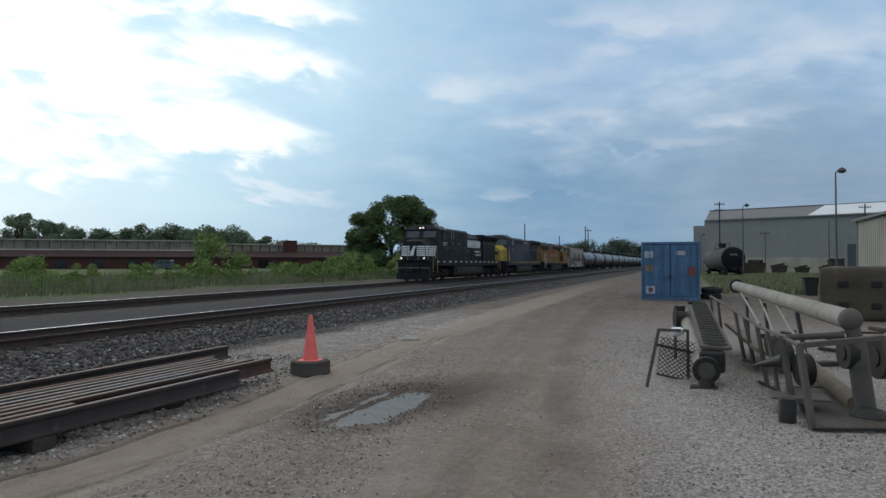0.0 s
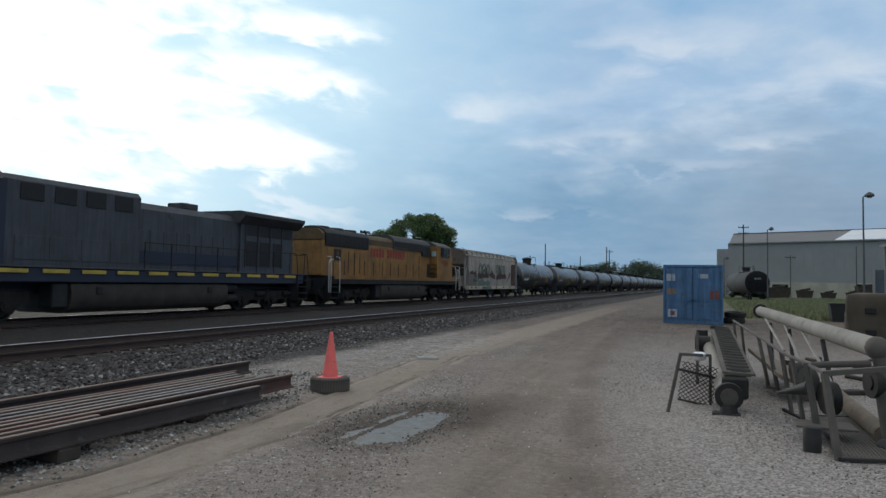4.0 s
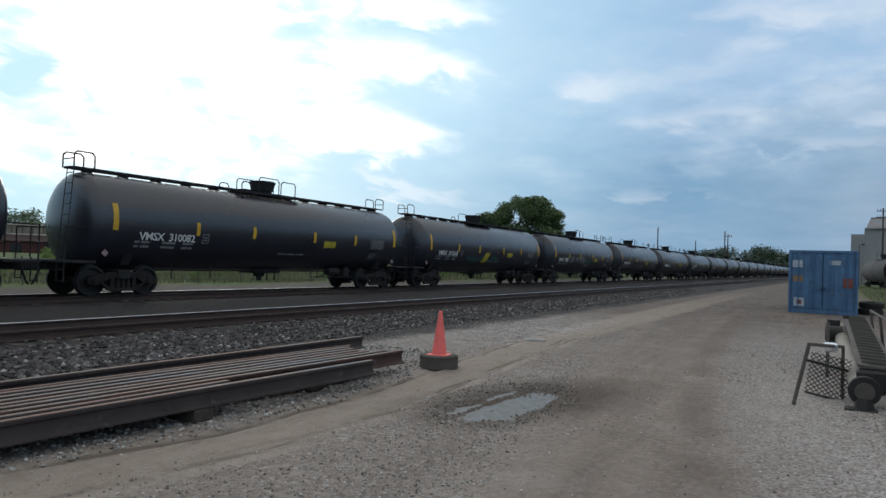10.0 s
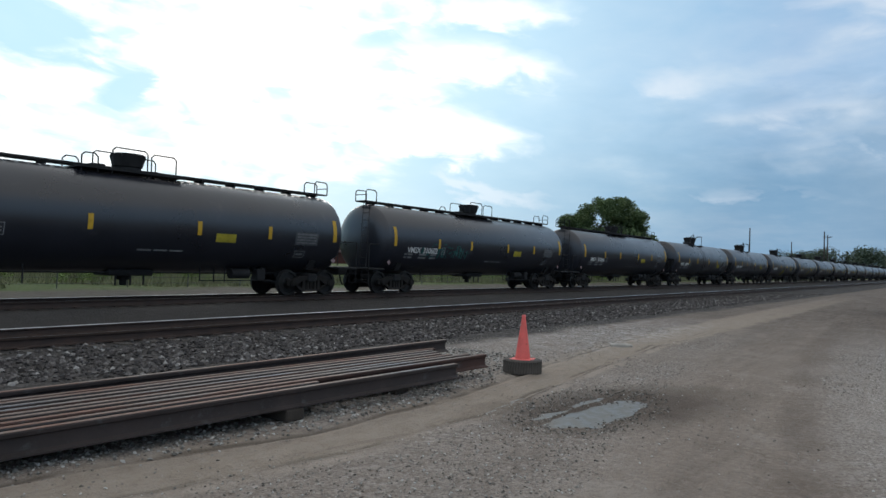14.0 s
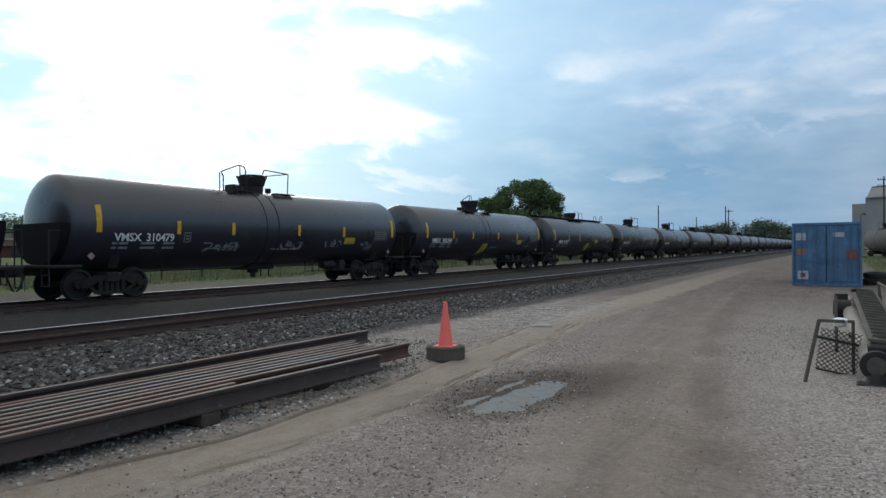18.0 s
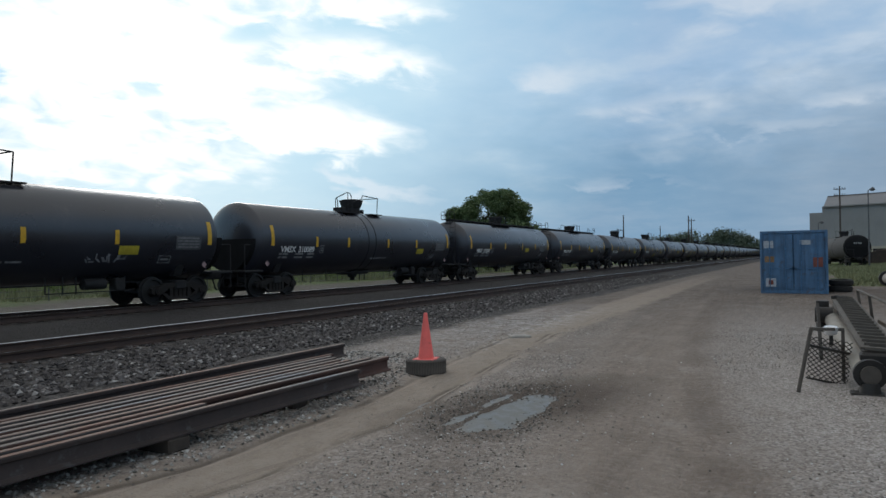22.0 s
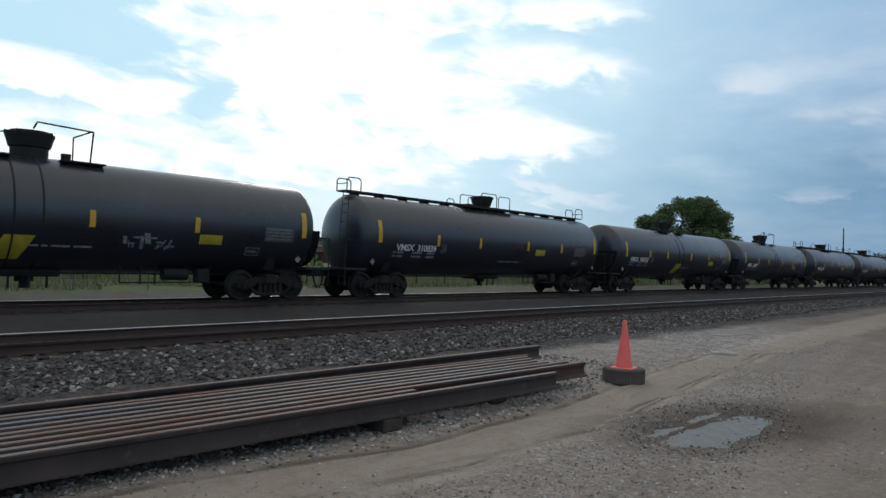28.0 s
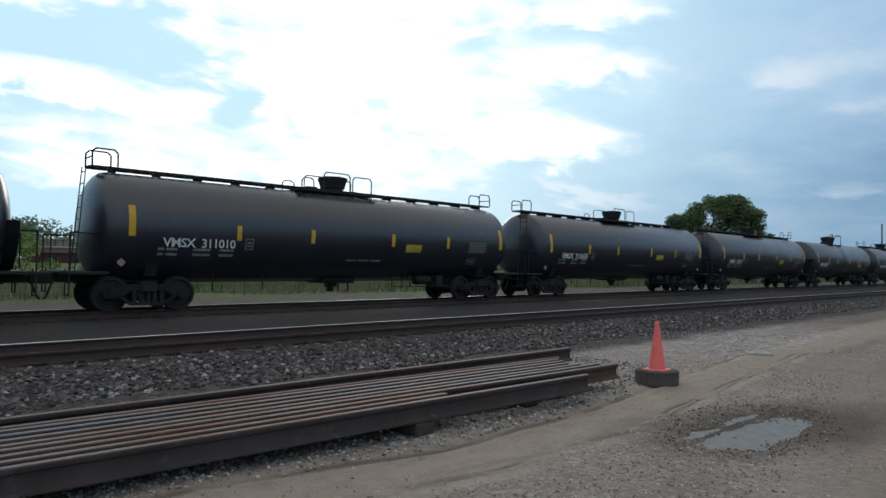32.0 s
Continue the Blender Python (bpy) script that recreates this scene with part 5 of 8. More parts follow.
def covered_hopper():
    car = thing("covered_hopper", None, "weathered tan covered hopper wagon with rust and teal graffiti", "hopper wagon")
    w = 1.58
    side = [(-w, 1.05), (w, 1.05), (w + 0.02, 2.0), (w, 3.64), (w - 0.16, 3.99), (w - 0.28, 4.02), (0.5, 4.16), (-0.5, 4.16), (-w + 0.28, 4.02), (-w + 0.16, 3.99), (-w, 3.64), (-w - 0.02, 2.0)]
    part("body", Shape().prism(side, -7.0, 7.0, "Y"), hop_tan, car)
    top = [(-w, 3.64), (-w + 0.16, 3.99), (-0.5, 4.16), (0.5, 4.16), (w - 0.16, 3.99), (w, 3.64)]
    for e in (-1, 1):
        s = Shape()
        # slope sheet from the roof's end down to the sill
        vs = [(x, e * 7.9, z) for x, z in top] + [(-1.45, e * 7.9, 2.9), (1.45, e * 7.9, 2.9), (-1.3, e * 6.3, 1.15), (1.3, e * 6.3, 1.15)]
        vs += [(x, e * 6.9, z) for x, z in top] + [(-1.5, e * 6.9, 1.15), (1.5, e * 6.9, 1.15)]
        s.put(vs, [(0, 1, 2, 3, 4, 5), (0, 5, 7, 6), (6, 7, 9, 8), (0, 1, 11, 10), (1, 2, 12, 11), (2, 3, 13, 12), (3, 4, 14, 13), (4, 5, 15, 14), (5, 7, 9, 15), (0, 6, 8, 10)])
        part("slope_end", s, hop_rustgrime, car)
        for x in (-1.5, 1.5):
            part("end_post", Shape().box(x - 0.05, x + 0.05, min(e * 7.62, e * 7.74), max(e * 7.62, e * 7.74), 1.0, 3.4), hop_tan, car)
            part("end_brace", Shape().cyl((x, e * 7.65, 1.1), (x * 0.97, e * 6.95, 3.2), 0.055, 6), hop_tan, car)
        part("end_platform", Shape().box(-1.5, 1.5, min(e * 6.9, e * 7.9), max(e * 6.9, e * 7.9), 0.90, 1.08, 0.02).box(-0.35, 0.35, min(e * 5.5, e * 7.9), max(e * 5.5, e * 7.9), 0.72, 0.92, 0.02), hop_rust, car)
        lad = Shape()
        for x in (1.1, 1.52):
            lad.cyl((x, e * 7.86, 0.5), (x, e * 7.86, 3.7), 0.024, 6)
        lad.pipe([(1.52, e * 7.86, 3.7), (1.4, e * 7.75, 4.15), (1.0, e * 7.2, 4.25)], 0.024)
        for k in range(10):
            lad.cyl((1.1, e * 7.86, 0.6 + k * 0.33), (1.52, e * 7.86, 0.6 + k * 0.33), 0.018, 5)
        part("ladder", lad, pale_ladder, car)
        sl = Shape()
        for y in (7.1, 7.5):
            sl.cyl((w + 0.07, e * y, 0.5), (w + 0.07, e * y, 2.4), 0.022, 6)
        for k in range(6):
            sl.cyl((w + 0.07, e * 7.1, 0.55 + k * 0.34), (w + 0.07, e * 7.5, 0.55 + k * 0.34), 0.018, 5)
        part("side_ladder", sl, pale_ladder, car)
        part("brake_pipe", Shape().pipe([(0.9, e * 7.85, 1.1), (0.9, e * 7.7, 2.4), (0.4, e * 7.6, 2.6)], 0.03), pale_ladder, car)
        part("coupler", COUPLER, None, car, m=pose(0, e * 7.55, 0.88, 0, 0, 0 if e < 0 else 180))
        truck(car, e * 6.2)
    part("top_chord", Shape().box(w - 0.05, w + 0.03, -7.7, 7.7, 3.60, 3.68, 0.01), hop_sill, car)
    part("roof_edge", Shape().box(w - 0.24, w - 0.12, -7.8, 7.8, 3.97, 4.05, 0.01), hop_sill, car)
    part("side_sill", Shape().box(w - 0.03, w + 0.06, -7.7, 7.7, 0.81, 1.10, 0.02), hop_sill, car, "dirty cream side sill")
    part("side_sill", Shape().box(-w - 0.06, -w + 0.03, -7.7, 7.7, 0.81, 1.10, 0.02), hop_sill, car)
    part("roof_walk", Shape().box(-0.4, 0.4, -7.9, 7.9, 4.20, 4.24), hop_rust, car)
    for k in range(13):
        y = -7.1 + k * 1.17
        part("roof_rib", Shape().prism([(w - 0.03, 3.70), (w + 0.005, 3.70), (w - 0.12, 3.97), (w - 0.16, 3.97)], y - 0.02, y + 0.02, "Y"), hop_rust, car)
    for k in range(3):
        c = -4.1 + k * 4.1
        bay = part("hopper_bay", Shape().prism([(c - 1.45, 0.86), (c + 1.45, 0.86), (c + 0.6, 0.36), (c - 0.6, 0.36)], -1.25, 1.25, "X"), black_gear, car)
        part("outlet_gate", Shape().box(-0.7, 1.3, c - 0.75, c + 0.75, 0.26, 0.36, 0.01), black_gear, bay)
        part("crank", Shape().cyl((1.3, c + 0.4, 0.30), (1.5, c + 0.4, 0.30), 0.05, 8), black_gear, bay)
    part("centre_sill", Shape().box(-0.35, 0.35, -5.6, 5.6, 0.70, 0.98), black_gear, car)
    # grime and bare rust where paint has come off, ragged above and dripping below
    rng = random.Random(5)

    def coat(name, mat, x, y0, y1, low, high, rough, label, step=0.09):
        cols, y = [], y0
        while y < y1:
            f = (y - y0) / (y1 - y0)
            i = min(len(high) - 2, int(f * (len(high) - 1)))
            g = f * (len(high) - 1) - i
            h = high[i] + (high[i + 1] - high[i]) * g
            l = low[0] + (low[1] - low[0]) * f
            cols.append((y, l + rng.uniform(-0.5, 0.5) * rough, max(l + 0.05, h + rng.uniform(-1, 1) * rough)))
            y += step * rng.uniform(0.5, 1.6)
        part(name, ragged_plate(x, cols), mat, car, label)
    coat("grime_patch", hop_grime, w + 0.024, -6.95, -4.76, (1.12, 1.12), (2.15, 2.3, 2.2), 0.04, "grimy grey patch")
    coat("rust_patch", hop_rust, w + 0.029, -6.7, -5.0, (2.1, 2.1), (2.2, 2.45, 2.18, 2.4), 0.10, "bare rusty patch")
    coat("rust_patch", hop_rust, w + 0.027, -4.7, -1.6, (1.72, 1.85), (2.0, 2.35, 2.2, 2.55, 2.45, 2.85, 2.4, 2.1), 0.12, "bare rusty patch")
    coat("rust_patch", hop_rust, w + 0.027, -1.6, 0.25, (2.02, 1.72), (2.12, 2.2, 2.5, 2.2, 2.1), 0.10, "bare rusty patch")
    coat("rust_patch", hop_rust, w + 0.027, 0.6, 3.8, (1.68, 1.85), (1.9, 2.3, 3.15, 2.5, 2.2, 2.35, 2.1), 0.12, "bare rusty patch")
    coat("rust_patch", hop_rust, w + 0.027, 3.98, 5.2, (1.45, 2.1), (1.55, 1.75, 2.25, 2.45), 0.08, "bare rusty patch")
    coat("rust_panel", hop_rust, w + 0.028, 5.45, 6.98, (1.14, 1.14), (3.22, 3.24), 0.03, "bare rusty end panel")
    # faded shapes
    for y in (-3.92, -2.95, -1.78):
        s = Shape().lathe([(w + 0.005, 0.26), (w + 0.034, 0.26), (w + 0.034, 0.47), (w + 0.005, 0.47)], "X", 20, (0, y, 2.6), caps=False)
        part("faded_mark", s, teal_paint, car, "faded teal painted shape")
    for k in range(4):
        y = 0.5 + k * 0.78
        s = Shape().box(w, w + 0.034, y, y + 0.16, 2.22, 3.05)
        s.box(w, w + 0.034, y + 0.34, y + 0.50, 2.22, 3.05)
        part("faded_mark", s, teal_paint, car, "faded teal painted shape")
    coat("graffiti", teal_paint, w + 0.031, -4.7, -1.2, (1.14, 1.14), (1.85, 1.6, 1.75, 1.4, 1.6, 1.45), 0.12, "sprayed teal graffiti")
    coat("graffiti", teal_paint, w + 0.066, -3.6, -0.8, (0.86, 0.84), (1.06, 1.08), 0.02, "sprayed teal graffiti")
    lettering("car_mark", "CMFX", 0.36, dark_print, car, Matrix.Translation((w + 0.034, -5.3, 1.84)) @ SIDE, "dark stencilled mark")
    lettering("car_number", "246056", 0.36, dark_print, car, Matrix.Translation((w + 0.034, -5.35, 1.46)) @ SIDE, "dark stencilled number")
    for y in (-6.5, -5.4, -3.0, 0.4, 2.7, 4.9, 6.9):
        panel("sill_mark", car, hop_rust, w + 0.068, y, y + 0.4, 0.90, 1.05, "rusty sill plate")
    return car


# ---- put the train together: place along the track of each vehicle's middle at the start ----
TRAIN = []


def couple(car, y):
    car.matrix_basis = pose(TRACK_2, y, RAIL_2)
    TRAIN.append((car, y))


couple(black_loco(), 57.5)
couple(blue_loco(), 79.5)
couple(yellow_loco(), 100.95)
couple(covered_hopper(), 119.4)

# walkway on top, yellow patch, number, graffiti (seed, from, to, low, high, teal)
CARS = [
    (0, 1, "300110", ()), (1, 1, "310980", ()), (1, 0, "310082", ()), (1, 1, "311218", ((14, -3.0, 1.0, 1.42, 1.8, True),)),
    (1, 0, "310581", ((13, -0.3, 0.9, 1.6, 1.95, True), (24, -3.6, -0.3, 1.55, 2.2, False))), (1, 0, "310682", ()), (1, 0, "310602", ((17, -5.4, -2.0, 1.5, 2.2, True),)), (1, 0, "310546", ()),
    (0, 0, "300338", ()), (0, 0, "310479", ((15, -3.4, -2.0, 1.4, 1.75, False), (16, 0.2, 1.3, 1.45, 1.8, False), (26, 2.8, 3.8, 1.5, 1.85, False), (27, 5.2, 6.0, 1.5, 1.8, False))),
    (0, 1, "300299", ((20, 3.2, 4.9, 1.78, 2.0, False),)), (1, 1, "311371", ()), (0, 0, "310460", ((18, -0.7, 0.5, 1.3, 1.75, False), (28, 3.0, 4.2, 1.4, 1.7, False))), (0, 0, "310089", ()),
    (1, 0, "310599", ()), (1, 0, "311619", ()), (0, 0, "310128", ()), (0, 1, "300094", ((19, 1.9, 3.2, 1.45, 1.9, False),)), (1, 0, "310839", ()),
    (0, 1, "300352", ()), (0, 0, "300501", ()), (1, 0, "311010", ()), (1, 0, "310655", ()), (1, 0, "310711", ()), (0, 0, "300417", ()), (1, 0, "310840", ()), (0, 1, "300266", ()), (1, 0, "310533", ()),
]
FIRST, PITCH = 128.3, 17.7
plain = {}
for j in range(50):
    if j < len(CARS):
        wk, pa, num, tags = CARS[j]
        car = tank_car(bool(wk), bool(pa), num, tags)
    else:
        wk = (j * 7) % 3 > 0
        if wk not in plain:
            plain[wk] = car = tank_car(wk, False, far=True)
        else:
            car = copy_thing(plain[wk], pose(0, 0, 0))
    couple(car, FIRST + PITCH * (j + 0.5))

# ---- ground ----
# the middles of the two lanes: distance along the yard, place across it
BEIGE_LANE = ((0.0, -5.0), (2.5, -4.72), (4.0, -4.42), (6.0, -4.45), (7.6, -4.68), (9.6, -4.97), (13.7, -5.45), (24.7, -5.75), (69.0, -6.6))
BROWN_LANE = ((0.0, -0.65), (4.6, -1.3), (7.3, -1.95), (12.3, -2.8), (19.0, -3.3), (35.0, -4.2), (69.0, -5.4))


def lane_x(table, y):
    return float(np.interp(y, [a for a, _ in table], [b for _, b in table]))


def ground_material():
    m = bpy.data.materials.new("yard_ground")
    m.use_nodes = True
    nt = m.node_tree
    b = nt.nodes["Principled BSDF"]
    co = add(nt, "ShaderNodeTexCoord")
    sep = add(nt, "ShaderNodeSeparateXYZ")
    nt.links.new(co.outputs["Object"], sep.inputs[0])
    X, Y = sep.outputs[0], sep.outputs[1]

    def noise_at(scale, detail=5.0, rough=0.6, out=0):
        n = add(nt, "ShaderNodeTexNoise", Scale=scale, Detail=detail, Roughness=rough)
        nt.links.new(co.outputs["Object"], n.inputs["Vector"])
        return n.outputs[out]

    def cells(scale):
        n = add(nt, "ShaderNodeTexVoronoi", Scale=scale)
        nt.links.new(co.outputs["Object"], n.inputs["Vector"])
        return n
    wide, mid, fine = noise_at(0.22), noise_at(1.3), noise_at(28.0, 6.0, 0.75)
    stones, pebbles = cells(17.0), cells(48.0)
    # crushed stone of the yard, pale, with browner dirt rolled into lanes
    coarse = cells(21.0)
    stone_c = ramp(nt, pebbles.outputs["Color"], [(0.0, (0.10, 0.086, 0.072)), (0.45, (0.24, 0.211, 0.181)), (0.85, (0.335, 0.303, 0.264)), (1.0, (0.55, 0.52, 0.48))])
    stone_c = mixc(nt, ramp(nt, coarse.outputs["Color"], [(0.55, 0.0), (0.8, 0.55)]), stone_c, ramp(nt, coarse.outputs["Color"], [(0.6, (0.16, 0.145, 0.125)), (0.8, (0.36, 0.33, 0.29)), (0.95, (0.58, 0.54, 0.49))]))
    dirt_c = mixc(nt, ramp(nt, mid, [(0.3, 0), (0.7, 1)]), (0.20, 0.162, 0.128), (0.285, 0.242, 0.196))
    dirt_c = mixc(nt, maths(nt, "MULTIPLY", fine, 0.4), dirt_c, (0.20, 0.17, 0.138))
    wob = maths(nt, "MULTIPLY", maths(nt, "SUBTRACT", mid, 0.5), 0.9)

    def band(centre, half, soft):
        d = maths(nt, "ABSOLUTE", maths(nt, "ADD", maths(nt, "SUBTRACT", X, centre), wob))
        return maths(nt, "SUBTRACT", 1.0, maths(nt, "DIVIDE", maths(nt, "SUBTRACT", d, half), soft, clamp=True), clamp=True)
    # tyre streaks that run with the lanes
    run_co = add(nt, "ShaderNodeMapping")
    run_co.inputs["Scale"].default_value = (5.0, 0.45, 1.0)
    run_co.inputs["Rotation"].default_value = (0, 0, radians(-4))
    nt.links.new(co.outputs["Object"], run_co.inputs[0])
    run_n = add(nt, "ShaderNodeTexNoise", Scale=1.0, Detail=6.0, Roughness=0.7, Distortion=2.2)
    nt.links.new(run_co.outputs[0], run_n.inputs["Vector"])
    runs = run_n.outputs[0]
    blotch = noise_at(3.4, 6.0, 0.7)
    def along(table):
        """A line's place across the yard, by the distance along it."""
        lo, hi, far = min(v for _, v in table), max(v for _, v in table), table[-1][0]
        f = ramp(nt, maths(nt, "DIVIDE", Y, far, clamp=True), [(y / far, (v - lo) / (hi - lo)) for y, v in table])
        return maths(nt, "ADD", maths(nt, "MULTIPLY", f, hi - lo), lo)
    swing, brown_mid = along(BEIGE_LANE), along(BROWN_LANE)
    clods = noise_at(9.0, 7.0, 0.72)
    far_f = maths(nt, "DIVIDE", maths(nt, "SUBTRACT", Y, 9.0), 16.0, clamp=True)
    # the rolled brown lane, soft at its edges, and patches of earth pressed into the stone
    lane = band(brown_mid, 0.52, 0.75)
    patches = maths(nt, "MULTIPLY", ramp(nt, wide, [(0.42, 0.0), (0.60, 0.7)]), ramp(nt, clods, [(0.35, 0.2), (0.6, 1.0)]))
    wear = maths(nt, "MAXIMUM", maths(nt, "MULTIPLY", lane, ramp(nt, clods, [(0.28, 0.72), (0.55, 1.0)])), patches)
    wear = maths(nt, "MAXIMUM", wear, maths(nt, "MULTIPLY", far_f, ramp(nt, mid, [(0.3, 0.6), (0.6, 1.0)])))
    dirt_c = mixc(nt, ramp(nt, runs, [(0.36, 0.35), (0.50, 0.0)]), dirt_c, (0.15, 0.12, 0.095))
    dirt_c = mixc(nt, ramp(nt, runs, [(0.54, 0.0), (0.70, 0.55)]), dirt_c, (0.30, 0.255, 0.21))
    dirt_c = mixc(nt, ramp(nt, clods, [(0.56, 0.0), (0.68, 0.5)]), dirt_c, (0.115, 0.093, 0.074))
    yard = mixc(nt, wear, stone_c, dirt_c)
    yard = mixc(nt, ramp(nt, mid, [(0.53, 0.0), (0.62, 0.32)]), yard, (0.15, 0.118, 0.094))
    yard = mixc(nt, ramp(nt, noise_at(0.8, 6.0, 0.66), [(0.52, 0.0), (0.64, 0.4)]), yard, (0.35, 0.318, 0.275))
    clump = noise_at(15.0, 5.0, 0.62)
    yard = mixc(nt, ramp(nt, clump, [(0.54, 0.0), (0.64, 0.5)]), yard, (0.145, 0.12, 0.098))
    yard = mixc(nt, ramp(nt, clump, [(0.37, 0.45), (0.46, 0.0)]), yard, (0.34, 0.30, 0.25))
    # pale fresh gravel round the gangway and beyond the dirt lane
    gravel_edge = maths(nt, "SUBTRACT", maths(nt, "SUBTRACT", X, brown_mid), 0.75)
    pale_f = maths(nt, "MULTIPLY", maths(nt, "DIVIDE", maths(nt, "ADD", gravel_edge, maths(nt, "MULTIPLY", wob, 1.4)), 1.0, clamp=True), maths(nt, "DIVIDE", maths(nt, "SUBTRACT", 26.0, Y), 10.0, clamp=True))
    yard = mixc(nt, maths(nt, "MULTIPLY", pale_f, ramp(nt, clods, [(0.3, 0.45), (0.6, 0.95)])), yard, ramp(nt, pebbles.outputs["Color"], [(0.1, (0.17, 0.155, 0.138)), (0.5, (0.335, 0.31, 0.278)), (0.9, (0.52, 0.495, 0.455))]))
    # far out: earth with pale and dark drifts along the way of travel
    drift = mixc(nt, ramp(nt, runs, [(0.38, 0.0), (0.62, 1.0)]), (0.088, 0.072, 0.058), (0.185, 0.157, 0.13))
    drift = mixc(nt, ramp(nt, noise_at(0.55, 6.0, 0.68), [(0.48, 0.0), (0.60, 0.6)]), drift, (0.078, 0.063, 0.051))
    drift = mixc(nt, ramp(nt, blotch, [(0.36, 0.45), (0.46, 0.0)]), drift, (0.23, 0.20, 0.168))
    yard = mixc(nt, maths(nt, "MULTIPLY", maths(nt, "DIVIDE", maths(nt, "SUBTRACT", Y, 10.0), 16.0, clamp=True), 0.85), yard, drift)
    # smooth beige lane along the rail stack, between cone and puddle
    beige = mixc(nt, ramp(nt, blotch, [(0.3, 0), (0.7, 1)]), (0.265, 0.222, 0.17), (0.345, 0.297, 0.238))
    beige = mixc(nt, ramp(nt, clods, [(0.52, 0.0), (0.68, 0.5)]), beige, (0.20, 0.165, 0.13))
    beige = mixc(nt, ramp(nt, runs, [(0.34, 0.5), (0.46, 0.0)]), beige, (0.18, 0.15, 0.118))
    fade_far = maths(nt, "DIVIDE", maths(nt, "SUBTRACT", 60.0, Y), 40.0, clamp=True)
    lane2 = maths(nt, "MULTIPLY", band(swing, maths(nt, "ADD", 0.33, maths(nt, "MULTIPLY", far_f, 0.25)), 0.3), fade_far)
    yard = mixc(nt, maths(nt, "MULTIPLY", lane2, ramp(nt, clods, [(0.3, 0.65), (0.55, 0.97)])), yard, beige)
    # ruts: thin broken lines, their shade painted as darker earth, with paler rims beside
    def line(centre, half, soft, gap, lo=0.40, hi=0.52):
        d = maths(nt, "ABSOLUTE", maths(nt, "ADD", maths(nt, "SUBTRACT", X, centre), maths(nt, "MULTIPLY", maths(nt, "SUBTRACT", mid, 0.5), 0.16)))
        f = maths(nt, "SUBTRACT", 1.0, maths(nt, "DIVIDE", maths(nt, "SUBTRACT", d, half), soft, clamp=True), clamp=True)
        return maths(nt, "MULTIPLY", f, ramp(nt, gap, [(lo, 0.0), (hi, 1.0)]))
    patchy, patchy2 = noise_at(0.9, 3.0, 0.5), noise_at(0.7, 4.0, 0.55)
    fade = maths(nt, "DIVIDE", maths(nt, "SUBTRACT", 20.0, Y), 8.0, clamp=True)
    for off in (-0.40, 0.30, 0.44):
        ln = maths(nt, "MULTIPLY", line(maths(nt, "ADD", swing, off), 0.012, 0.045, patchy), fade)
        yard = mixc(nt, maths(nt, "MULTIPLY", ln, 0.7), yard, (0.085, 0.068, 0.052))
        rim = maths(nt, "MULTIPLY", line(maths(nt, "ADD", swing, off + 0.10), 0.03, 0.06, patchy), fade)
        yard = mixc(nt, maths(nt, "MULTIPLY", rim, 0.5), yard, (0.40, 0.345, 0.28))
    # wide tyre bands that bend from the brown lane towards the gravel and across to the beige one
    for a0, b0, c0, wd, dark in ((-0.2, -0.17, 0.0022, 0.10, 1), (-0.95, -0.15, 0.0012, 0.12, 1), (-1.6, -0.08, -0.0006, 0.10, 0), (0.6, -0.30, 0.0062, 0.10, 1), (-2.5, -0.09, 0.0, 0.12, 1), (-0.55, -0.19, 0.003, 0.08, 0), (-1.3, -0.22, 0.002, 0.10, 0)):
        cv = maths(nt, "ADD", maths(nt, "ADD", a0, maths(nt, "MULTIPLY", Y, b0)), maths(nt, "MULTIPLY", maths(nt, "MULTIPLY", Y, Y), c0))
        ln = maths(nt, "MULTIPLY", line(cv, wd, 0.16, patchy2, 0.36, 0.56), maths(nt, "DIVIDE", maths(nt, "SUBTRACT", 34.0, Y), 16.0, clamp=True))
        yard = mixc(nt, maths(nt, "MULTIPLY", ln, 0.24), yard, (0.125, 0.10, 0.08) if dark else (0.33, 0.285, 0.235))
    # pale fresh stone between lane and ballast
    fresh = maths(nt, "MULTIPLY", band(-6.7, 0.8, 0.7), maths(nt, "SUBTRACT", 1.0, maths(nt, "DIVIDE", maths(nt, "ABSOLUTE", maths(nt, "SUBTRACT", Y, 15.5)), 7.5, clamp=True), clamp=True))
    yard = mixc(nt, maths(nt, "MULTIPLY", fresh, ramp(nt, blotch, [(0.42, 0.0), (0.58, 0.9)])), yard, ramp(nt, coarse.outputs["Color"], [(0.2, (0.22, 0.212, 0.20)), (0.6, (0.44, 0.425, 0.40)), (0.95, (0.66, 0.645, 0.61))]))
    # grime in speckles
    yard = mixc(nt, ramp(nt, blotch, [(0.60, 0.0), (0.74, 0.4)]), yard, (0.15, 0.124, 0.10))
    # damp earth round the puddle
    dx = maths(nt, "MULTIPLY", maths(nt, "ADD", maths(nt, "ADD", X, 3.15), maths(nt, "MULTIPLY", maths(nt, "SUBTRACT", Y, 7.4), -0.25)), 1.15)
    dy = maths(nt, "MULTIPLY", maths(nt, "SUBTRACT", Y, 7.4), 0.55)
    damp = maths(nt, "SUBTRACT", 1.32, maths(nt, "ADD", maths(nt, "SQRT", maths(nt, "ADD", maths(nt, "MULTIPLY", dx, dx), maths(nt, "MULTIPLY", dy, dy))), wob), clamp=True)
    yard = mixc(nt, maths(nt, "MINIMUM", maths(nt, "MULTIPLY", damp, 1.1), 0.85), yard, (0.080, 0.061, 0.046))
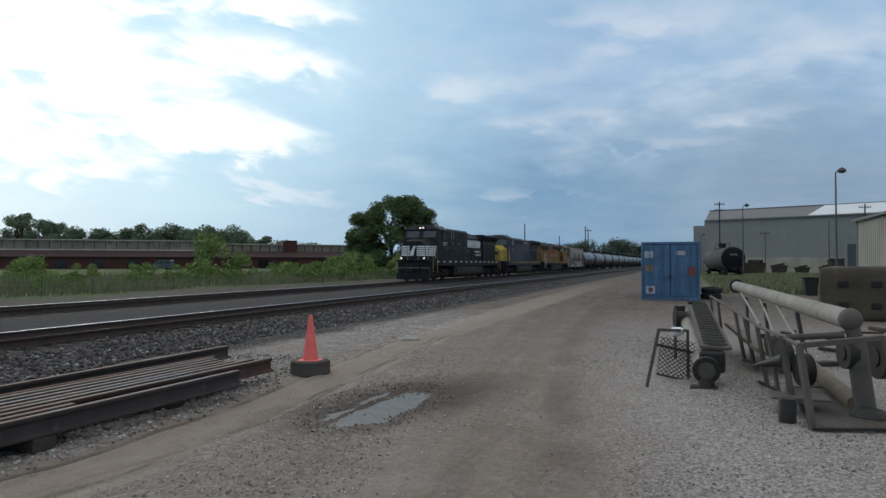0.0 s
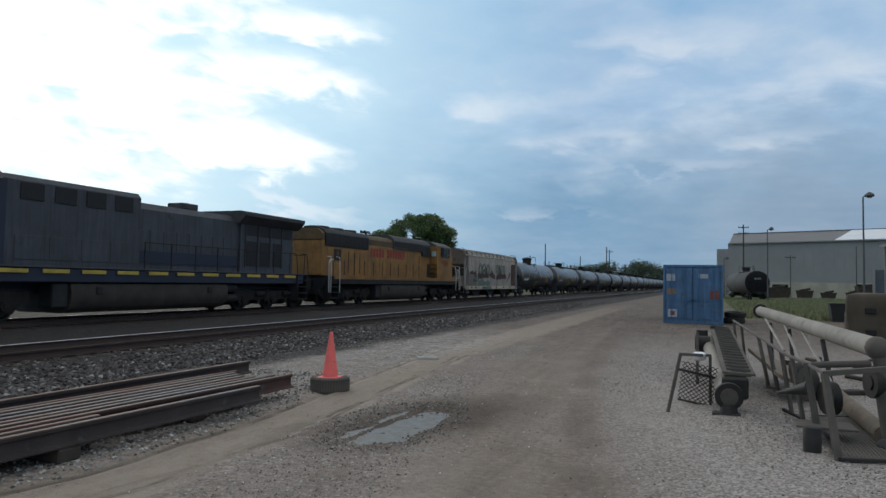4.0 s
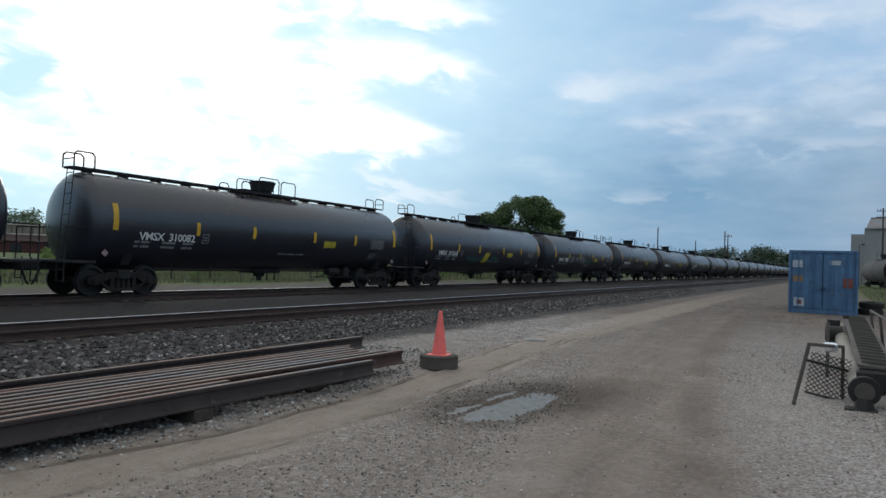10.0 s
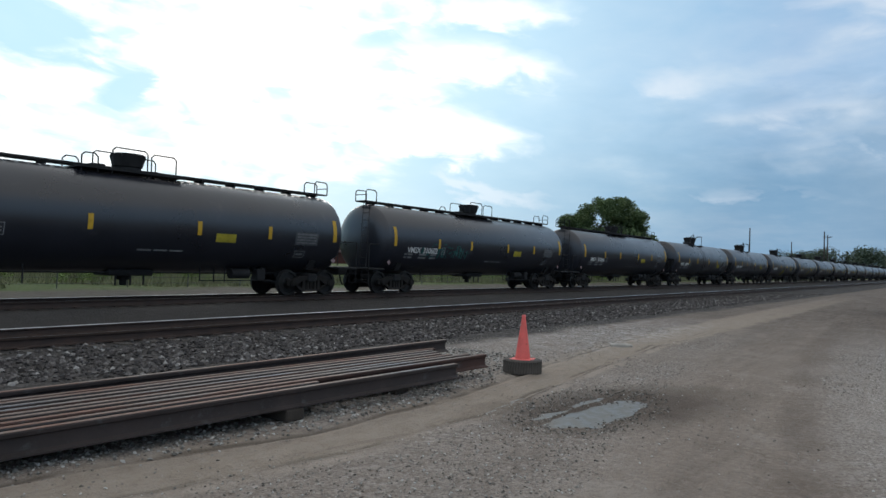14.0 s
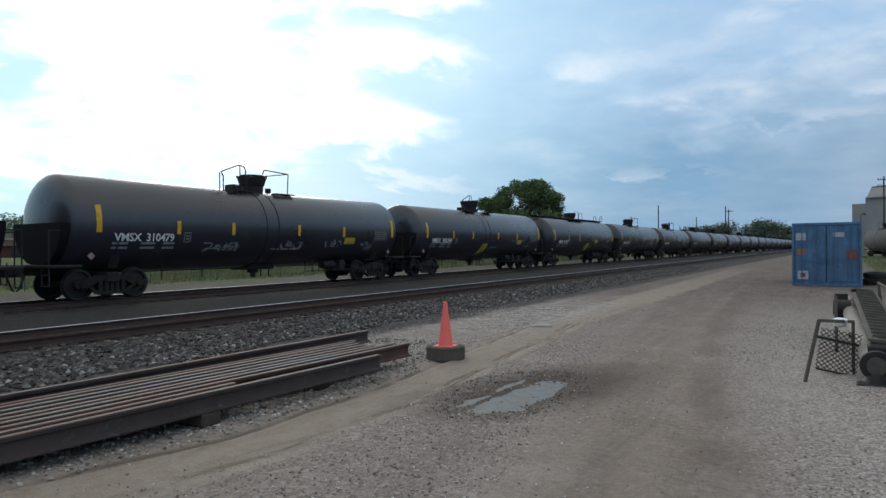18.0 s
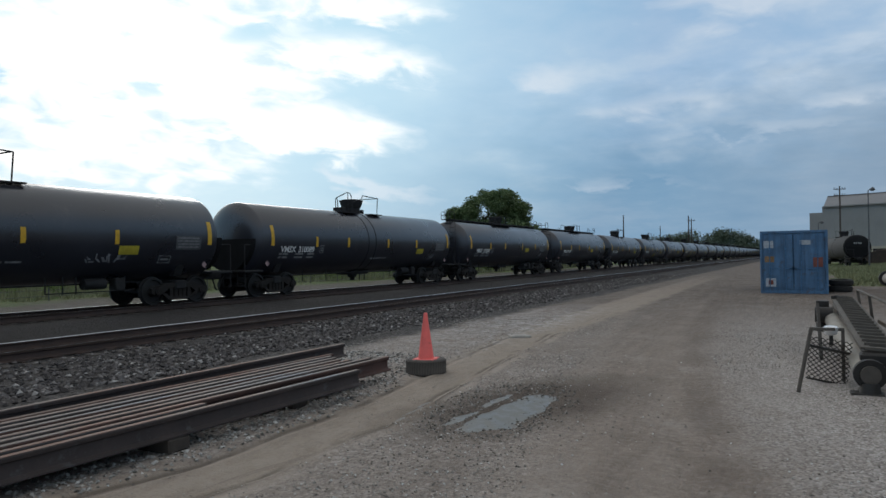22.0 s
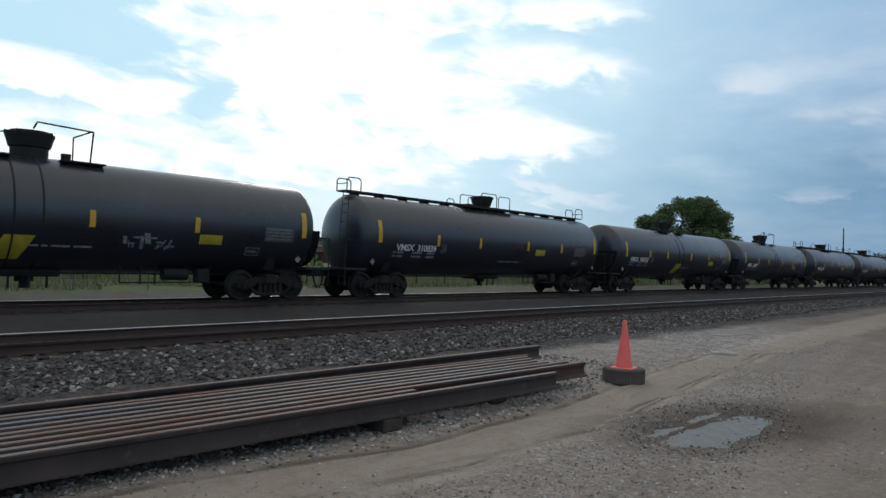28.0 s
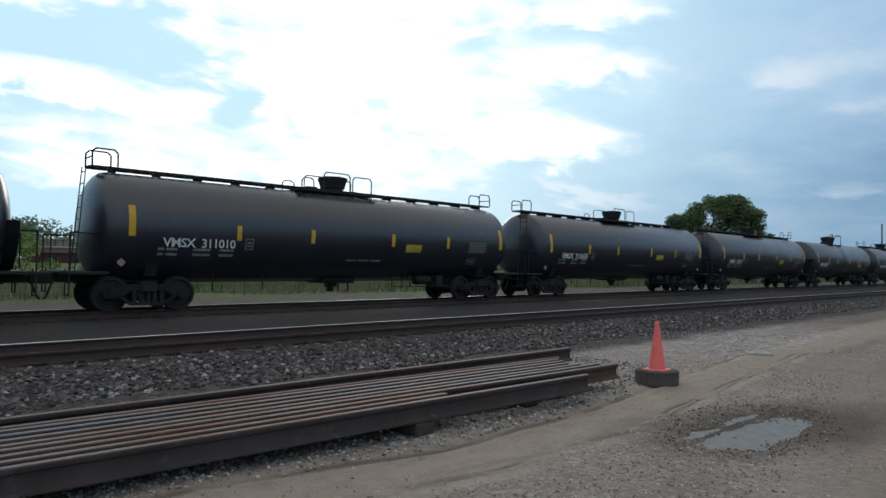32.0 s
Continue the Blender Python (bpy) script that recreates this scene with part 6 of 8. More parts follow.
    yard = mixc(nt, 1.0, yard, (1.0, 0.965, 0.985), "MULTIPLY")
    # dark trackside ballast
    bal = ramp(nt, stones.outputs["Color"], [(0.0, (0.015, 0.013, 0.012)), (0.5, (0.050, 0.044, 0.042)), (0.88, (0.110, 0.10, 0.095)), (1.0, (0.30, 0.285, 0.27))])
    bal = mixc(nt, maths(nt, "MULTIPLY", mid, 0.4), bal, (0.045, 0.037, 0.031))
    edge = maths(nt, "ADD", X, maths(nt, "MULTIPLY", maths(nt, "SUBTRACT", mid, 0.5), 1.1))
    f_bal = maths(nt, "SUBTRACT", 1.0, maths(nt, "DIVIDE", maths(nt, "ADD", edge, 8.1), 0.5, clamp=True), clamp=True)
    c = mixc(nt, f_bal, yard, bal)
    # fine grey cinders under, between and behind the tracks
    cin = mixc(nt, ramp(nt, fine, [(0.3, 0), (0.7, 1)]), (0.025, 0.0218, 0.0203), (0.056, 0.050, 0.047))
    cin = mixc(nt, ramp(nt, blotch, [(0.45, 0.0), (0.7, 0.6)]), cin, (0.070, 0.063, 0.059))
    f_cin = maths(nt, "DIVIDE", maths(nt, "SUBTRACT", -11.6, edge), 0.5, clamp=True)
    c = mixc(nt, f_cin, c, cin)
    lit = mixc(nt, ramp(nt, mid, [(0.3, 0), (0.7, 1)]), (0.066, 0.056, 0.043), (0.10, 0.088, 0.069))
    c = mixc(nt, maths(nt, "DIVIDE", maths(nt, "SUBTRACT", -23.0, edge), 1.2, clamp=True), c, lit)
    grass = mixc(nt, ramp(nt, mid, [(0.3, 0), (0.7, 1)]), (0.045, 0.075, 0.018), (0.085, 0.12, 0.03))
    grass = mixc(nt, ramp(nt, wide, [(0.45, 0), (0.7, 0.6)]), grass, (0.13, 0.12, 0.055))
    ragged = maths(nt, "ADD", X, maths(nt, "MULTIPLY", maths(nt, "SUBTRACT", wide, 0.5), 9.0))
    f_gr = maths(nt, "DIVIDE", maths(nt, "SUBTRACT", -28.0, ragged), 2.0, clamp=True)
    # grass plot behind the container
    f_r = maths(nt, "MULTIPLY", maths(nt, "DIVIDE", maths(nt, "SUBTRACT", ragged, 0.8), 1.2, clamp=True), maths(nt, "DIVIDE", maths(nt, "SUBTRACT", Y, 37.0), 2.5, clamp=True))
    c = mixc(nt, maths(nt, "MAXIMUM", f_gr, f_r), c, grass)
    nt.links.new(c, b.inputs["Base Color"])
    # the far bed is packed smooth and greasy between its rails
    slick = maths(nt, "SUBTRACT", 1.0, maths(nt, "MULTIPLY", maths(nt, "ABSOLUTE", maths(nt, "ADD", X, 20.1)), 1.0), clamp=True)
    nt.links.new(maths(nt, "SUBTRACT", 0.92, maths(nt, "MULTIPLY", slick, 0.62)), b.inputs["Roughness"])
    b.inputs["Specular IOR Level"].default_value = 0.25
    hgt = maths(nt, "ADD", maths(nt, "MULTIPLY", fine, 0.5), maths(nt, "MULTIPLY", pebbles.outputs["Distance"], -0.5))
    hgt = maths(nt, "ADD", hgt, maths(nt, "MULTIPLY", clods, 0.5))
    hgt = maths(nt, "ADD", hgt, maths(nt, "MULTIPLY", maths(nt, "MULTIPLY", stones.outputs["Distance"], f_bal), -2.0))
    bp = add(nt, "ShaderNodeBump", Strength=0.8, Distance=0.03)
    nt.links.new(hgt, bp.inputs["Height"])
    nt.links.new(bp.outputs[0], b.inputs["Normal"])
    return m


def smooth_step(a, b, x):
    t = min(1.0, max(0.0, (x - a) / (b - a)))
    return t * t * (3 - 2 * t)


def ground_z(x, y):
    """Height of the ground: yard, ballast beds under both tracks, shallow ruts and the puddle's hollow."""
    z = 0.0
    z -= 0.10 * smooth_step(-8.6, -10.2, x)
    z += 0.12 * smooth_step(-15.6, -17.8, x)
    z -= 0.06 * smooth_step(-22.2, -24.5, x)
    if -9 < x < 6 and y < 40:
        z += 0.022 * (noise.noise(Vector((x * 0.7, y * 0.7, 3))) + 0.5 * noise.noise(Vector((x * 2.1, y * 2.1, 7))))
        c, brown = lane_x(BEIGE_LANE, y), lane_x(BROWN_LANE, y)
        for o, dep in ((-0.36, 0.03), (0.30, 0.035), (-0.12, 0.010)):
            z -= dep * math.exp(-((x - c - o) / 0.08) ** 2) * smooth_step(16, 9, y)
            z += 0.6 * dep * math.exp(-((x - c - o - 0.15) / 0.07) ** 2) * smooth_step(16, 9, y)
        for o in (-0.55, -0.2, 0.3, 0.62):
            z -= 0.016 * math.exp(-((x - brown - o) / 0.10) ** 2) * smooth_step(22, 12, y)
        u, v = x + 3.34, y - 6.97
        d = (abs(u / 0.47) ** 3 + abs(v / 1.08) ** 3) ** (1 / 3)
        k = math.exp(-d * d * 0.5)
        z -= 0.062 * math.exp(-d ** 4) - 0.022 * noise.noise(Vector((x * 3.1, y * 1.6, 1))) * k - 0.026 * noise.noise(Vector((x * 8, y * 5, 4))) * k
        z += 0.056 * math.exp(-((u + 0.17 - 0.02 * v) / 0.045) ** 2) * k * (0.85 + 0.6 * noise.noise(Vector((0, y * 2.2, 8))))
        z += 0.014 * smooth_step(-0.20, -0.36, u) * k
    return z


def spread(lo, hi, step):
    return [lo + step * k for k in range(int(round((hi - lo) / step)) + 1)]


def build_ground():
    xs = [-2500, -1200, -600, -300, -150, -80, -50, -36] + spread(-30, -9.5, 0.7) + spread(-9.2, -5.26, 0.14) + spread(-5.2, -1.3, 0.065) + spread(-1.2, 4.6, 0.14) + [5, 6, 8, 12, 20, 40, 80, 160, 400, 1000, 2500]
    ys = [-2500, -800, -200, -60, -20, -8, -3] + spread(-1, 5, 0.15) + spread(5.1, 10, 0.09) + spread(10.1, 16, 0.14) + spread(16.5, 34, 0.6) + [36, 40, 46, 54, 64, 80, 110, 160, 240, 400, 700, 1300, 2600]
    nx = len(xs)
    vs = [(x, y, ground_z(x, y)) for y in ys for x in xs]
    fs = [(j * nx + i, j * nx + i + 1, (j + 1) * nx + i + 1, (j + 1) * nx + i) for j in range(len(ys) - 1) for i in range(nx - 1)]
    me = bpy.data.meshes.new("ground")
    me.from_pydata(vs, [], fs)
    me.materials.append(ground_material())
    me.polygons.foreach_set("use_smooth", [True] * len(me.polygons))
    tagged(new("ground", me), "gravel rail yard ground with dirt lanes, dark ballast and grass", "ground", kind="structure")


build_ground()


def puddle():
    """Milky rain water that fills the hollow: its level meets the uneven ground."""
    m = bpy.data.materials.new("muddy_water")
    m.use_nodes = True
    nt = m.node_tree
    b = nt.nodes["Principled BSDF"]
    co = add(nt, "ShaderNodeTexCoord")
    n = add(nt, "ShaderNodeTexNoise", Scale=7.0, Detail=6.0, Roughness=0.65)
    nt.links.new(co.outputs["Object"], n.inputs["Vector"])
    nt.links.new(mixc(nt, ramp(nt, n.outputs[0], [(0.35, 0), (0.65, 1)]), (0.105, 0.094, 0.083), (0.20, 0.185, 0.165)), b.inputs["Base Color"])
    nt.links.new(ramp(nt, n.outputs[0], [(0.42, 0.28), (0.62, 0.6)]), b.inputs["Roughness"])
    b.inputs["Specular IOR Level"].default_value = 0.16
    s = Shape()
    k = 48
    vs = [(0, 0, 0)] + [(1.15 * math.cos(2 * math.pi * i / k), 1.75 * math.sin(2 * math.pi * i / k), 0) for i in range(k)]
    s.put(vs, [(0, 1 + i, 1 + (i + 1) % k) for i in range(k)])
    ob = new("puddle", s.mesh("puddle", m))
    ob.matrix_basis = pose(-3.35, 6.95, -0.036)
    tagged(ob, "shallow milky grey puddle in the gravel yard", "puddle", kind="structure")


puddle()


def loose_stones(name, n, seed, region, size, colours, label):
    """Crushed stones lying on the ground, one mass."""
    m = bpy.data.materials.new(name)
    m.use_nodes = True
    nt = m.node_tree
    b = nt.nodes["Principled BSDF"]
    g = add(nt, "ShaderNodeNewGeometry")
    nt.links.new(ramp(nt, g.outputs["Random Per Island"], colours), b.inputs["Base Color"])
    b.inputs["Roughness"].default_value = 0.9
    rng = random.Random(seed)
    vs, fs = [], []
    base = [(1, 0, 0), (0, 1, 0), (-1, 0, 0), (0, -1, 0), (0, 0, 1), (0, 0, -0.6)]
    tri = [(0, 1, 4), (1, 2, 4), (2, 3, 4), (3, 0, 4), (1, 0, 5), (2, 1, 5), (3, 2, 5), (0, 3, 5)]
    k = 0
    while k < n:
        x, y = region(rng)
        s = size * rng.uniform(0.45, 1.5)
        turn = Euler((rng.uniform(-.5, .5), rng.uniform(-.5, .5), rng.uniform(0, 6.3))).to_matrix()
        o = len(vs)
        z = ground_z(x, y)
        for p in base:
            q = turn @ Vector((p[0] * s * rng.uniform(0.7, 1.3), p[1] * s * rng.uniform(0.6, 1.1), p[2] * s * rng.uniform(0.5, 0.9)))
            vs.append((x + q.x, y + q.y, z + q.z + s * 0.2))
        fs += [tuple(i + o for i in t) for t in tri]
        k += 1
    me = bpy.data.meshes.new(name)
    me.from_pydata(vs, [], fs)
    me.materials.append(m)
    tagged(new(name, me), label, "stones", kind="stuff")


def ballast_spot(rng):
    while True:
        x = rng.uniform(-12.6, -8.0)
        y = -2 + 62 * rng.random() ** 1.7
        if x < -8.6 + 0.5 * noise.noise(Vector((y * 0.5, 0, 0))) and not (x < -11.7 and rng.random() < 0.6):
            return x, y


def puddle_spot(rng):
    a, q = rng.uniform(0, 2 * math.pi), rng.random() ** 0.6
    return -3.34 + (0.16 + 0.58 * q) * math.cos(a), 6.97 + (0.4 + 1.0 * q) * math.sin(a)


def yard_spot(rng):
    while True:
        y = 1.5 + 16 * rng.random() ** 1.4
        x = rng.uniform(-8.4, 3.6)
        d = noise.noise(Vector((x * 0.5, y * 0.35, 9)))
        if (abs(x - lane_x(BROWN_LANE, y)) < 0.95 or abs(x - lane_x(BEIGE_LANE, y)) < 0.45) and rng.random() < 0.85:
            continue
        if d > -0.25 + 0.5 * rng.random():
            return x, y


loose_stones("ballast_stones", 17000, 31, ballast_spot, 0.042, [(0.0, (0.018, 0.015, 0.014)), (0.38, (0.050, 0.042, 0.040)), (0.72, (0.105, 0.092, 0.088)), (0.93, (0.185, 0.168, 0.157)), (1.0, (0.36, 0.34, 0.32))],
             "dark crushed ballast stones beside the near track")
loose_stones("yard_pebbles", 24000, 32, yard_spot, 0.0105, [(0.0, (0.09, 0.078, 0.065)), (0.35, (0.20, 0.177, 0.153)), (0.8, (0.33, 0.303, 0.268)), (1.0, (0.58, 0.56, 0.53))], "loose pale pebbles on the yard")

loose_stones("puddle_stones", 620, 33, puddle_spot, 0.015, [(0.0, (0.06, 0.052, 0.043)), (0.6, (0.14, 0.125, 0.108)), (1.0, (0.22, 0.2, 0.18))], "wet dark stones in and round the puddle")



def stack_gravel_spot(rng):
    while True:
        y = -1.5 + 11.5 * rng.random()
        x = rng.uniform(-7.6, -4.0)
        edge = lane_x(BEIGE_LANE, y) - 0.42 + 0.12 * noise.noise(Vector((0, y * 1.3, 2)))
        if x < edge - 0.25 * rng.random() ** 2:
            return x, y


loose_stones("gravel_beside_rails", 9000, 34, stack_gravel_spot, 0.019, [(0.0, (0.06, 0.054, 0.048)), (0.3, (0.17, 0.158, 0.142)), (0.75, (0.33, 0.315, 0.29)), (1.0, (0.55, 0.53, 0.50))], "pale crushed gravel beside and under the stacked rails")

# ---- tracks ----
rail_rust = material("rusty_rail_steel", (0.045, 0.026, 0.020), 0.75, var=0.4, scale=3, fine=30, bump=0.2)
rail_shine = material("polished_rail_head", (0.52, 0.52, 0.54), 0.34, metal=1.0, var=0.15, scale=2, fine=30, bump=0.02)
rail_dull = material("dull_worn_rail_head", (0.040, 0.030, 0.025), 0.88, spec=0.12, metal=0.0, var=0.4, scale=2, fine=30, bump=0.1)
tie_wood = material("weathered_tie_wood", (0.055, 0.043, 0.034), 0.9, var=0.4, scale=4, fine=30, bump=0.5, rnd=0.6)
RAIL_POLY = [(-0.07, 0.0), (0.07, 0.0), (0.07, 0.012), (0.02, 0.03), (0.009, 0.05), (0.009, 0.125), (0.033, 0.138), (0.036, 0.163), (-0.036, 0.163), (-0.033, 0.138),
             (-0.009, 0.125), (-0.009, 0.05), (-0.02, 0.03), (-0.07, 0.012)]


def railway(cx, top, label):
    t = thing("railway_track", pose(cx, 0, top - 0.178), label, "railway track", "yard tracks", "structure")
    rail = Shape().prism(RAIL_POLY, -700, 1000, "Y").mesh("rail", rail_rust, 30)
    head = Shape().prism([(-0.036, 0.163), (0.036, 0.163), (0.034, 0.1705), (0.026, 0.1748), (0.013, 0.1772), (0, 0.178), (-0.013, 0.1772), (-0.026, 0.1748), (-0.034, 0.1705)], -700, 1000, "Y")
    band = Shape().prism([(0.014, 0.172), (0.025, 0.166), (0.0368, 0.167), (0.0365, 0.170), (0.030, 0.1752), (0.020, 0.1782), (0.014, 0.1787)], -700, 1000, "Y").mesh("running_band", rail_shine, 60)
    for x in (-GAUGE / 2, GAUGE / 2):
        r = part("rail", rail, None, t, m=pose(x, 0, 0))
        part("rail_head", head.mesh("rail_head", rail_dull, 60), None, r, "dull rail head")
        part("running_band", band, None, r, "polished gauge corner", m=None if x < 0 else pose(0, 300, 0, 0, 0, 180))
    tie = Shape().box(-1.3, 1.3, -0.115, 0.115, -0.17, -0.004, 0.012).mesh("tie", tie_wood, 30)
    plate = Shape().box(-0.17, 0.17, -0.09, 0.09, -0.004, 0.014).mesh("tie_plate", rail_rust, 30)
    rng = random.Random(int(-cx * 10))
    for k in range(110):
        y = -4 + 0.53 * k
        ti = part("tie", tie, None, t, m=pose(rng.uniform(-0.05, 0.05), y + rng.uniform(-.02, .02), rng.uniform(-0.012, 0.0), 0, 0, rng.uniform(-1, 1)))
        if k < 60:
            for x in (-GAUGE / 2, GAUGE / 2):
                part("tie_plate", plate, None, ti, m=pose(x, 0, 0))
    return t


railway(TRACK_1, RAIL_1, "empty railway track with rusty rails and polished heads")
railway(TRACK_2, RAIL_2, "railway track that carries the passing train")

# ---- stacked rails beside the lane ----
def worn_head_material():
    """Rust brown steel that turns tan, red or blue grey in long streaks."""
    m = bpy.data.materials.new("worn_used_rail_head")
    m.use_nodes = True
    nt = m.node_tree
    b = nt.nodes["Principled BSDF"]
    g = add(nt, "ShaderNodeNewGeometry")
    stretch = add(nt, "ShaderNodeMapping")
    stretch.inputs["Scale"].default_value = (1.9, 0.42, 0.3)
    nt.links.new(g.outputs["Position"], stretch.inputs["Vector"])
    streak = add(nt, "ShaderNodeTexNoise", Scale=1.0, Detail=4.0, Roughness=0.6)
    nt.links.new(stretch.outputs[0], streak.inputs["Vector"])
    grit = add(nt, "ShaderNodeTexNoise", Scale=30.0, Detail=4.0)
    nt.links.new(g.outputs["Position"], grit.inputs["Vector"])
    tone = ramp(nt, streak.outputs[0], [(0.33, (0.15, 0.165, 0.19)), (0.41, (0.15, 0.13, 0.12)), (0.48, (0.185, 0.145, 0.125)), (0.54, (0.175, 0.115, 0.09)), (0.60, (0.165, 0.075, 0.05)), (0.72, (0.15, 0.10, 0.08))])
    nt.links.new(mixc(nt, ramp(nt, grit.outputs[0], [(0.42, 0.0), (0.68, 0.55)]), tone, (0.07, 0.05, 0.042)), b.inputs["Base Color"])
    b.inputs["Roughness"].default_value = 0.7
    b.inputs["Specular IOR Level"].default_value = 0.3
    return m


def rail_stack():
    """Ten used rails side by side on timber blocks; each is a thing that could be lifted away."""
    lay = 0.12
    rng = random.Random(3)
    data = [(-5.17, 6.82), (-5.315, 4.68), (-5.46, 7.85), (-5.61, 7.66), (-5.76, 7.45), (-5.91, 7.4), (-6.06, 7.5), (-6.21, 7.6), (-6.36, 7.8), (-6.51, 8.25)]
    mats = [material("rusted_rail_" + n, c, 0.8, var=0.4, scale=2.5, fine=28, bump=0.3, stain=0.12, stain_colour=(0.07, 0.068, 0.07)) for n, c in
            (("brown", (0.040, 0.029, 0.027)), ("red", (0.062, 0.030, 0.023)), ("grey", (0.043, 0.036, 0.036)))]
    poly = [(x * 1.02, z * 1.05) for x, z in RAIL_POLY[:8] + [(0.030, 0.172), (-0.030, 0.172)] + RAIL_POLY[8:]]
    worn = worn_head_material()
    for k, (x, end) in enumerate(data):
        x += (end - 7.4) * 0.0384
        length = rng.uniform(11.6, 12.0)
        ob = thing("used_rail", pose(x, end, lay + rng.uniform(0, 0.008) + (0.08 if k == 9 else 0.0), 0.38 if k == 9 else 0, 0, -2.2 + rng.uniform(-0.12, 0.12)), "rusty used steel rail laid in a row on timber blocks", "rail", "stacked rails")
        part("rail_body", Shape().prism(poly, -length, 0, "Y"), mats[(k * 2) % 3], ob)
        part("running_surface", Shape().box(-0.029, 0.029, -length, -0.002, 0.181, 0.1835), worn, ob, "worn head of the rail")
    wood = material("dark_timber_block", (0.05, 0.04, 0.032), 0.9, var=0.4, scale=5, fine=30, bump=0.5)
    for y, half in ((6.0, 0.45), (4.2, 0.69), (0.5, 0.72), (-2.6, 0.72)):
        ob = solo("timber_block", Shape().box(-half, half, -0.12, 0.12, 0, 0.125, 0.015), wood, "dark timber block under the stacked rails", "timber", "blocks under the rails", m=pose(-5.84 + (y - 6.0) * 0.0384, y, -0.006, 0, 0, 3))


rail_stack()
solo("rail_chock", Shape().box(-0.09, 0.09, -0.05, 0.05, 0, 0.062, 0.01), MATS["dark_timber_block"], "small timber chock that lifts the back rail", "timber", "blocks under the rails", m=pose(-6.58, 6.3, 0.119))

# ---- traffic cone ----
def traffic_cone():
    orange = material("faded_orange_plastic", (0.86, 0.15, 0.125), 0.55, var=0.12, scale=6, fine=40, bump=0.05, stain=0.08, stain_colour=(0.25, 0.05, 0.035))
    rubber = material("dusty_tyre_rubber", (0.085, 0.073, 0.062), 0.92, var=0.5, scale=6, fine=40, bump=0.4)
    c = thing("traffic_cone", pose(-5.23, 8.55, -0.014, 0, 0, 10), "orange traffic cone set in an old black tyre", "traffic cone")
    part("cone_body", Shape().lathe([(0.19, 0.125), (0.22, 0.115), (0.82, 0.030), (0.86, 0.028), (0.87, 0.016)], "Z", 28), orange, c, smooth=50)
    part("cone_flange", Shape().box(-0.165, 0.165, -0.165, 0.165, 0.185, 0.218, 0.02), orange, c)
    t = Shape()
    t.lathe([(0.0, 0.16), (0.0, 0.265), (0.015, 0.28), (0.11, 0.288), (0.195, 0.278), (0.212, 0.262), (0.212, 0.17), (0.18, 0.15), (0.05, 0.15), (0.0, 0.16)], "Z", 36, caps=False)
    ty = part("tyre", t, rubber, c, "dusty old tyre")
    tread = Shape().box(0.270, 0.289, -0.012, 0.012, 0.012, 0.195, 0.003).mesh("tread_rib", rubber, 30)
    for k in range(46):
        part("tread_rib", tread, None, ty, m=pose(0, 0, 0, 0, 0, k * 360 / 46))


traffic_cone()

# ---- blue container ----
blue_steel = material("faded_blue_container_paint", (0.075, 0.165, 0.285), 0.65, var=0.35, scale=1.5, fine=20, bump=0.1, stain=0.2, stain_colour=(0.085, 0.075, 0.075), streak=0.75, streak_colour=(0.04, 0.075, 0.13))


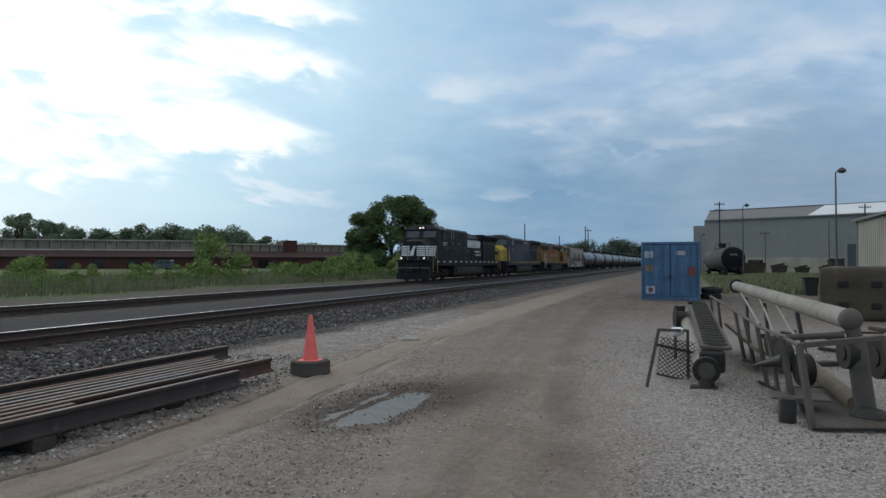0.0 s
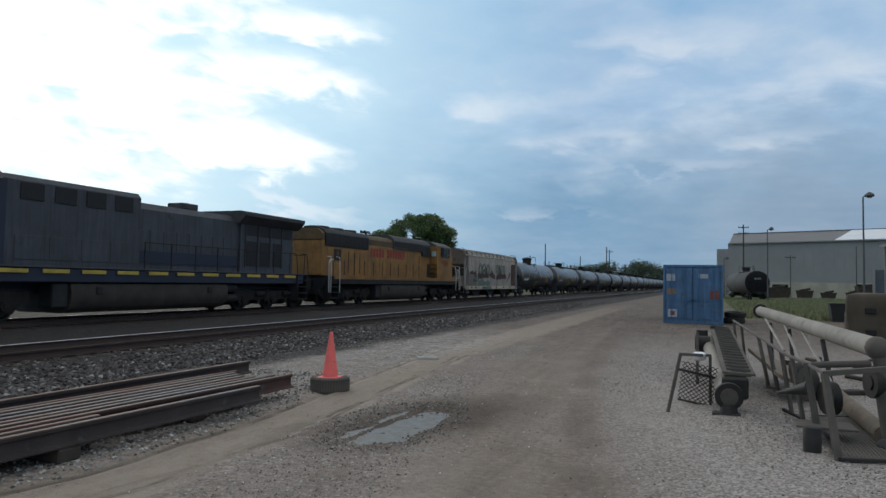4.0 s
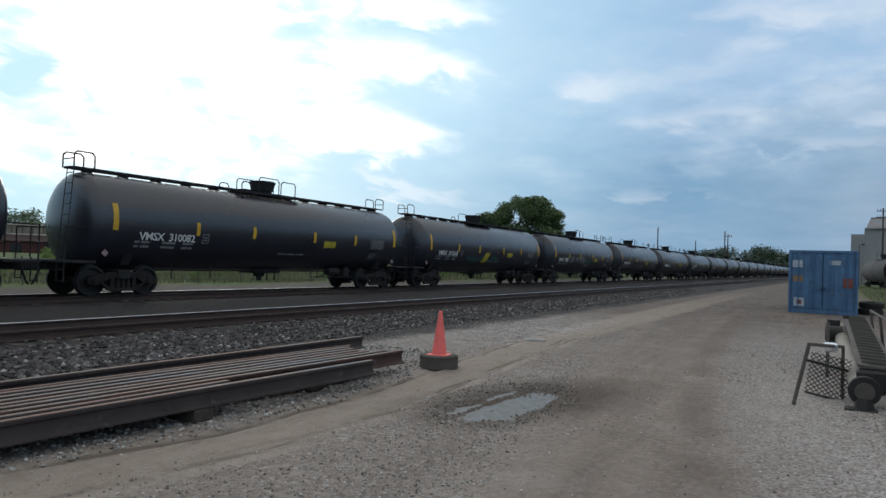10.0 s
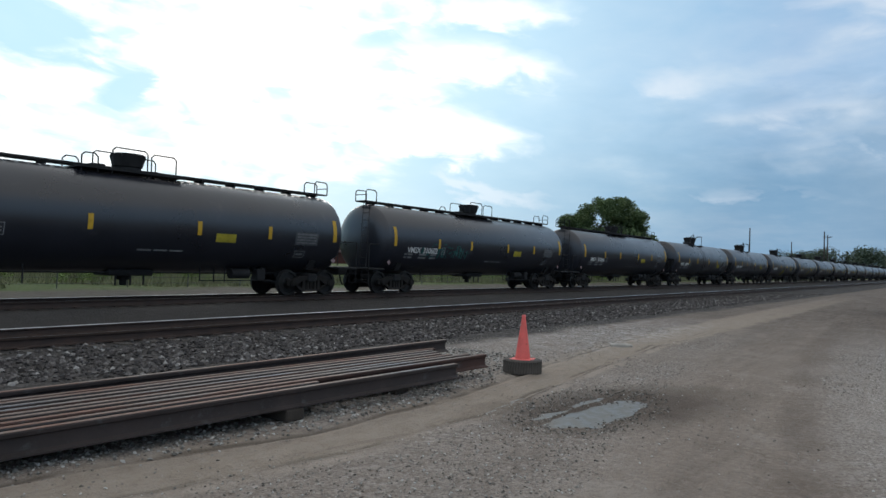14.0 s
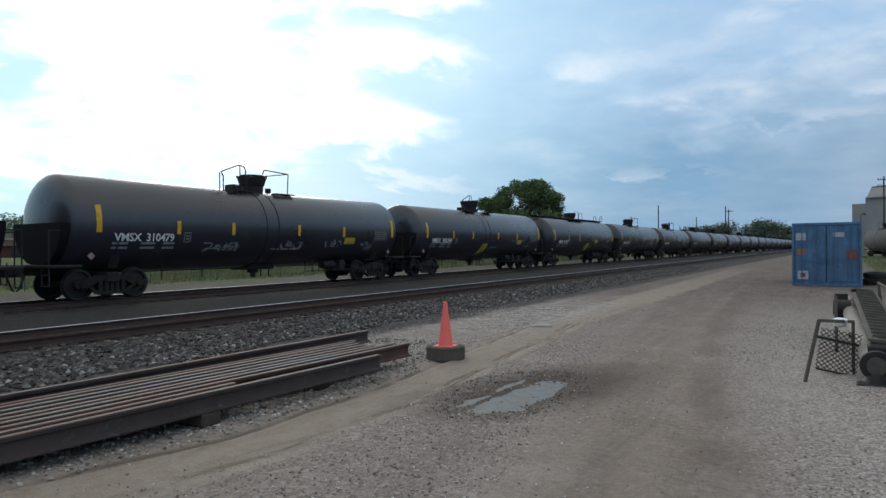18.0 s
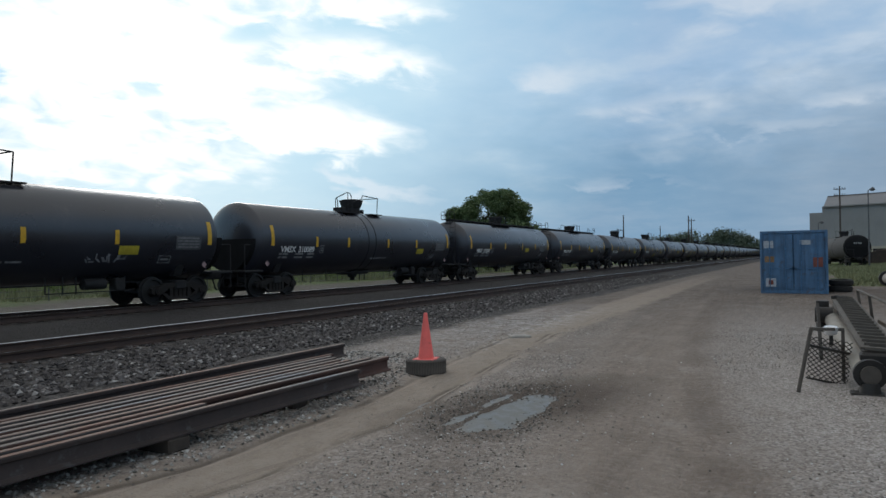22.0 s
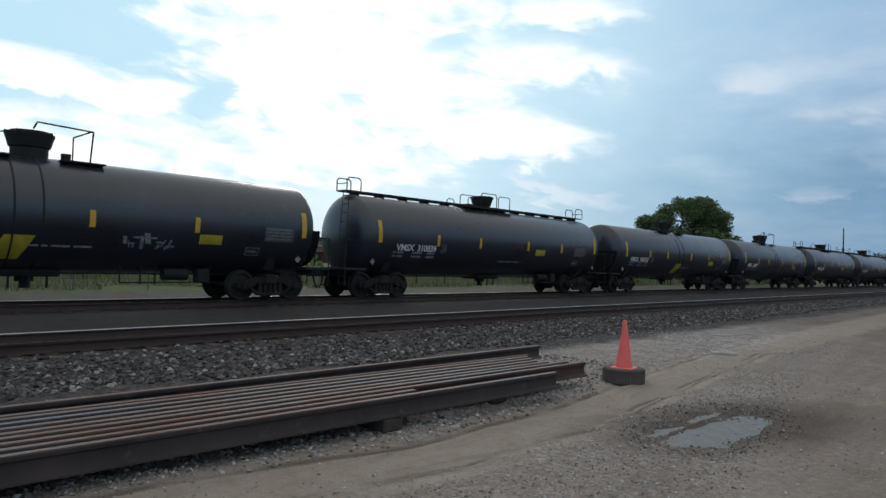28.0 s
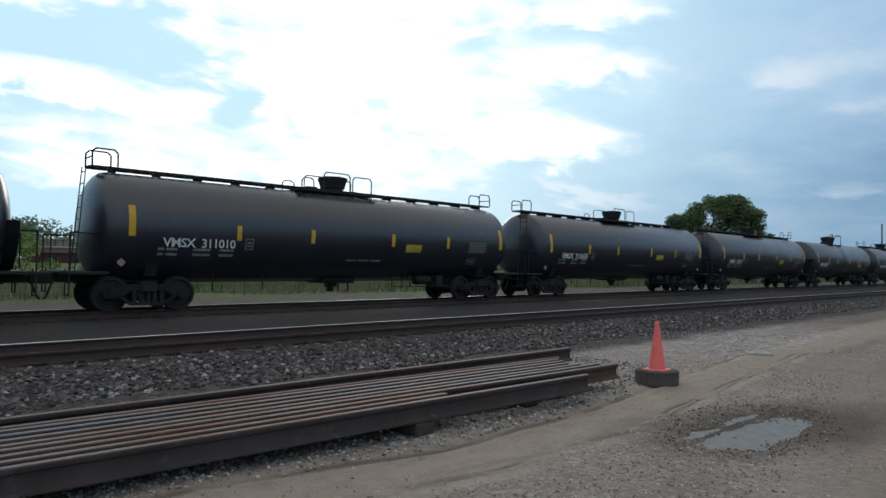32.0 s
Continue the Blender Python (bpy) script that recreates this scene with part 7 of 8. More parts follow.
def container():
    w, h, L = 2.44, 2.56, 6.06
    c = thing("shipping_container", pose(-0.70, 30.7, 0.0), "blue steel shipping container with closed end doors on gravel", "container")
    s = Shape()
    for x in (-w / 2, w / 2 - 0.09):
        s.box(x, x + 0.09, 0, 0.11, 0, h, 0.01).box(x, x + 0.09, L - 0.11, L, 0, h, 0.01)
        s.box(x, x + 0.07, 0.11, L - 0.11, h - 0.09, h, 0.01).box(x, x + 0.07, 0.11, L - 0.11, 0, 0.16, 0.01)
    for y in (0, L - 0.1):
        s.box(-w / 2 + 0.09, w / 2 - 0.09, y, y + 0.1, h - 0.11, h, 0.01).box(-w / 2 + 0.09, w / 2 - 0.09, y, y + 0.1, 0, 0.15, 0.01)
    part("frame", s, blue_steel, c)
    for x in (-w / 2 + 0.03, w / 2 - 0.05):
        q = Shape()
        n = 26
        ys = []
        for k in range(n):
            y = 0.11 + (L - 0.22) * k / n
            d = (L - 0.22) / n
            o = 0.036 if k % 2 else 0.0
            q.box(x + o, x + o + 0.012, y, y + d, 0.16, h - 0.09)
        part("side_wall", q, blue_steel, c)
    part("roof", Shape().box(-w / 2 + 0.07, w / 2 - 0.07, 0.1, L - 0.1, h - 0.04, h - 0.02), blue_steel, c)
    part("back_wall", Shape().box(-w / 2 + 0.09, w / 2 - 0.09, L - 0.06, L - 0.04, 0.15, h - 0.11), blue_steel, c)
    part("floor", Shape().box(-w / 2 + 0.07, w / 2 - 0.07, 0.1, L - 0.1, 0.12, 0.16), blue_steel, c)
    rod_m = material("dull_blue_rod", (0.07, 0.17, 0.30), 0.5, metal=0.3, var=0.3, scale=8, fine=40)
    white = material("worn_white_label", (0.40, 0.43, 0.46), 0.7, var=0.3, scale=10, fine=60, bump=0)
    orange = material("faded_orange_label", (0.27, 0.16, 0.08), 0.7, var=0.4, scale=10, fine=60, bump=0)
    red = material("rust_red_mark", (0.22, 0.07, 0.05), 0.8, var=0.4, scale=10, fine=60, bump=0)
    for side in (-1, 1):
        x0, x1 = sorted((side * 0.015, side * 1.12))
        d = Shape().box(x0, x1, 0.03, 0.075, 0.16, h - 0.12, 0.008)
        for k in range(3):
            a = x0 + 0.06 + k * 0.335
            d.box(a, a + 0.31, 0.014, 0.03, 0.24, h - 0.20, 0.006)
        door = part("door", d, blue_steel, c)
        for x in (side * 0.28, side * 0.86):
            part("lock_rod", Shape().cyl((x, -0.012, 0.1), (x, -0.012, h - 0.08), 0.018, 8).box(x - 0.04, x + 0.04, -0.03, 0.02, 0.62, 0.70).box(x - 0.04, x + 0.04, -0.03, 0.02, 1.8, 1.88), rod_m, door)
            part("handle", Shape().box(min(x, x - side * 0.4), max(x, x - side * 0.4), -0.045, -0.03, 1.0, 1.035), rod_m, door)
        for z in (0.35, 1.0, 1.65, 2.25):
            part("hinge", Shape().cyl((side * 1.125, 0.0, z), (side * 1.125, 0.0, z + 0.16), 0.022, 8), rod_m, door)
    for x0, x1, z0, z1, mt, lb in ((-1.08, -0.72, 1.86, 2.16, white, "white label"), (0.24, 0.62, 1.98, 2.16, white, "white label"), (-1.05, -0.70, 1.28, 1.52, orange, "orange label"),
                                   (0.70, 1.04, 1.08, 1.46, red, "rust red mark"), (-1.02, -0.64, 0.28, 0.62, white, "square white sticker"), (-0.92, -0.74, 0.36, 0.54, red, "rust red mark")):
        part("label", Shape().box(x0, x1, 0.0 if mt is not red else -0.004, 0.012, z0, z1), mt, c, lb)


container()

# ---- poles and lamps ----
pole_wood = material("weathered_pole_wood", (0.075, 0.06, 0.05), 0.9, var=0.3, scale=3, fine=30, bump=0.3)
pole_steel = material("dark_galvanised_pole", (0.11, 0.11, 0.115), 0.55, metal=0.6, var=0.3, scale=3, fine=30)


def utility_pole(x, y, h, arms=1, r=0.15):
    p = thing("utility_pole", pose(x, y, 0, 0, 0, 12), "wooden utility pole with crossarm against the sky", "utility pole", "poles")
    part("pole", Shape().cyl((0, 0, -0.2), (0, 0, h), r, 10, r * 0.65), pole_wood, p)
    for k in range(arms):
        z = h - 0.5 - 0.9 * k
        a = part("crossarm", Shape().box(-0.8, 0.8, -0.05, 0.05, z, z + 0.10), pole_wood, p)
        for q in (-0.7, -0.35, 0.35, 0.7):
            part("insulator", Shape().cyl((q, 0, z + 0.12), (q, 0, z + 0.3), 0.05, 8), pole_steel, a)


for q in ((4.9, 115, 11.5, 2), (-31.9, 136.3, 9.9, 0), (-32.0, 177, 9.0, 0), (-21.1, 148.5, 9.9, 0), (-21.2, 153.5, 9.5, 1), (-80.8, 149.5, 10.0, 0), (12.1, 121, 7.0, 1, 0.07), (20.8, 118, 8.2, 0, 0.08), (23.4, 107.5, 9.9, 1)):
    utility_pole(*q)


def street_lamp(x, y, h, turn, big):
    p = thing("street_lamp", pose(x, y, 0, 0, 0, turn), "tall steel yard lamp with a drooping head", "street lamp", "yard lamps")
    part("pole", Shape().cyl((0, 0, -0.1), (0, 0, h - 0.25), 0.085, 10, 0.055), pole_steel, p)
    part("arm", Shape().pipe([(0, 0, h - 0.3), (0.12, 0, h - 0.12), (0.3, 0, h - 0.05)], 0.04, 8), pole_steel, p)
    part("lamp_head", Shape().lathe([(-0.12, 0.30 * big), (-0.02, 0.33 * big), (0.10, 0.28 * big), (0.2, 0.12 * big), (0.24, 0.05)], "Z", 16, (0.45, 0, h - 0.1)), pole_steel, p)
    part("lens", Shape().lathe([(-0.2, 0.16 * big), (-0.12, 0.27 * big)], "Z", 16, (0.45, 0, h - 0.1)), glass("lamp_lens", (0.2, 0.2, 0.2)), p)


street_lamp(10.9, 59.0, 8.95, 10, 1.0)
street_lamp(6.5, 89.8, 8.9, 10, 0.8)
street_lamp(2.0, 112.0, 6.2, 10, 0.8)

# ---- steel hall and sheds ----
hall_grey = material("grey_corrugated_cladding", (0.275, 0.268, 0.258), 0.7, var=0.12, scale=0.25, fine=3, bump=0.05)
hall_roof = material("darker_grey_sheet_roof", (0.155, 0.15, 0.15), 0.7, var=0.15, scale=0.3, fine=3, bump=0.05)
cream_wall = material("cream_concrete_base", (0.42, 0.37, 0.29), 0.85, var=0.2, scale=0.5, fine=5, bump=0.1)
skylight = material("white_translucent_sheet", (0.70, 0.72, 0.74), 0.6, var=0.08, scale=0.5, fine=4, bump=0)


def steel_hall():
    b = thing("steel_hall", pose(3.0, 130, 0, 0, 0, -22), "long grey steel industrial hall with a white roof light strip", "industrial hall")
    part("wall", Shape().prism([(0, 0), (100, 0), (100, 44), (-13.6, 44)], 2.6, 9.45, "Z"), hall_grey, b)
    rib = Shape().box(0, 0.2, -0.06, 0.0, 2.6, 9.45).mesh("wall_rib", hall_grey, 30)
    for k in range(44):
        part("wall_rib", rib, None, b, m=pose(0.3 + k * 1.5, 0.04, 0))
    part("base_wall", Shape().box(0.1, 100, -0.1, 43.9, -0.2, 2.6), cream_wall, b, "cream base wall")
    vs = [(x - 0.31 * y, y, z) if x < 50 else (x, y, z) for x in (0.2, 100.0) for y, z in ((-0.3, 9.4), (12, 12.0), (32, 12.0), (44.3, 9.4))]
    part("roof", Shape().put(vs, [(0, 1, 5, 4), (1, 2, 6, 5), (2, 3, 7, 6), (3, 2, 1, 0), (4, 5, 6, 7), (0, 4, 7, 3)]), hall_roof, b)
    part("roof_edge", Shape().box(0.2, 100, -0.42, -0.28, 9.3, 9.5), hall_grey, b)
    part("ridge_cap", Shape().box(-3.4, 100, 11.7, 12.2, 11.98, 12.12), hall_roof, b)
    part("roof_light", Shape().prism([(0.2, 9.52), (11.4, 11.9), (11.4, 11.96), (0.2, 9.58)], 17.0, 28.0, "X"), skylight, b, "white translucent roof strip")
    part("annex", Shape().prism([(-3.6, 4), (-1.3, 4), (-12.5, 40), (-14.8, 40)], -0.2, 8.7, "Z"), hall_grey, b)
    # doorways are flat near-black sheets; the unlit inside is only their colour
    for x0, x1, z1 in ((7.5, 10.0, 2.2), (20.0, 22.5, 2.4), (31, 34, 2.4)):
        part("doorway", Shape().box(x0, x1, -0.16, -0.1, -0.1, z1), glass("hall_opening_shade", (0.02, 0.02, 0.02)), b)
    part("vent_box", Shape().box(26.0, 26.8, -0.5, 0, 6.4, 7.2, 0.05), hall_roof, b)


steel_hall()


def yard_shed():
    tan = material("tan_metal_siding", (0.40, 0.37, 0.31), 0.7, var=0.12, scale=0.6, fine=5, bump=0.05)
    b = thing("yard_shed", pose(9.2, 28.0, 0, 0, 0, 0), "tan metal yard shed beside the grass", "shed")
    part("wall", Shape().box(0, 9, 0, 16, -0.1, 4.0), tan, b)
    rib = Shape().box(-0.03, 0, 0, 0.06, 0, 3.98).mesh("siding_rib", tan, 30)
    for k in range(40):
        part("siding_rib", rib, None, b, m=pose(0, 0.15 + k * 0.4, 0))
    part("corner_trim", Shape().box(-0.06, 0.10, 15.9, 16.08, 0, 4.1), hall_roof, b)
    part("roof", Shape().prism([(-0.25, 4.0), (4.5, 5.0), (9.3, 4.0), (9.3, 4.12), (4.5, 5.12), (-0.25, 4.14)], -0.25, 16.25, "Y"), hall_roof, b)
    grey = material("grey_utility_cabinet", (0.075, 0.085, 0.10), 0.6, var=0.2, scale=2, fine=12)
    c = thing("utility_cabinet", pose(14.3, 70, 0), "grey steel utility cabinet", "cabinet")
    part("body", Shape().box(-0.62, 0.62, -0.6, 0.6, 0, 3.4, 0.03), grey, c)
    part("door", Shape().box(-0.5, 0.5, -0.64, -0.6, 0.3, 3.1, 0.01), grey, c)


yard_shed()


def rough_block(w, d, h, seed, r=0.16):
    """A cast block with rounded, worn edges and an uneven skin."""
    s = Shape()
    for face in range(6):
        n = 12
        vs = []
        for j in range(n + 1):
            for i in range(n + 1):
                a, c = i / n, j / n
                p = [(a, c, 0), (a, c, 1), (a, 0, c), (a, 1, c), (0, a, c), (1, a, c)][face]
                q = Vector((p[0] * w, p[1] * d, p[2] * h))
                core = Vector((min(max(q.x, r), w - r), min(max(q.y, r), d - r), min(max(q.z, r), h - r)))
                q = core + (q - core).normalized() * r if (q - core).length > 0 else q
                o = (q - Vector((w / 2, d / 2, h / 2))).normalized()
                q += o * 0.05 * noise.noise(q * 1.7 + Vector((seed, 0, 0))) + o * 0.025 * noise.noise(q * 5 + Vector((0, seed, 0)))
                vs.append((q.x, q.y, max(0.0, q.z)))
        s.put(vs, [(j * (n + 1) + i, j * (n + 1) + i + 1, (j + 1) * (n + 1) + i + 1, (j + 1) * (n + 1) + i) for j in range(n) for i in range(n)])
    return s.weld()


def concrete_block(x, y, w, d, h, turn, label):
    con = material("weathered_brown_concrete", (0.085, 0.066, 0.046), 0.9, var=0.4, scale=1.6, fine=18, bump=0.5, stain=0.2, stain_colour=(0.07, 0.06, 0.05))
    dark = material("painted_pocket_shade", (0.02, 0.018, 0.016), 0.9, var=0.3, scale=3, fine=20)
    b = thing("concrete_block", pose(x, y, 0, 0, 0, turn), label, "concrete block")
    part("block", rough_block(w, d, h, x), con, b)
    # pockets are not hollow: dark boxes stand in for the shade inside
    for x0 in (0.45, 1.25, 2.05):
        for z0 in (0.35, 0.95):
            if x0 + 0.25 < w:
                part("lifting_pocket", Shape().box(x0, x0 + 0.26, -0.05, 0.05, z0, z0 + 0.17, 0.02), dark, b)
    return b


concrete_block(3.55, 21.6, 2.6, 1.2, 1.52, -8, "big brown weathered concrete block with square pockets")
concrete_block(6.1, 22.6, 2.2, 1.0, 1.35, 6, "brown weathered concrete block beside another")
bin_m = material("black_steel_bin", (0.018, 0.018, 0.018), 0.7, var=0.3, scale=3, fine=20)
bn = thing("steel_bin", pose(6.05, 38, 0), "black steel bin on the grass", "bin")
part("body", Shape().prism([(-0.45, 0), (0.45, 0), (0.55, 0.85), (-0.55, 0.85)], -0.4, 0.4, "Y"), bin_m, bn)
part("rim", Shape().box(-0.6, 0.6, -0.45, 0.45, 0.85, 0.92, 0.01), bin_m, bn)

def parked_van(x, y, turn):
    van_grey = material("silver_grey_van_paint", (0.075, 0.08, 0.088), 0.4, var=0.15, scale=2, fine=20, spec=0.5)
    v = thing("parked_van", pose(x, y, 0, 0, 0, turn), "silver grey van parked in the weeds by the works", "van")
    side = [(-2.4, 0.45), (2.4, 0.45), (2.45, 1.0), (2.3, 1.35), (1.5, 1.5), (0.85, 2.25), (0.5, 2.35), (-2.2, 2.35), (-2.4, 2.2)]
    part("body", Shape().prism(side, -0.95, 0.95, "Y"), van_grey, v)
    for y0 in (-0.965, 0.945):
        for x0, x1 in ((-2.1, -1.0), (-0.85, 0.2), (0.35, 0.9)):
            part("side_window", Shape().box(x0, x1, y0, y0 + 0.02, 1.5, 2.1), cab_glass, v)
        for x0 in (-1.5, 1.55):
            part("wheel", Shape().cyl((x0, y0, 0.36), (x0, y0 + 0.02, 0.36), 0.36, 16), old_rubber, v)
    part("windscreen", Shape().prism([(1.48, 1.55), (0.9, 2.2), (0.93, 2.22), (1.52, 1.57)], -0.8, 0.8, "Y"), cab_glass, v)


# ---- parked tank car ----
parked = tank_car(False, False, "", ())
tagged(parked, "parked black tank wagon seen end on", "tank car", "parked wagons")
parked.matrix_basis = pose(4.6, 100.5, 0.0, 0, 0, 7.0)
matte = material("matte_sooty_black", (0.012, 0.012, 0.013), 0.85, var=0.4, scale=1.5, fine=14, bump=0.1, spec=0.2)
dusty = material("dusty_grey_tank_paint", (0.045, 0.044, 0.043), 0.8, var=0.3, scale=1.2, fine=12, bump=0.1)
for piece in parked.children:
    if piece.name.startswith("tank."):
        piece.data = piece.data.copy()
        piece.data.materials[0] = matte
        piece.data.materials.append(dusty)
        for q in piece.data.polygons:
            q.material_index = 1 if abs(q.center.y) < 7.6 else 0
for k, w in enumerate((0.14, 0.1, 0.14, 0.12)):
    part("faded_print", Shape().box(-0.42 + 0.22 * k, -0.42 + 0.22 * k + w, -8.17, -8.0, 2.62, 2.84), grey_mark, parked, "small pale print bar on the tank head")

# ---- low pipe fence behind the tracks ----
def pipe_fence():
    f = thing("pipe_fence", pose(-30, 0, 0), "low dark pipe fence behind the tracks", "fence")
    post = Shape().cyl((0, 0, -0.05), (0, 0, 0.80), 0.022, 6).mesh("post", pole_steel, 40)
    for k in range(40):
        part("post", post, None, f, m=pose(0, 3.0 * k, 0))
    for z in (0.18, 0.45, 0.72):
        part("rail", Shape().cyl((0, -1, z), (0, 118, z), 0.011, 6), pole_steel, f)


pipe_fence()

# ---- scrap along the hall's foot ----
scrap_m = material("rusty_brown_scrap_steel", (0.05, 0.036, 0.028), 0.85, var=0.4, scale=1.5, fine=14, bump=0.3)
rng = random.Random(77)
for k, (x, y, w, h) in enumerate(((9.5, 112, 3.2, 1.6), (13.5, 116, 2.4, 1.2), (17.0, 118, 2.2, 0.9), (21.5, 114, 3.0, 2.0), (19.3, 113, 1.6, 1.0), (7.3, 108, 1.8, 1.1), (24.5, 116, 2.6, 1.1))):
    s = thing("scrap_skip", pose(x, y, 0, 0, 0, rng.uniform(-12, 12)), "rusty brown scrap skip at the hall's foot", "skip", "scrap skips")
    part("body", Shape().prism([(-w / 2 + 0.25, 0), (w / 2 - 0.25, 0), (w / 2, h), (-w / 2, h)], -0.8, 0.8, "Y"), scrap_m, s)
    part("rim", Shape().box(-w / 2 - 0.06, w / 2 + 0.06, -0.86, 0.86, h, h + 0.1, 0.02), scrap_m, s)
    part("scrap_load", Shape().cyl((-w / 4, 0, h + 0.05), (w / 3, 0.2, h + 0.35), 0.16, 8).box(-w / 5, w / 8, -0.5, 0.1, h, h + 0.3, 0.03), scrap_m, s)


# ---- odds and ends round the container and the rack ----
old_rubber = material("old_black_rubber", (0.02, 0.019, 0.018), 0.85, var=0.4, scale=5, fine=30, bump=0.3)
TYRE = Shape().lathe([(-0.11, 0.26), (-0.13, 0.36), (-0.10, 0.44), (0.0, 0.46), (0.10, 0.44), (0.13, 0.36), (0.11, 0.26), (0.0, 0.24), (-0.11, 0.26)], "Z", 28, caps=False).mesh("casing", old_rubber, 40)
for x, y, z, rx in ((1.0, 32.6, 0.13, 0), (1.03, 32.65, 0.39, 3)):
    t = thing("old_tyre", pose(x, y, z, rx, 0, 20 * z), "old black tyre dumped beside the blue container", "tyre", "dumped tyres")
    part("casing", TYRE, None, t)
rng = random.Random(88)
for k in range(16):
    x, y = rng.uniform(1.4, 4.2), rng.uniform(10.5, 19)
    L, r = rng.uniform(0.3, 1.1), rng.uniform(0.02, 0.05)
    bar = Shape().cyl((0, 0, r), (L, 0, r + 0.02), r, 8)
    if k % 3 == 0:
        bar = Shape().box(0, L * 0.5, -0.08, 0.08, 0, 0.07, 0.01).box(0, 0.03, -0.08, 0.08, 0.05, 0.16)
    solo("scrap_piece", bar, scrap_m, "rusty scrap of steel lying on the gravel", "scrap", "scrap on the gravel", m=pose(x, y, ground_z(x, y) - 0.005, 0, 0, rng.uniform(0, 360)))

parked_van(-112, 119.5, 200)
pale_slab = material("pale_broken_concrete", (0.34, 0.315, 0.28), 0.9, var=0.25, scale=5, fine=30, bump=0.4)
solo("concrete_slab", rough_block(0.42, 0.30, 0.08, 3, 0.035), pale_slab, "pale broken concrete slab lying beside the dirt lane", "concrete slab", m=pose(-5.62, 12.7, -0.035, 0, 0, 40))

# ---- dismantled loading-rack gear beside the lane ----
dull_steel = material("dull_galvanised_steel", (0.105, 0.090, 0.075), 0.75, metal=0.1, var=0.3, scale=3, fine=30, bump=0.2, stain=0.12, stain_colour=(0.10, 0.075, 0.055))
dark_steel = material("dark_oily_steel", (0.034, 0.030, 0.027), 0.6, metal=0.3, var=0.4, scale=4, fine=30, bump=0.2)
tan_pipe = material("sun_bleached_tan_pipe", (0.21, 0.165, 0.12), 0.8, var=0.25, scale=3, fine=25, bump=0.15, stain=0.12)
pale_pipe = material("dusty_white_pipe", (0.30, 0.27, 0.232), 0.75, var=0.25, scale=3, fine=25, bump=0.1, stain=0.12, stain_colour=(0.16, 0.12, 0.09))
shiny_can = material("shiny_tin", (0.85, 0.85, 0.86), 0.3, metal=0.7, var=0.1, scale=5, fine=30)
bare_steel = material("bright_bare_brace", (0.33, 0.30, 0.27), 0.6, metal=0.3, var=0.25, scale=5, fine=30)


def beam(a, b, w=0.03, h=0.03):
    """A square bar from a to b."""
    a, b = Vector(a), Vector(b)
    q = (b - a).to_track_quat("Z", "X").to_matrix().to_4x4()
    return Shape().box(-w, w, -h, h, 0, (b - a).length, 0.004, m=Matrix.Translation(a) @ q)


def folding_stair():
    """A folded gangway: stair treads between side rails, lying on its torsion tube."""
    g = thing("folding_gangway", pose(0, 0, 0), "folded steel gangway stair lying on its round torsion tube", "gangway")
    a, b = Vector((0.22, 9.28, 0.24)), Vector((-0.06, 14.2, 0.60))
    part("torsion_tube", Shape().cyl(a, b, 0.135, 18, 0.125), pale_pipe, g, "dusty white torsion tube")
    d = (b - a).normalized()
    part("end_flange", Shape().cyl(a - d * 0.05, a + d * 0.02, 0.172, 24), dark_steel, g)
    part("hub_cap", Shape().cyl(a - d * 0.085, a - d * 0.045, 0.105, 20), dull_steel, g)
    part("foot", Shape().cyl((0.22, 9.26, 0.0), (0.22, 9.26, 0.14), 0.12, 14, 0.09).box(0.02, 0.36, 9.14, 9.36, -0.01, 0.03, 0.012), dark_steel, g)
    part("neck", Shape().box(0.14, 0.46, 9.42, 9.66, 0.18, 0.46, 0.03), dark_steel, g)
    nl, nr, fl, fr = Vector((0.20, 9.55, 0.50)), Vector((0.50, 9.55, 0.49)), Vector((0.05, 14.0, 0.85)), Vector((0.33, 14.0, 0.82))
    for p, q in ((nl, fl), (nr, fr)):
        part("side_rail", beam(p, q, 0.016, 0.05), dull_steel, g)
    part("end_bar", beam(nl, nr, 0.02, 0.035), dull_steel, g)
    part("end_bar", beam(fl, fr, 0.02, 0.035), dull_steel, g)
    part("web_plate", Shape().put([tuple(nl - Vector((0, 0, 0.05))), tuple(fl - Vector((0, 0, 0.05))), tuple(fl - Vector((0.02, 0, 0.2))), tuple(nl - Vector((0.02, 0, 0.2)))], [(0, 1, 2, 3)]), dull_steel, g)
    for k in range(19):
        t = (k + 0.5) / 19
        p, q = nl.lerp(fl, t), nr.lerp(fr, t)
        part("tread", beam(p, q, 0.05, 0.012), dull_steel, g)
    # counterweight mechanism at the far end
    m = part("spring_housing", Shape().cyl((-0.14, 13.3, 0.30), (-0.14, 13.3, 0.82), 0.10, 12).cyl((-0.26, 13.1, 0.6), (0.0, 13.1, 0.6), 0.13, 12), dark_steel, g)
    part("strut", beam((-0.22, 13.0, 0.78), (-0.20, 11.9, 0.02), 0.025, 0.025), dark_steel, g)
    part("strut", beam((0.02, 13.6, 0.86), (0.25, 13.9, 0.82), 0.03, 0.03), dark_steel, g)
    part("support_leg", beam((0.0, 13.9, 0.0), (0.0, 13.9, 0.5), 0.03, 0.03), dark_steel, g)


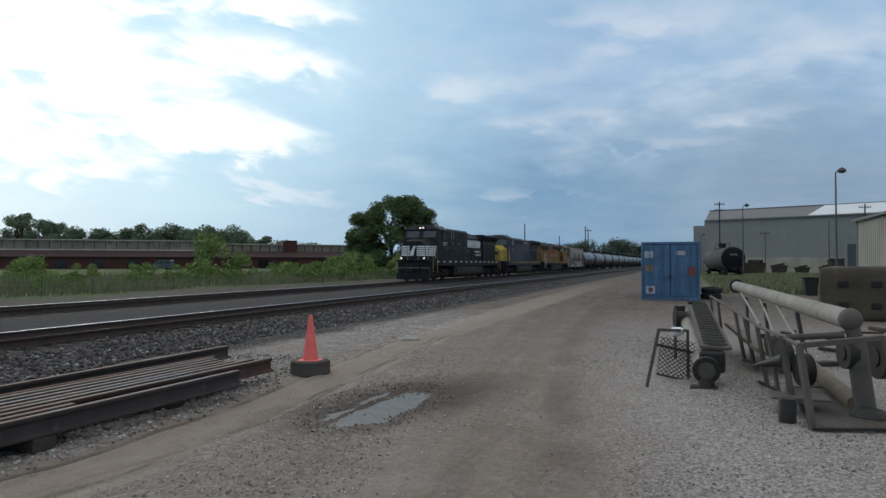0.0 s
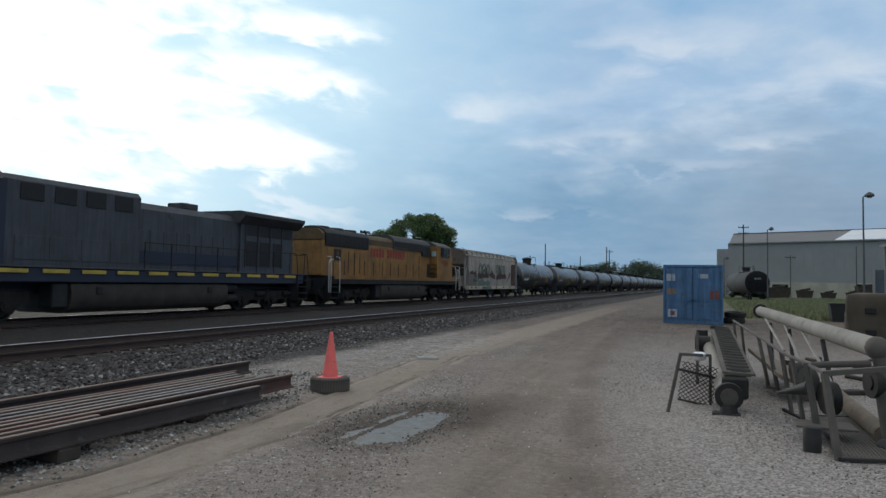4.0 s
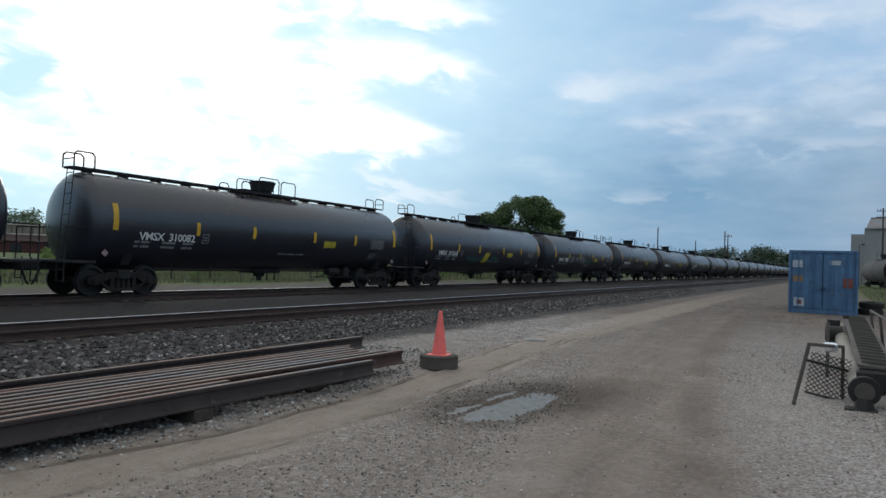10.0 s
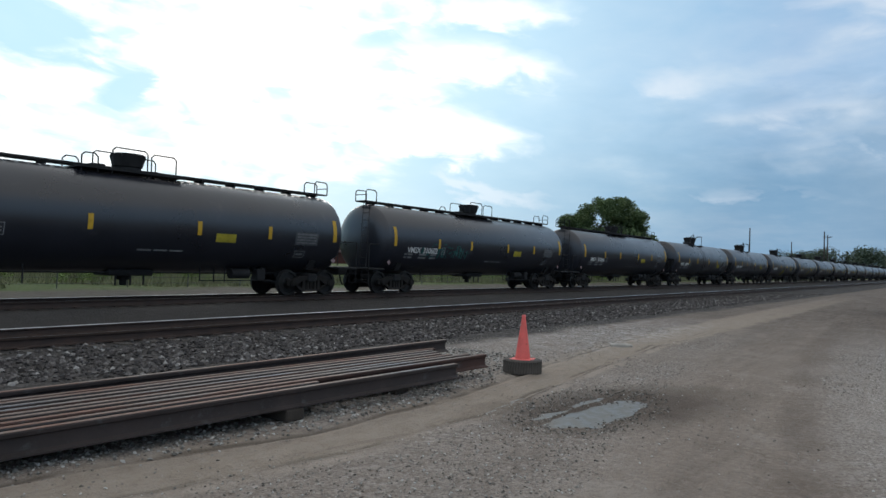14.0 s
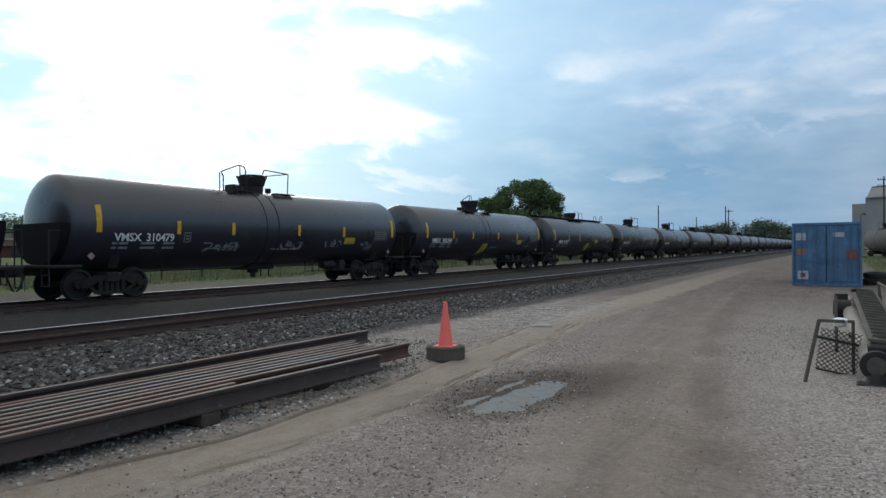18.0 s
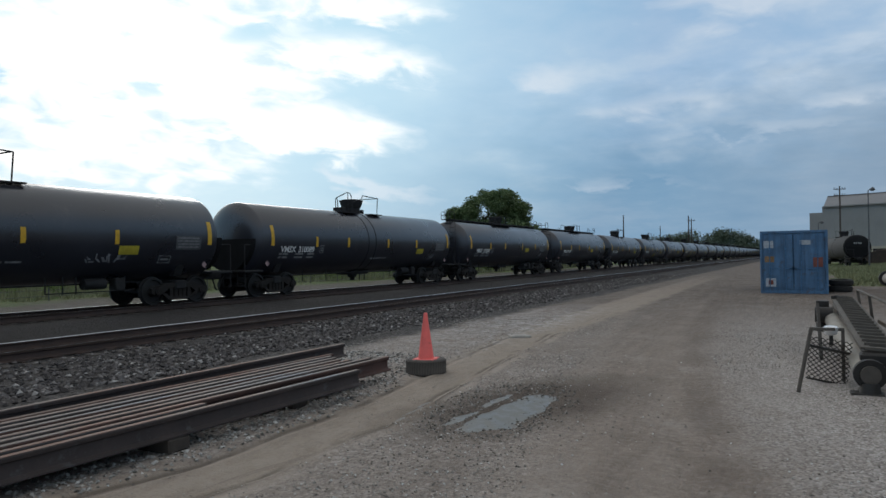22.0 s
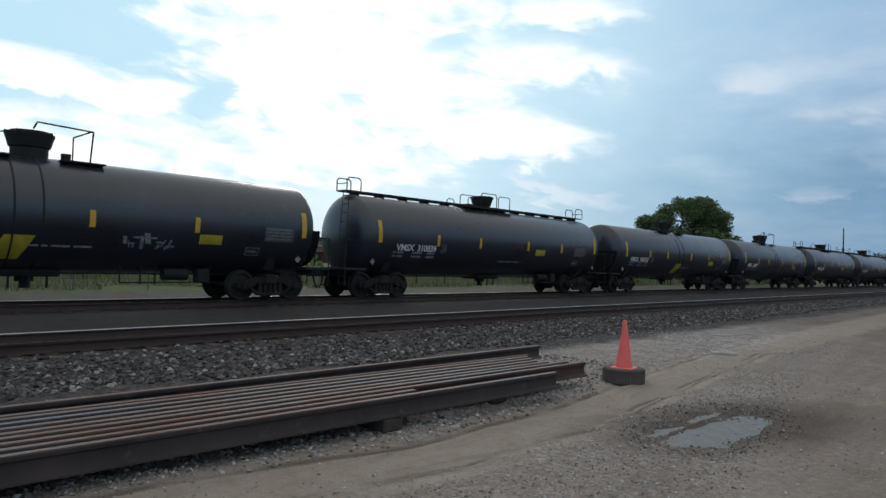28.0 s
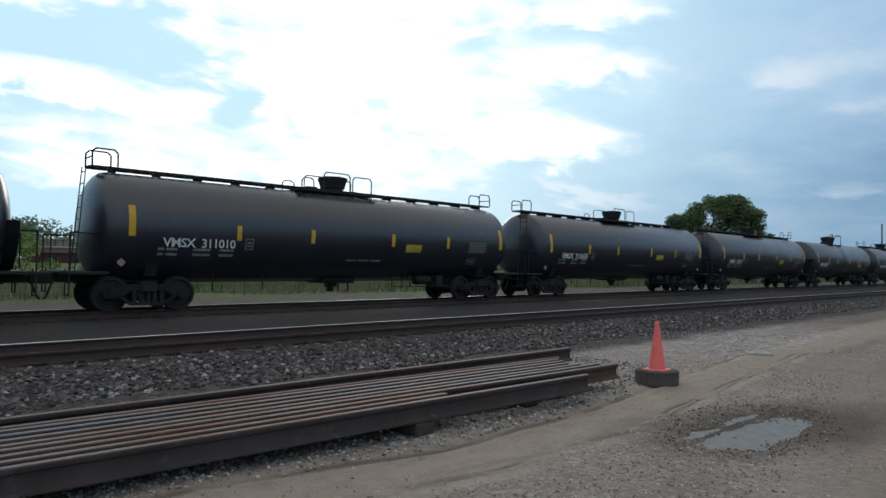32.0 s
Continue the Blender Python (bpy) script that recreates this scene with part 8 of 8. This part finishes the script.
def mesh_stand():
    """A loose frame with an expanded-metal panel."""
    g = thing("mesh_panel_frame", pose(0, 0, 0), "leaning steel frame with an expanded mesh panel", "steel frame")
    part("leg", beam((-0.51, 9.12, 0.0), (-0.36, 9.25, 0.75), 0.022, 0.012), dull_steel, g)
    part("top_bar", beam((-0.36, 9.25, 0.74), (0.0, 10.1, 0.66), 0.02, 0.02), dull_steel, g)
    part("cross_bar", beam((-0.40, 9.22, 0.55), (0.05, 9.9, 0.38), 0.016, 0.016), dark_steel, g)
    part("back_leg", beam((0.0, 10.1, 0.0), (0.0, 10.1, 0.66), 0.02, 0.02), dull_steel, g)
    p = part("mesh_panel", beam((-0.42, 9.86, 0.02), (0.02, 9.92, 0.02), 0.012, 0.012), dark_steel, g)
    foot = Matrix.Translation((-0.2, 9.88, 0.02))
    p.matrix_basis = foot @ pose(0, 0, 0, -14, 9, 4) @ foot.inverted()
    w, h, nx, nz = 0.40, 0.54, 6, 9
    for i in range(nx + 1):
        for s in (-1, 1):
            q = Shape()
            x = i * w / nx
            for k in range(nz):
                z = k * h / nz
                o = (w / nx / 2) * s * (1 if k % 2 else -1)
                q.cyl((x - o - 0.40, 9.88, z + 0.02), (x + o - 0.40, 9.88, z + h / nz + 0.02), 0.0052, 4)
            part("strand", q, dark_steel, p)
    part("lamp_can", Shape().lathe([(0, 0.02), (0.02, 0.07), (0.10, 0.085), (0.12, 0.06)], "Z", 14, (-0.14, 9.9, 0.60)), shiny_can, g, "shiny metal can")


def loading_platform():
    """The tipped loading platform: railings, grating floor, balance drums and the long pipe above it."""
    g = thing("loading_platform", pose(0, 0, 0), "dismantled steel loading platform with railings, grating and long pipe", "loading platform")
    a, b = Vector((1.62, 8.12, 1.02)), Vector((0.93, 14.6, 1.16))
    part("long_pipe", Shape().cyl(a, b, 0.108, 20, 0.095), pale_pipe, g, "long dusty white pipe")
    part("pipe_ball", Shape().lathe([(-0.12, 0.03), (-0.10, 0.07), (-0.055, 0.105), (0, 0.12), (0.055, 0.105), (0.10, 0.07), (0.12, 0.03)], "Z", 20, tuple(a)), dull_steel, g)
    part("pipe_flange", Shape().cyl(b, b + Vector((-0.005, 0.05, 0)), 0.14, 18), dark_steel, g)
    part("column", Shape().cyl((1.63, 8.12, 0.95), (1.66, 8.12, 0.84), 0.075, 14).cyl((1.66, 8.12, 0.84), (1.745, 8.08, 0.06), 0.10, 16), dull_steel, g)
    part("column_shoe", Shape().lathe([(0, 0.19), (0.05, 0.19), (0.10, 0.15), (0.13, 0.06)], "Z", 20, (1.76, 7.98, 0.0)), dark_steel, g)
    for x, y, z, r, n in ((1.60, 8.15, 0.66, 0.165, (1, 0.25, 0)), (2.0, 8.6, 0.58, 0.24, (1, 0.2, 0)), (1.27, 8.75, 0.38, 0.19, (1, 0.35, 0)), (1.10, 9.1, 0.47, 0.20, (1, 0.3, 0)), (1.05, 9.7, 0.52, 0.15, (1, 0.3, 0.2))):
        v = Vector(n).normalized() * 0.05
        c = Vector((x, y, z))
        part("balance_drum", Shape().cyl(c - v, c + v, r, 22).cyl(c - v * 1.3, c + v * 1.3, r * 0.45, 14), dark_steel, g)
    # near end frame
    bl, br = Vector((1.04, 7.45, 0.80)), Vector((1.80, 7.62, 0.89))
    part("end_rail", beam(bl, br, 0.026, 0.026), dull_steel, g)
    part("end_rail", Shape().cyl((1.0, 8.0, 0.82), (1.55, 8.1, 0.86), 0.035, 10), dull_steel, g)
    part("corner_post", beam((1.13, 7.30, 0.0), bl, 0.028, 0.028), dull_steel, g)
    part("corner_post", beam((1.95, 7.5, 0.3), br, 0.028, 0.028), dull_steel, g)
    part("middle_post", beam((1.06, 8.15, 0.16), (0.97, 8.2, 0.82), 0.028, 0.028), dull_steel, g)
    # left railing, seen along its length
    top = [(0.42, 14.0, 0.98), (0.70, 11.5, 0.87), (0.88, 9.5, 0.79), (0.99, 8.3, 0.80), (1.04, 7.45, 0.80)]
    part("top_rail", Shape().pipe(top, 0.022, 8), dull_steel, g)
    for t, bt in (((0.42, 14.0, 0.98), (0.47, 14.0, 0.5)), ((0.52, 13.1, 0.94), (0.58, 13.1, 0.35)), ((0.70, 11.5, 0.87), (0.82, 11.25, 0.13)), ((0.80, 11.0, 0.82), (0.92, 10.9, 0.14)), ((0.86, 9.7, 0.80), (0.97, 9.6, 0.02)), ((0.92, 9.1, 0.79), (1.02, 8.9, 0.05))):
        part("railing_post", beam(bt, t, 0.022, 0.022), dull_steel, g)
    part("bottom_rail", beam((0.80, 11.25, 0.13), (0.94, 10.9, 0.14), 0.02, 0.02), dull_steel, g)
    part("bottom_rail", beam((0.90, 9.9, 0.02), (1.04, 9.3, 0.02), 0.025, 0.02), dark_steel, g)
    for p, q in (((0.96, 13.8, 1.06), (1.06, 11.5, 0.66)), ((1.14, 12.3, 1.04), (1.20, 9.9, 0.40)), ((1.28, 11.3, 1.0), (1.49, 9.5, 0.28))):
        part("brace", Shape().cyl(p, q, 0.022, 8), bare_steel, g, "bright bare brace")
    for p, q in (((1.0, 13.2, 1.0), (1.02, 13.0, 0.3)), ((1.16, 11.8, 0.98), (1.22, 11.6, 0.2)), ((1.40, 10.2, 0.95), (1.52, 10.0, 0.1))):
        part("hanger", beam(q, p, 0.025, 0.02), dark_steel, g)
    part("swing_arm", Shape().cyl((1.06, 8.6, 0.50), (0.74, 9.0, 0.36), 0.085, 12, 0.012), dark_steel, g)
    part("foot_plate", Shape().box(0.84, 1.42, 7.95, 8.35, 0.16, 0.185, 0.008), dull_steel, g)
    part("foot_drum", Shape().lathe([(-0.02, 0.07), (0.0, 0.085), (0.22, 0.085), (0.24, 0.075)], "Z", 18, (0.95, 7.62, 0.0)), dark_steel, g)
    part("tan_pipe", Shape().cyl((1.70, 8.25, 0.10), (1.62, 10.6, 0.16), 0.10, 16), tan_pipe, g, "sun-bleached tan pipe")
    part("trough", Shape().prism([(-0.28, 0.30), (0.28, 0.10), (0.28, 0.14), (-0.28, 0.36)], 0, 2.6, "Y", m=pose(1.18, 10.6, 0.05, 3, 0, 6)), tan_pipe, g)
    # grating floor: bars both ways
    c0, c1, c2, c3 = Vector((1.14, 7.25, 0.03)), Vector((1.93, 7.5, 0.03)), Vector((1.80, 9.6, 0.05)), Vector((1.18, 9.3, 0.07))
    gr = part("grating_frame", beam(c0, c1, 0.015, 0.02), dark_steel, g)
    for p, q in ((c1, c2), (c2, c3), (c3, c0)):
        part("grating_edge", beam(p, q, 0.015, 0.02), dark_steel, gr)
    for k in range(1, 22):
        t = k / 22
        part("grating_bar", beam(c0.lerp(c1, t), c3.lerp(c2, t), 0.006, 0.012), dull_steel, gr)
    for k in range(1, 30):
        t = k / 30
        part("grating_bar", beam(c0.lerp(c3, t), c1.lerp(c2, t), 0.005, 0.008), dull_steel, gr)


folding_stair()
mesh_stand()
loading_platform()

# ---- plants ----
def leaf_material(name, a, b):
    m = bpy.data.materials.new(name)
    m.use_nodes = True
    nt = m.node_tree
    bs = nt.nodes["Principled BSDF"]
    g = add(nt, "ShaderNodeNewGeometry")
    co = add(nt, "ShaderNodeTexCoord")
    n = add(nt, "ShaderNodeTexNoise", Scale=0.6, Detail=3.0)
    nt.links.new(co.outputs["Object"], n.inputs["Vector"])
    f = maths(nt, "ADD", maths(nt, "MULTIPLY", g.outputs["Random Per Island"], 0.55), maths(nt, "MULTIPLY", n.outputs[0], 0.5))
    nt.links.new(mixc(nt, f, a, b), bs.inputs["Base Color"])
    bs.inputs["Roughness"].default_value = 0.65
    bs.inputs["Specular IOR Level"].default_value = 0.2
    bs.inputs["Subsurface Weight"].default_value = 0.0
    return m


tree_leaf = leaf_material("dark_green_leaves", (0.055, 0.09, 0.04), (0.17, 0.225, 0.095))
bush_leaf = leaf_material("fresh_green_leaves", (0.11, 0.17, 0.045), (0.27, 0.36, 0.11))
# far foliage: haze is put into these paler, greyer leaf colours
far_leaf = leaf_material("haze_lightened_leaves", (0.11, 0.15, 0.095), (0.22, 0.27, 0.17))
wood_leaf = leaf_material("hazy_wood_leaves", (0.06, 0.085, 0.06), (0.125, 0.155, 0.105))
grass_leaf = leaf_material("tall_grass_blades", (0.125, 0.138, 0.07), (0.255, 0.258, 0.14))
bark = material("grey_brown_bark", (0.07, 0.055, 0.042), 0.95, var=0.35, scale=3, fine=20, bump=0.6)


def leaves(lobes, n, size, rng, flat=0.0):
    """Leaf sprays thrown over the shells of overlapping lobes (centre, radii)."""
    vs, fs = [], []
    wts = [r[0] * r[2] for _, r in lobes]
    for (c, r) in rng.choices(lobes, wts, k=n):
        d = Vector((rng.gauss(0, 1), rng.gauss(0, 1), rng.gauss(0, 1))).normalized()
        q = rng.uniform(0.55, 1.06) if rng.random() < 0.8 else rng.uniform(0.2, 0.6)
        p = Vector((c[0] + d.x * r[0] * q, c[1] + d.y * r[1] * q, c[2] + d.z * r[2] * q))
        if p.z < 0.05:
            continue
        a = Vector((rng.gauss(0, 1), rng.gauss(0, 1), rng.gauss(0, 0.6))).normalized()
        b = a.cross(Vector((rng.gauss(0, 1), rng.gauss(0, 1), rng.gauss(0, 1)))).normalized()
        s = size * rng.uniform(0.5, 1.3)
        o = len(vs)
        vs += [p - a * s, p + b * s * 0.45 - a * s * 0.1, p + a * s, p - b * s * 0.5 + a * s * 0.15]
        fs.append((o, o + 1, o + 2, o + 3))
    return vs, fs


def leaf_mesh(name, lobes, n, size, seed, mat):
    rng = random.Random(seed)
    vs, fs = leaves(lobes, n, size, rng)
    me = bpy.data.meshes.new(name)
    me.from_pydata(vs, [], fs)
    me.materials.append(mat)
    return me


def lobes_for(w, h, base, rng, n=14, d=None):
    out = []
    for k in range(n):
        a, q = rng.uniform(0, 2 * math.pi), math.sqrt(rng.random()) * 0.62
        z = base + (h - base) * rng.uniform(0.18, 0.86)
        f = math.sin(math.pi * min(0.95, max(0.12, (z - base) / (h - base) * 0.85 + 0.15)))
        r = w * rng.uniform(0.14, 0.24)
        out.append(((math.cos(a) * q * w * 0.5 * f * 1.5, math.sin(a) * q * (d or w) * 0.5 * f * 1.5, min(z, h - r * 0.8)), (r, r, r * 0.8)))
    return out


def trunk_shape(h, r, rng, limbs=6):
    s = Shape()
    s.cyl((0, 0, -0.3), (0.1, 0, h * 0.3), r, 10, r * 0.75)
    s.cyl((0.1, 0, h * 0.3), (0.0, 0.2, h * 0.72), r * 0.75, 8, r * 0.25)
    for k in range(limbs):
        a = 2 * math.pi * k / limbs + rng.uniform(-.3, .3)
        z = h * rng.uniform(0.22, 0.45)
        m = Vector((math.cos(a) * h * 0.16, math.sin(a) * h * 0.16, z + h * 0.18))
        e = Vector((math.cos(a) * h * 0.34, math.sin(a) * h * 0.34, z + h * 0.33))
        s.cyl((0.05, 0, z), m, r * 0.4, 7, r * 0.28)
        s.cyl(m, e, r * 0.28, 6, r * 0.08)
    return s


def tree(x, y, w, h, base, n, size, seed, mat, label, lobes=16, group=""):
    rng = random.Random(seed)
    t = thing("tree", pose(x, y, 0, 0, 0, rng.uniform(0, 360)), label, "tree", group)
    part("trunk", trunk_shape(h, 0.05 * h ** 0.8, rng), bark, t)
    part("crown", leaf_mesh("crown", lobes_for(w, h, base, rng, lobes), n, size, seed + 1, mat), None, t)
    return t


def big_tree(x, y, turn):
    """Spreading crown of many clumps: low on one flank, high and steep on the other."""
    rng = random.Random(11)
    t = thing("tree", pose(x, y, 0, 0, 0, turn), "big dark green broadleaf tree beside the tracks", "tree")
    part("trunk", trunk_shape(11.0, 0.36, rng, 9), bark, t)
    lobes = []
    for k in range(120):
        u = rng.uniform(-5.6, 5.5)
        top = float(np.interp(u, [-5.8, -4.4, -2.6, -1.4, 0.2, 2.4, 4.2, 5.6], [7.4, 9.2, 9.6, 10.6, 11.5, 11.6, 11.2, 9.0]))
        r = rng.uniform(0.8, 1.75)
        z = top - r * 0.85 - (rng.random() ** 1.3) * (top - 2.6)
        lobes.append(((u * 1.06, rng.uniform(-1, 1) * math.sqrt(max(0.0, 1 - (u / 6.2) ** 2)) * 4.6, z * 1.09), (r, r, r * 0.72)))
    part("crown", leaf_mesh("crown", lobes, 70000, 0.18, 12, tree_leaf), None, t)


big_tree(-42.1, 91.5, 24)
tree(-46.5, 92, 7.0, 7.5, 0.3, 6000, 0.25, 12, tree_leaf, "smaller dark green tree beside the big one", 14)
tree(-36.2, 90, 6.0, 7.5, 0.3, 5000, 0.25, 13, tree_leaf, "smaller dark green tree beside the tracks", 14)

# shrubs on the strip beyond the tracks: a few shapes, each shrub a thing of its own
SHRUBS = []
for k in range(5):
    rng = random.Random(40 + k)
    SHRUBS.append(leaf_mesh("foliage", lobes_for(2.6, 2.3, 0.0, rng, 10), 1900, 0.085, 60 + k, bush_leaf))
STEMS = [trunk_shape(1.5, 0.05, random.Random(70 + k), 5).mesh("stems", bark, 40) for k in range(2)]


def shrub(x, y, size, k, turn):
    s = thing("shrub", pose(x, y, -0.05, 0, 0, turn), "bushy green shrub on the strip beyond the tracks", "shrub", "trackside shrubs")
    a = part("stems", STEMS[k % 2], None, s)
    b = part("foliage", SHRUBS[k % 5], None, s)
    for o in (a, b):
        o.scale = (size, size, size * (0.85 + 0.1 * (k % 4)))


rng = random.Random(21)
for x, y, size in ((-47.6, 36.5, 1.0), (-45.1, 39.8, 0.85), (-39.0, 47, 1.75), (-37.5, 49.5, 1.1), (-33.5, 55, 1.1), (-32.0, 58.5, 1.2), (-36, 54.5, 1.0), (-31.5, 50, 0.8), (-45, 45, 0.8), (-42, 43.5, 0.7),
                   (-37, 64, 1.3), (-35, 68, 1.4), (-38, 72, 1.6), (-34, 77, 1.4), (-33, 83, 1.5), (-36, 86, 1.6), (-30.5, 66, 0.9), (-44, 28, 1.0), (-40, 24, 0.9), (-42, 17, 1.2), (-38, 12, 0.9), (-45, 9, 1.3), (-41, 3, 1.0)):
    shrub(x, y, size, rng.randrange(20), rng.uniform(0, 360))
for k in range(64):
    y = rng.uniform(14, 86)
    shrub(rng.uniform(-39.5, -32.5), y, rng.uniform(0.28, 0.62), rng.randrange(20), rng.uniform(0, 360))
for k in range(34):
    y = rng.uniform(-10, 100)
    shrub(rng.uniform(-62, -40) , y, rng.uniform(0.5, 1.0), rng.randrange(20), rng.uniform(0, 360))

# tall grass, one mass
def grass_field(name, x0, x1, y0, y1, n, h, seed, label, blade=0.09):
    rng = random.Random(seed)
    vs, fs = [], []
    for k in range(n):
        x, y = rng.uniform(x0, x1), rng.uniform(y0, y1)
        g = 0.6 + 0.8 * noise.noise(Vector((x * 0.12, y * 0.12, 5)))
        if g < 0.25:
            continue
        hh = h * rng.uniform(0.5, 1.3) * g
        a = rng.uniform(0, math.pi)
        dx, dy = math.cos(a) * blade, math.sin(a) * blade
        lx, ly = rng.uniform(-.15, .15), rng.uniform(-.15, .15)
        o = len(vs)
        vs += [(x - dx, y - dy, -0.03), (x + dx, y + dy, -0.03), (x + lx + dx * 0.3, y + ly + dy * 0.3, hh), (x + lx - dx * 0.3, y + ly, hh * 0.92)]
        fs.append((o, o + 1, o + 2, o + 3))
    me = bpy.data.meshes.new(name)
    me.from_pydata(vs, [], fs)
    me.materials.append(grass_leaf)
    tagged(new(name, me), label, "grass", kind="stuff")


grass_field("tall_grass", -60, -30, -25, 110, 70000, 0.7, 5, "tall green weeds and grass beyond the tracks", 0.04)
grass_field("grass_plot", 1.6, 16, 38, 104, 34000, 0.42, 6, "green grass plot behind the container", 0.05)

# distant woods
SKYLINE = ((-318, 20.4), (-312, 27.0), (-300, 28.3), (-286, 23.4), (-272, 22), (-253, 18), (-241, 18.3), (-228, 20), (-215, 21), (-200, 16.3), (-191, 19), (-175, 17.7), (-164, 12.6), (-158, 13.7), (-152, 10.6))
rng = random.Random(55)
for k in range(19):
    x = -320 + k * 9.2 + rng.uniform(-1.5, 1.5)
    h = next(b + (d - b) * (x - a) / (c - a) for (a, b), (c, d) in zip(SKYLINE, SKYLINE[1:]) if x <= c)
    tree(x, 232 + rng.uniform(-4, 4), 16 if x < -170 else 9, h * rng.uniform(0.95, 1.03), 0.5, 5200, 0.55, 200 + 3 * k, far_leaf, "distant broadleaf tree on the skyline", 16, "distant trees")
for k in range(15):
    x = -322 + k * 12.0 + rng.uniform(-3, 3)
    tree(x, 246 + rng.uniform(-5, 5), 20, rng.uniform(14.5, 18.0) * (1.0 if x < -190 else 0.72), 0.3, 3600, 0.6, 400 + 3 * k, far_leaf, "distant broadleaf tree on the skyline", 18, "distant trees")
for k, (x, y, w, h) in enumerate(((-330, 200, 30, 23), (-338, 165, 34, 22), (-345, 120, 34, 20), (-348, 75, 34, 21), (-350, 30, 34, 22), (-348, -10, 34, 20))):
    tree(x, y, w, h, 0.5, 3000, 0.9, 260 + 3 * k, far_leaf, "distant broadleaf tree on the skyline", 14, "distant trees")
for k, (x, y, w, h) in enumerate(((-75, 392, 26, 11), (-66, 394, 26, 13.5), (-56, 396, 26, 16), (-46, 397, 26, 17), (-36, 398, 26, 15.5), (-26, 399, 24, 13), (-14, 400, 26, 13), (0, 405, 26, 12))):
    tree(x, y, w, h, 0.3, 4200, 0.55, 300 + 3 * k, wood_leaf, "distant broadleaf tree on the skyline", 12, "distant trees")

# ---- long brick works behind the strip ----
def brick_works():
    brick = material("dark_red_brick", (0.075, 0.025, 0.021), 0.9, var=0.25, scale=0.6, fine=6, bump=0.1)
    pale = material("grimy_white_clerestory", (0.25, 0.22, 0.17), 0.85, var=0.35, scale=0.25, fine=3, bump=0.05, stain=0.3, stain_colour=(0.10, 0.07, 0.05))
    edge = material("pale_roof_edge", (0.46, 0.41, 0.34), 0.7, var=0.2, scale=0.5, fine=4)
    roofm = material("brown_low_roof", (0.05, 0.026, 0.024), 0.85, var=0.25, scale=0.4, fine=4)
    dark = glass("works_opening_shade", (0.015, 0.015, 0.016))
    p0, p1 = Vector((-181.9, 132.5, 0)), Vector((-105.8, 198.6, 0))
    d = (p1 - p0).normalized()
    ang = math.degrees(math.atan2(d.y, d.x))
    b = thing("brick_works", pose(p0.x, p0.y, 0, 0, 0, ang), "long low dark red brick works with a pale clerestory", "industrial building")
    L = (p1 - p0).length
    part("wall", Shape().box(-120, L + 10, 0, 30, -0.5, 3.4), brick, b)
    part("lean_to_roof", Shape().prism([(-0.6, 3.4), (6, 5.3), (6, 5.5), (-0.6, 3.6)], -120, L + 10, "X"), roofm, b)
    part("roof_edge", Shape().box(-120, 57, 5.9, 6.1, 5.5, 5.9), edge, b, "pale roof edge")
    part("clerestory", Shape().box(-120, 55.5, 6.2, 24, 5.4, 8.5), pale, b, "grimy white clerestory wall")
    part("clerestory", Shape().box(58, L + 10, 6.2, 24, 5.2, 7.7), pale, b, "grimy white clerestory wall")
    part("roof", Shape().box(-120.5, 56, 5.7, 24.5, 8.5, 8.8), edge, b)
    part("roof", Shape().box(57.5, L + 10, 5.7, 24.5, 7.7, 7.95), edge, b)
    for x0, x1, z1 in ((54.6, 58.2, 8.9), (79, 83.5, 9.2)):
        part("brick_pier", Shape().box(x0, x1, 5.2, 12, 3, z1), brick, b)
    for k in range(58):
        x = -118 + k * 3
        part("window_mullion", Shape().box(x, x + 0.16, 6.05, 6.2, 5.9, 8.4), roofm, b)
    for k in range(14):
        x = 60 + k * 2.9
        part("window_mullion", Shape().box(x, x + 0.3, 6.05, 6.2, 5.6, 7.6), roofm, b)
    # the wall is unbroken: dark sheets on it stand for shaded doorways
    for k in range(22):
        x = -110 + k * 9.5
        part("doorway", Shape().box(x, x + 3.2, -0.12, 0.0, -0.2, 2.7), dark, b)
        part("lamp_bracket", Shape().box(x + 4.5, x + 4.7, 5.6, 5.9, 4.2, 5.4), edge, b)


brick_works()

# ---- movement ----
def run(t):
    """Metres that the train has covered since the start."""
    knots = ((0, 0), (5, 0.0), (9, 0.3), (13, 0.8), (17, 1.05), (23, 1.05), (26, 0.75), (29, 0.2), (32, 0.05))
    for (t0, a), (t1, b) in zip(knots, knots[1:]):
        if t <= t1:
            return 15.25 * t + 0.0075 * t * t + a + (b - a) * (t - t0) / (t1 - t0)


def motions():
    times = (0, 2.5, 5, 7, 9, 11, 13, 15, 17, 20, 23, 24.5, 26, 27.5, 29, 30.5, 32)
    for car, y in TRAIN:
        walk(car, [(t, pose(TRACK_2, y - run(t), RAIL_2)) for t in times])


motions()
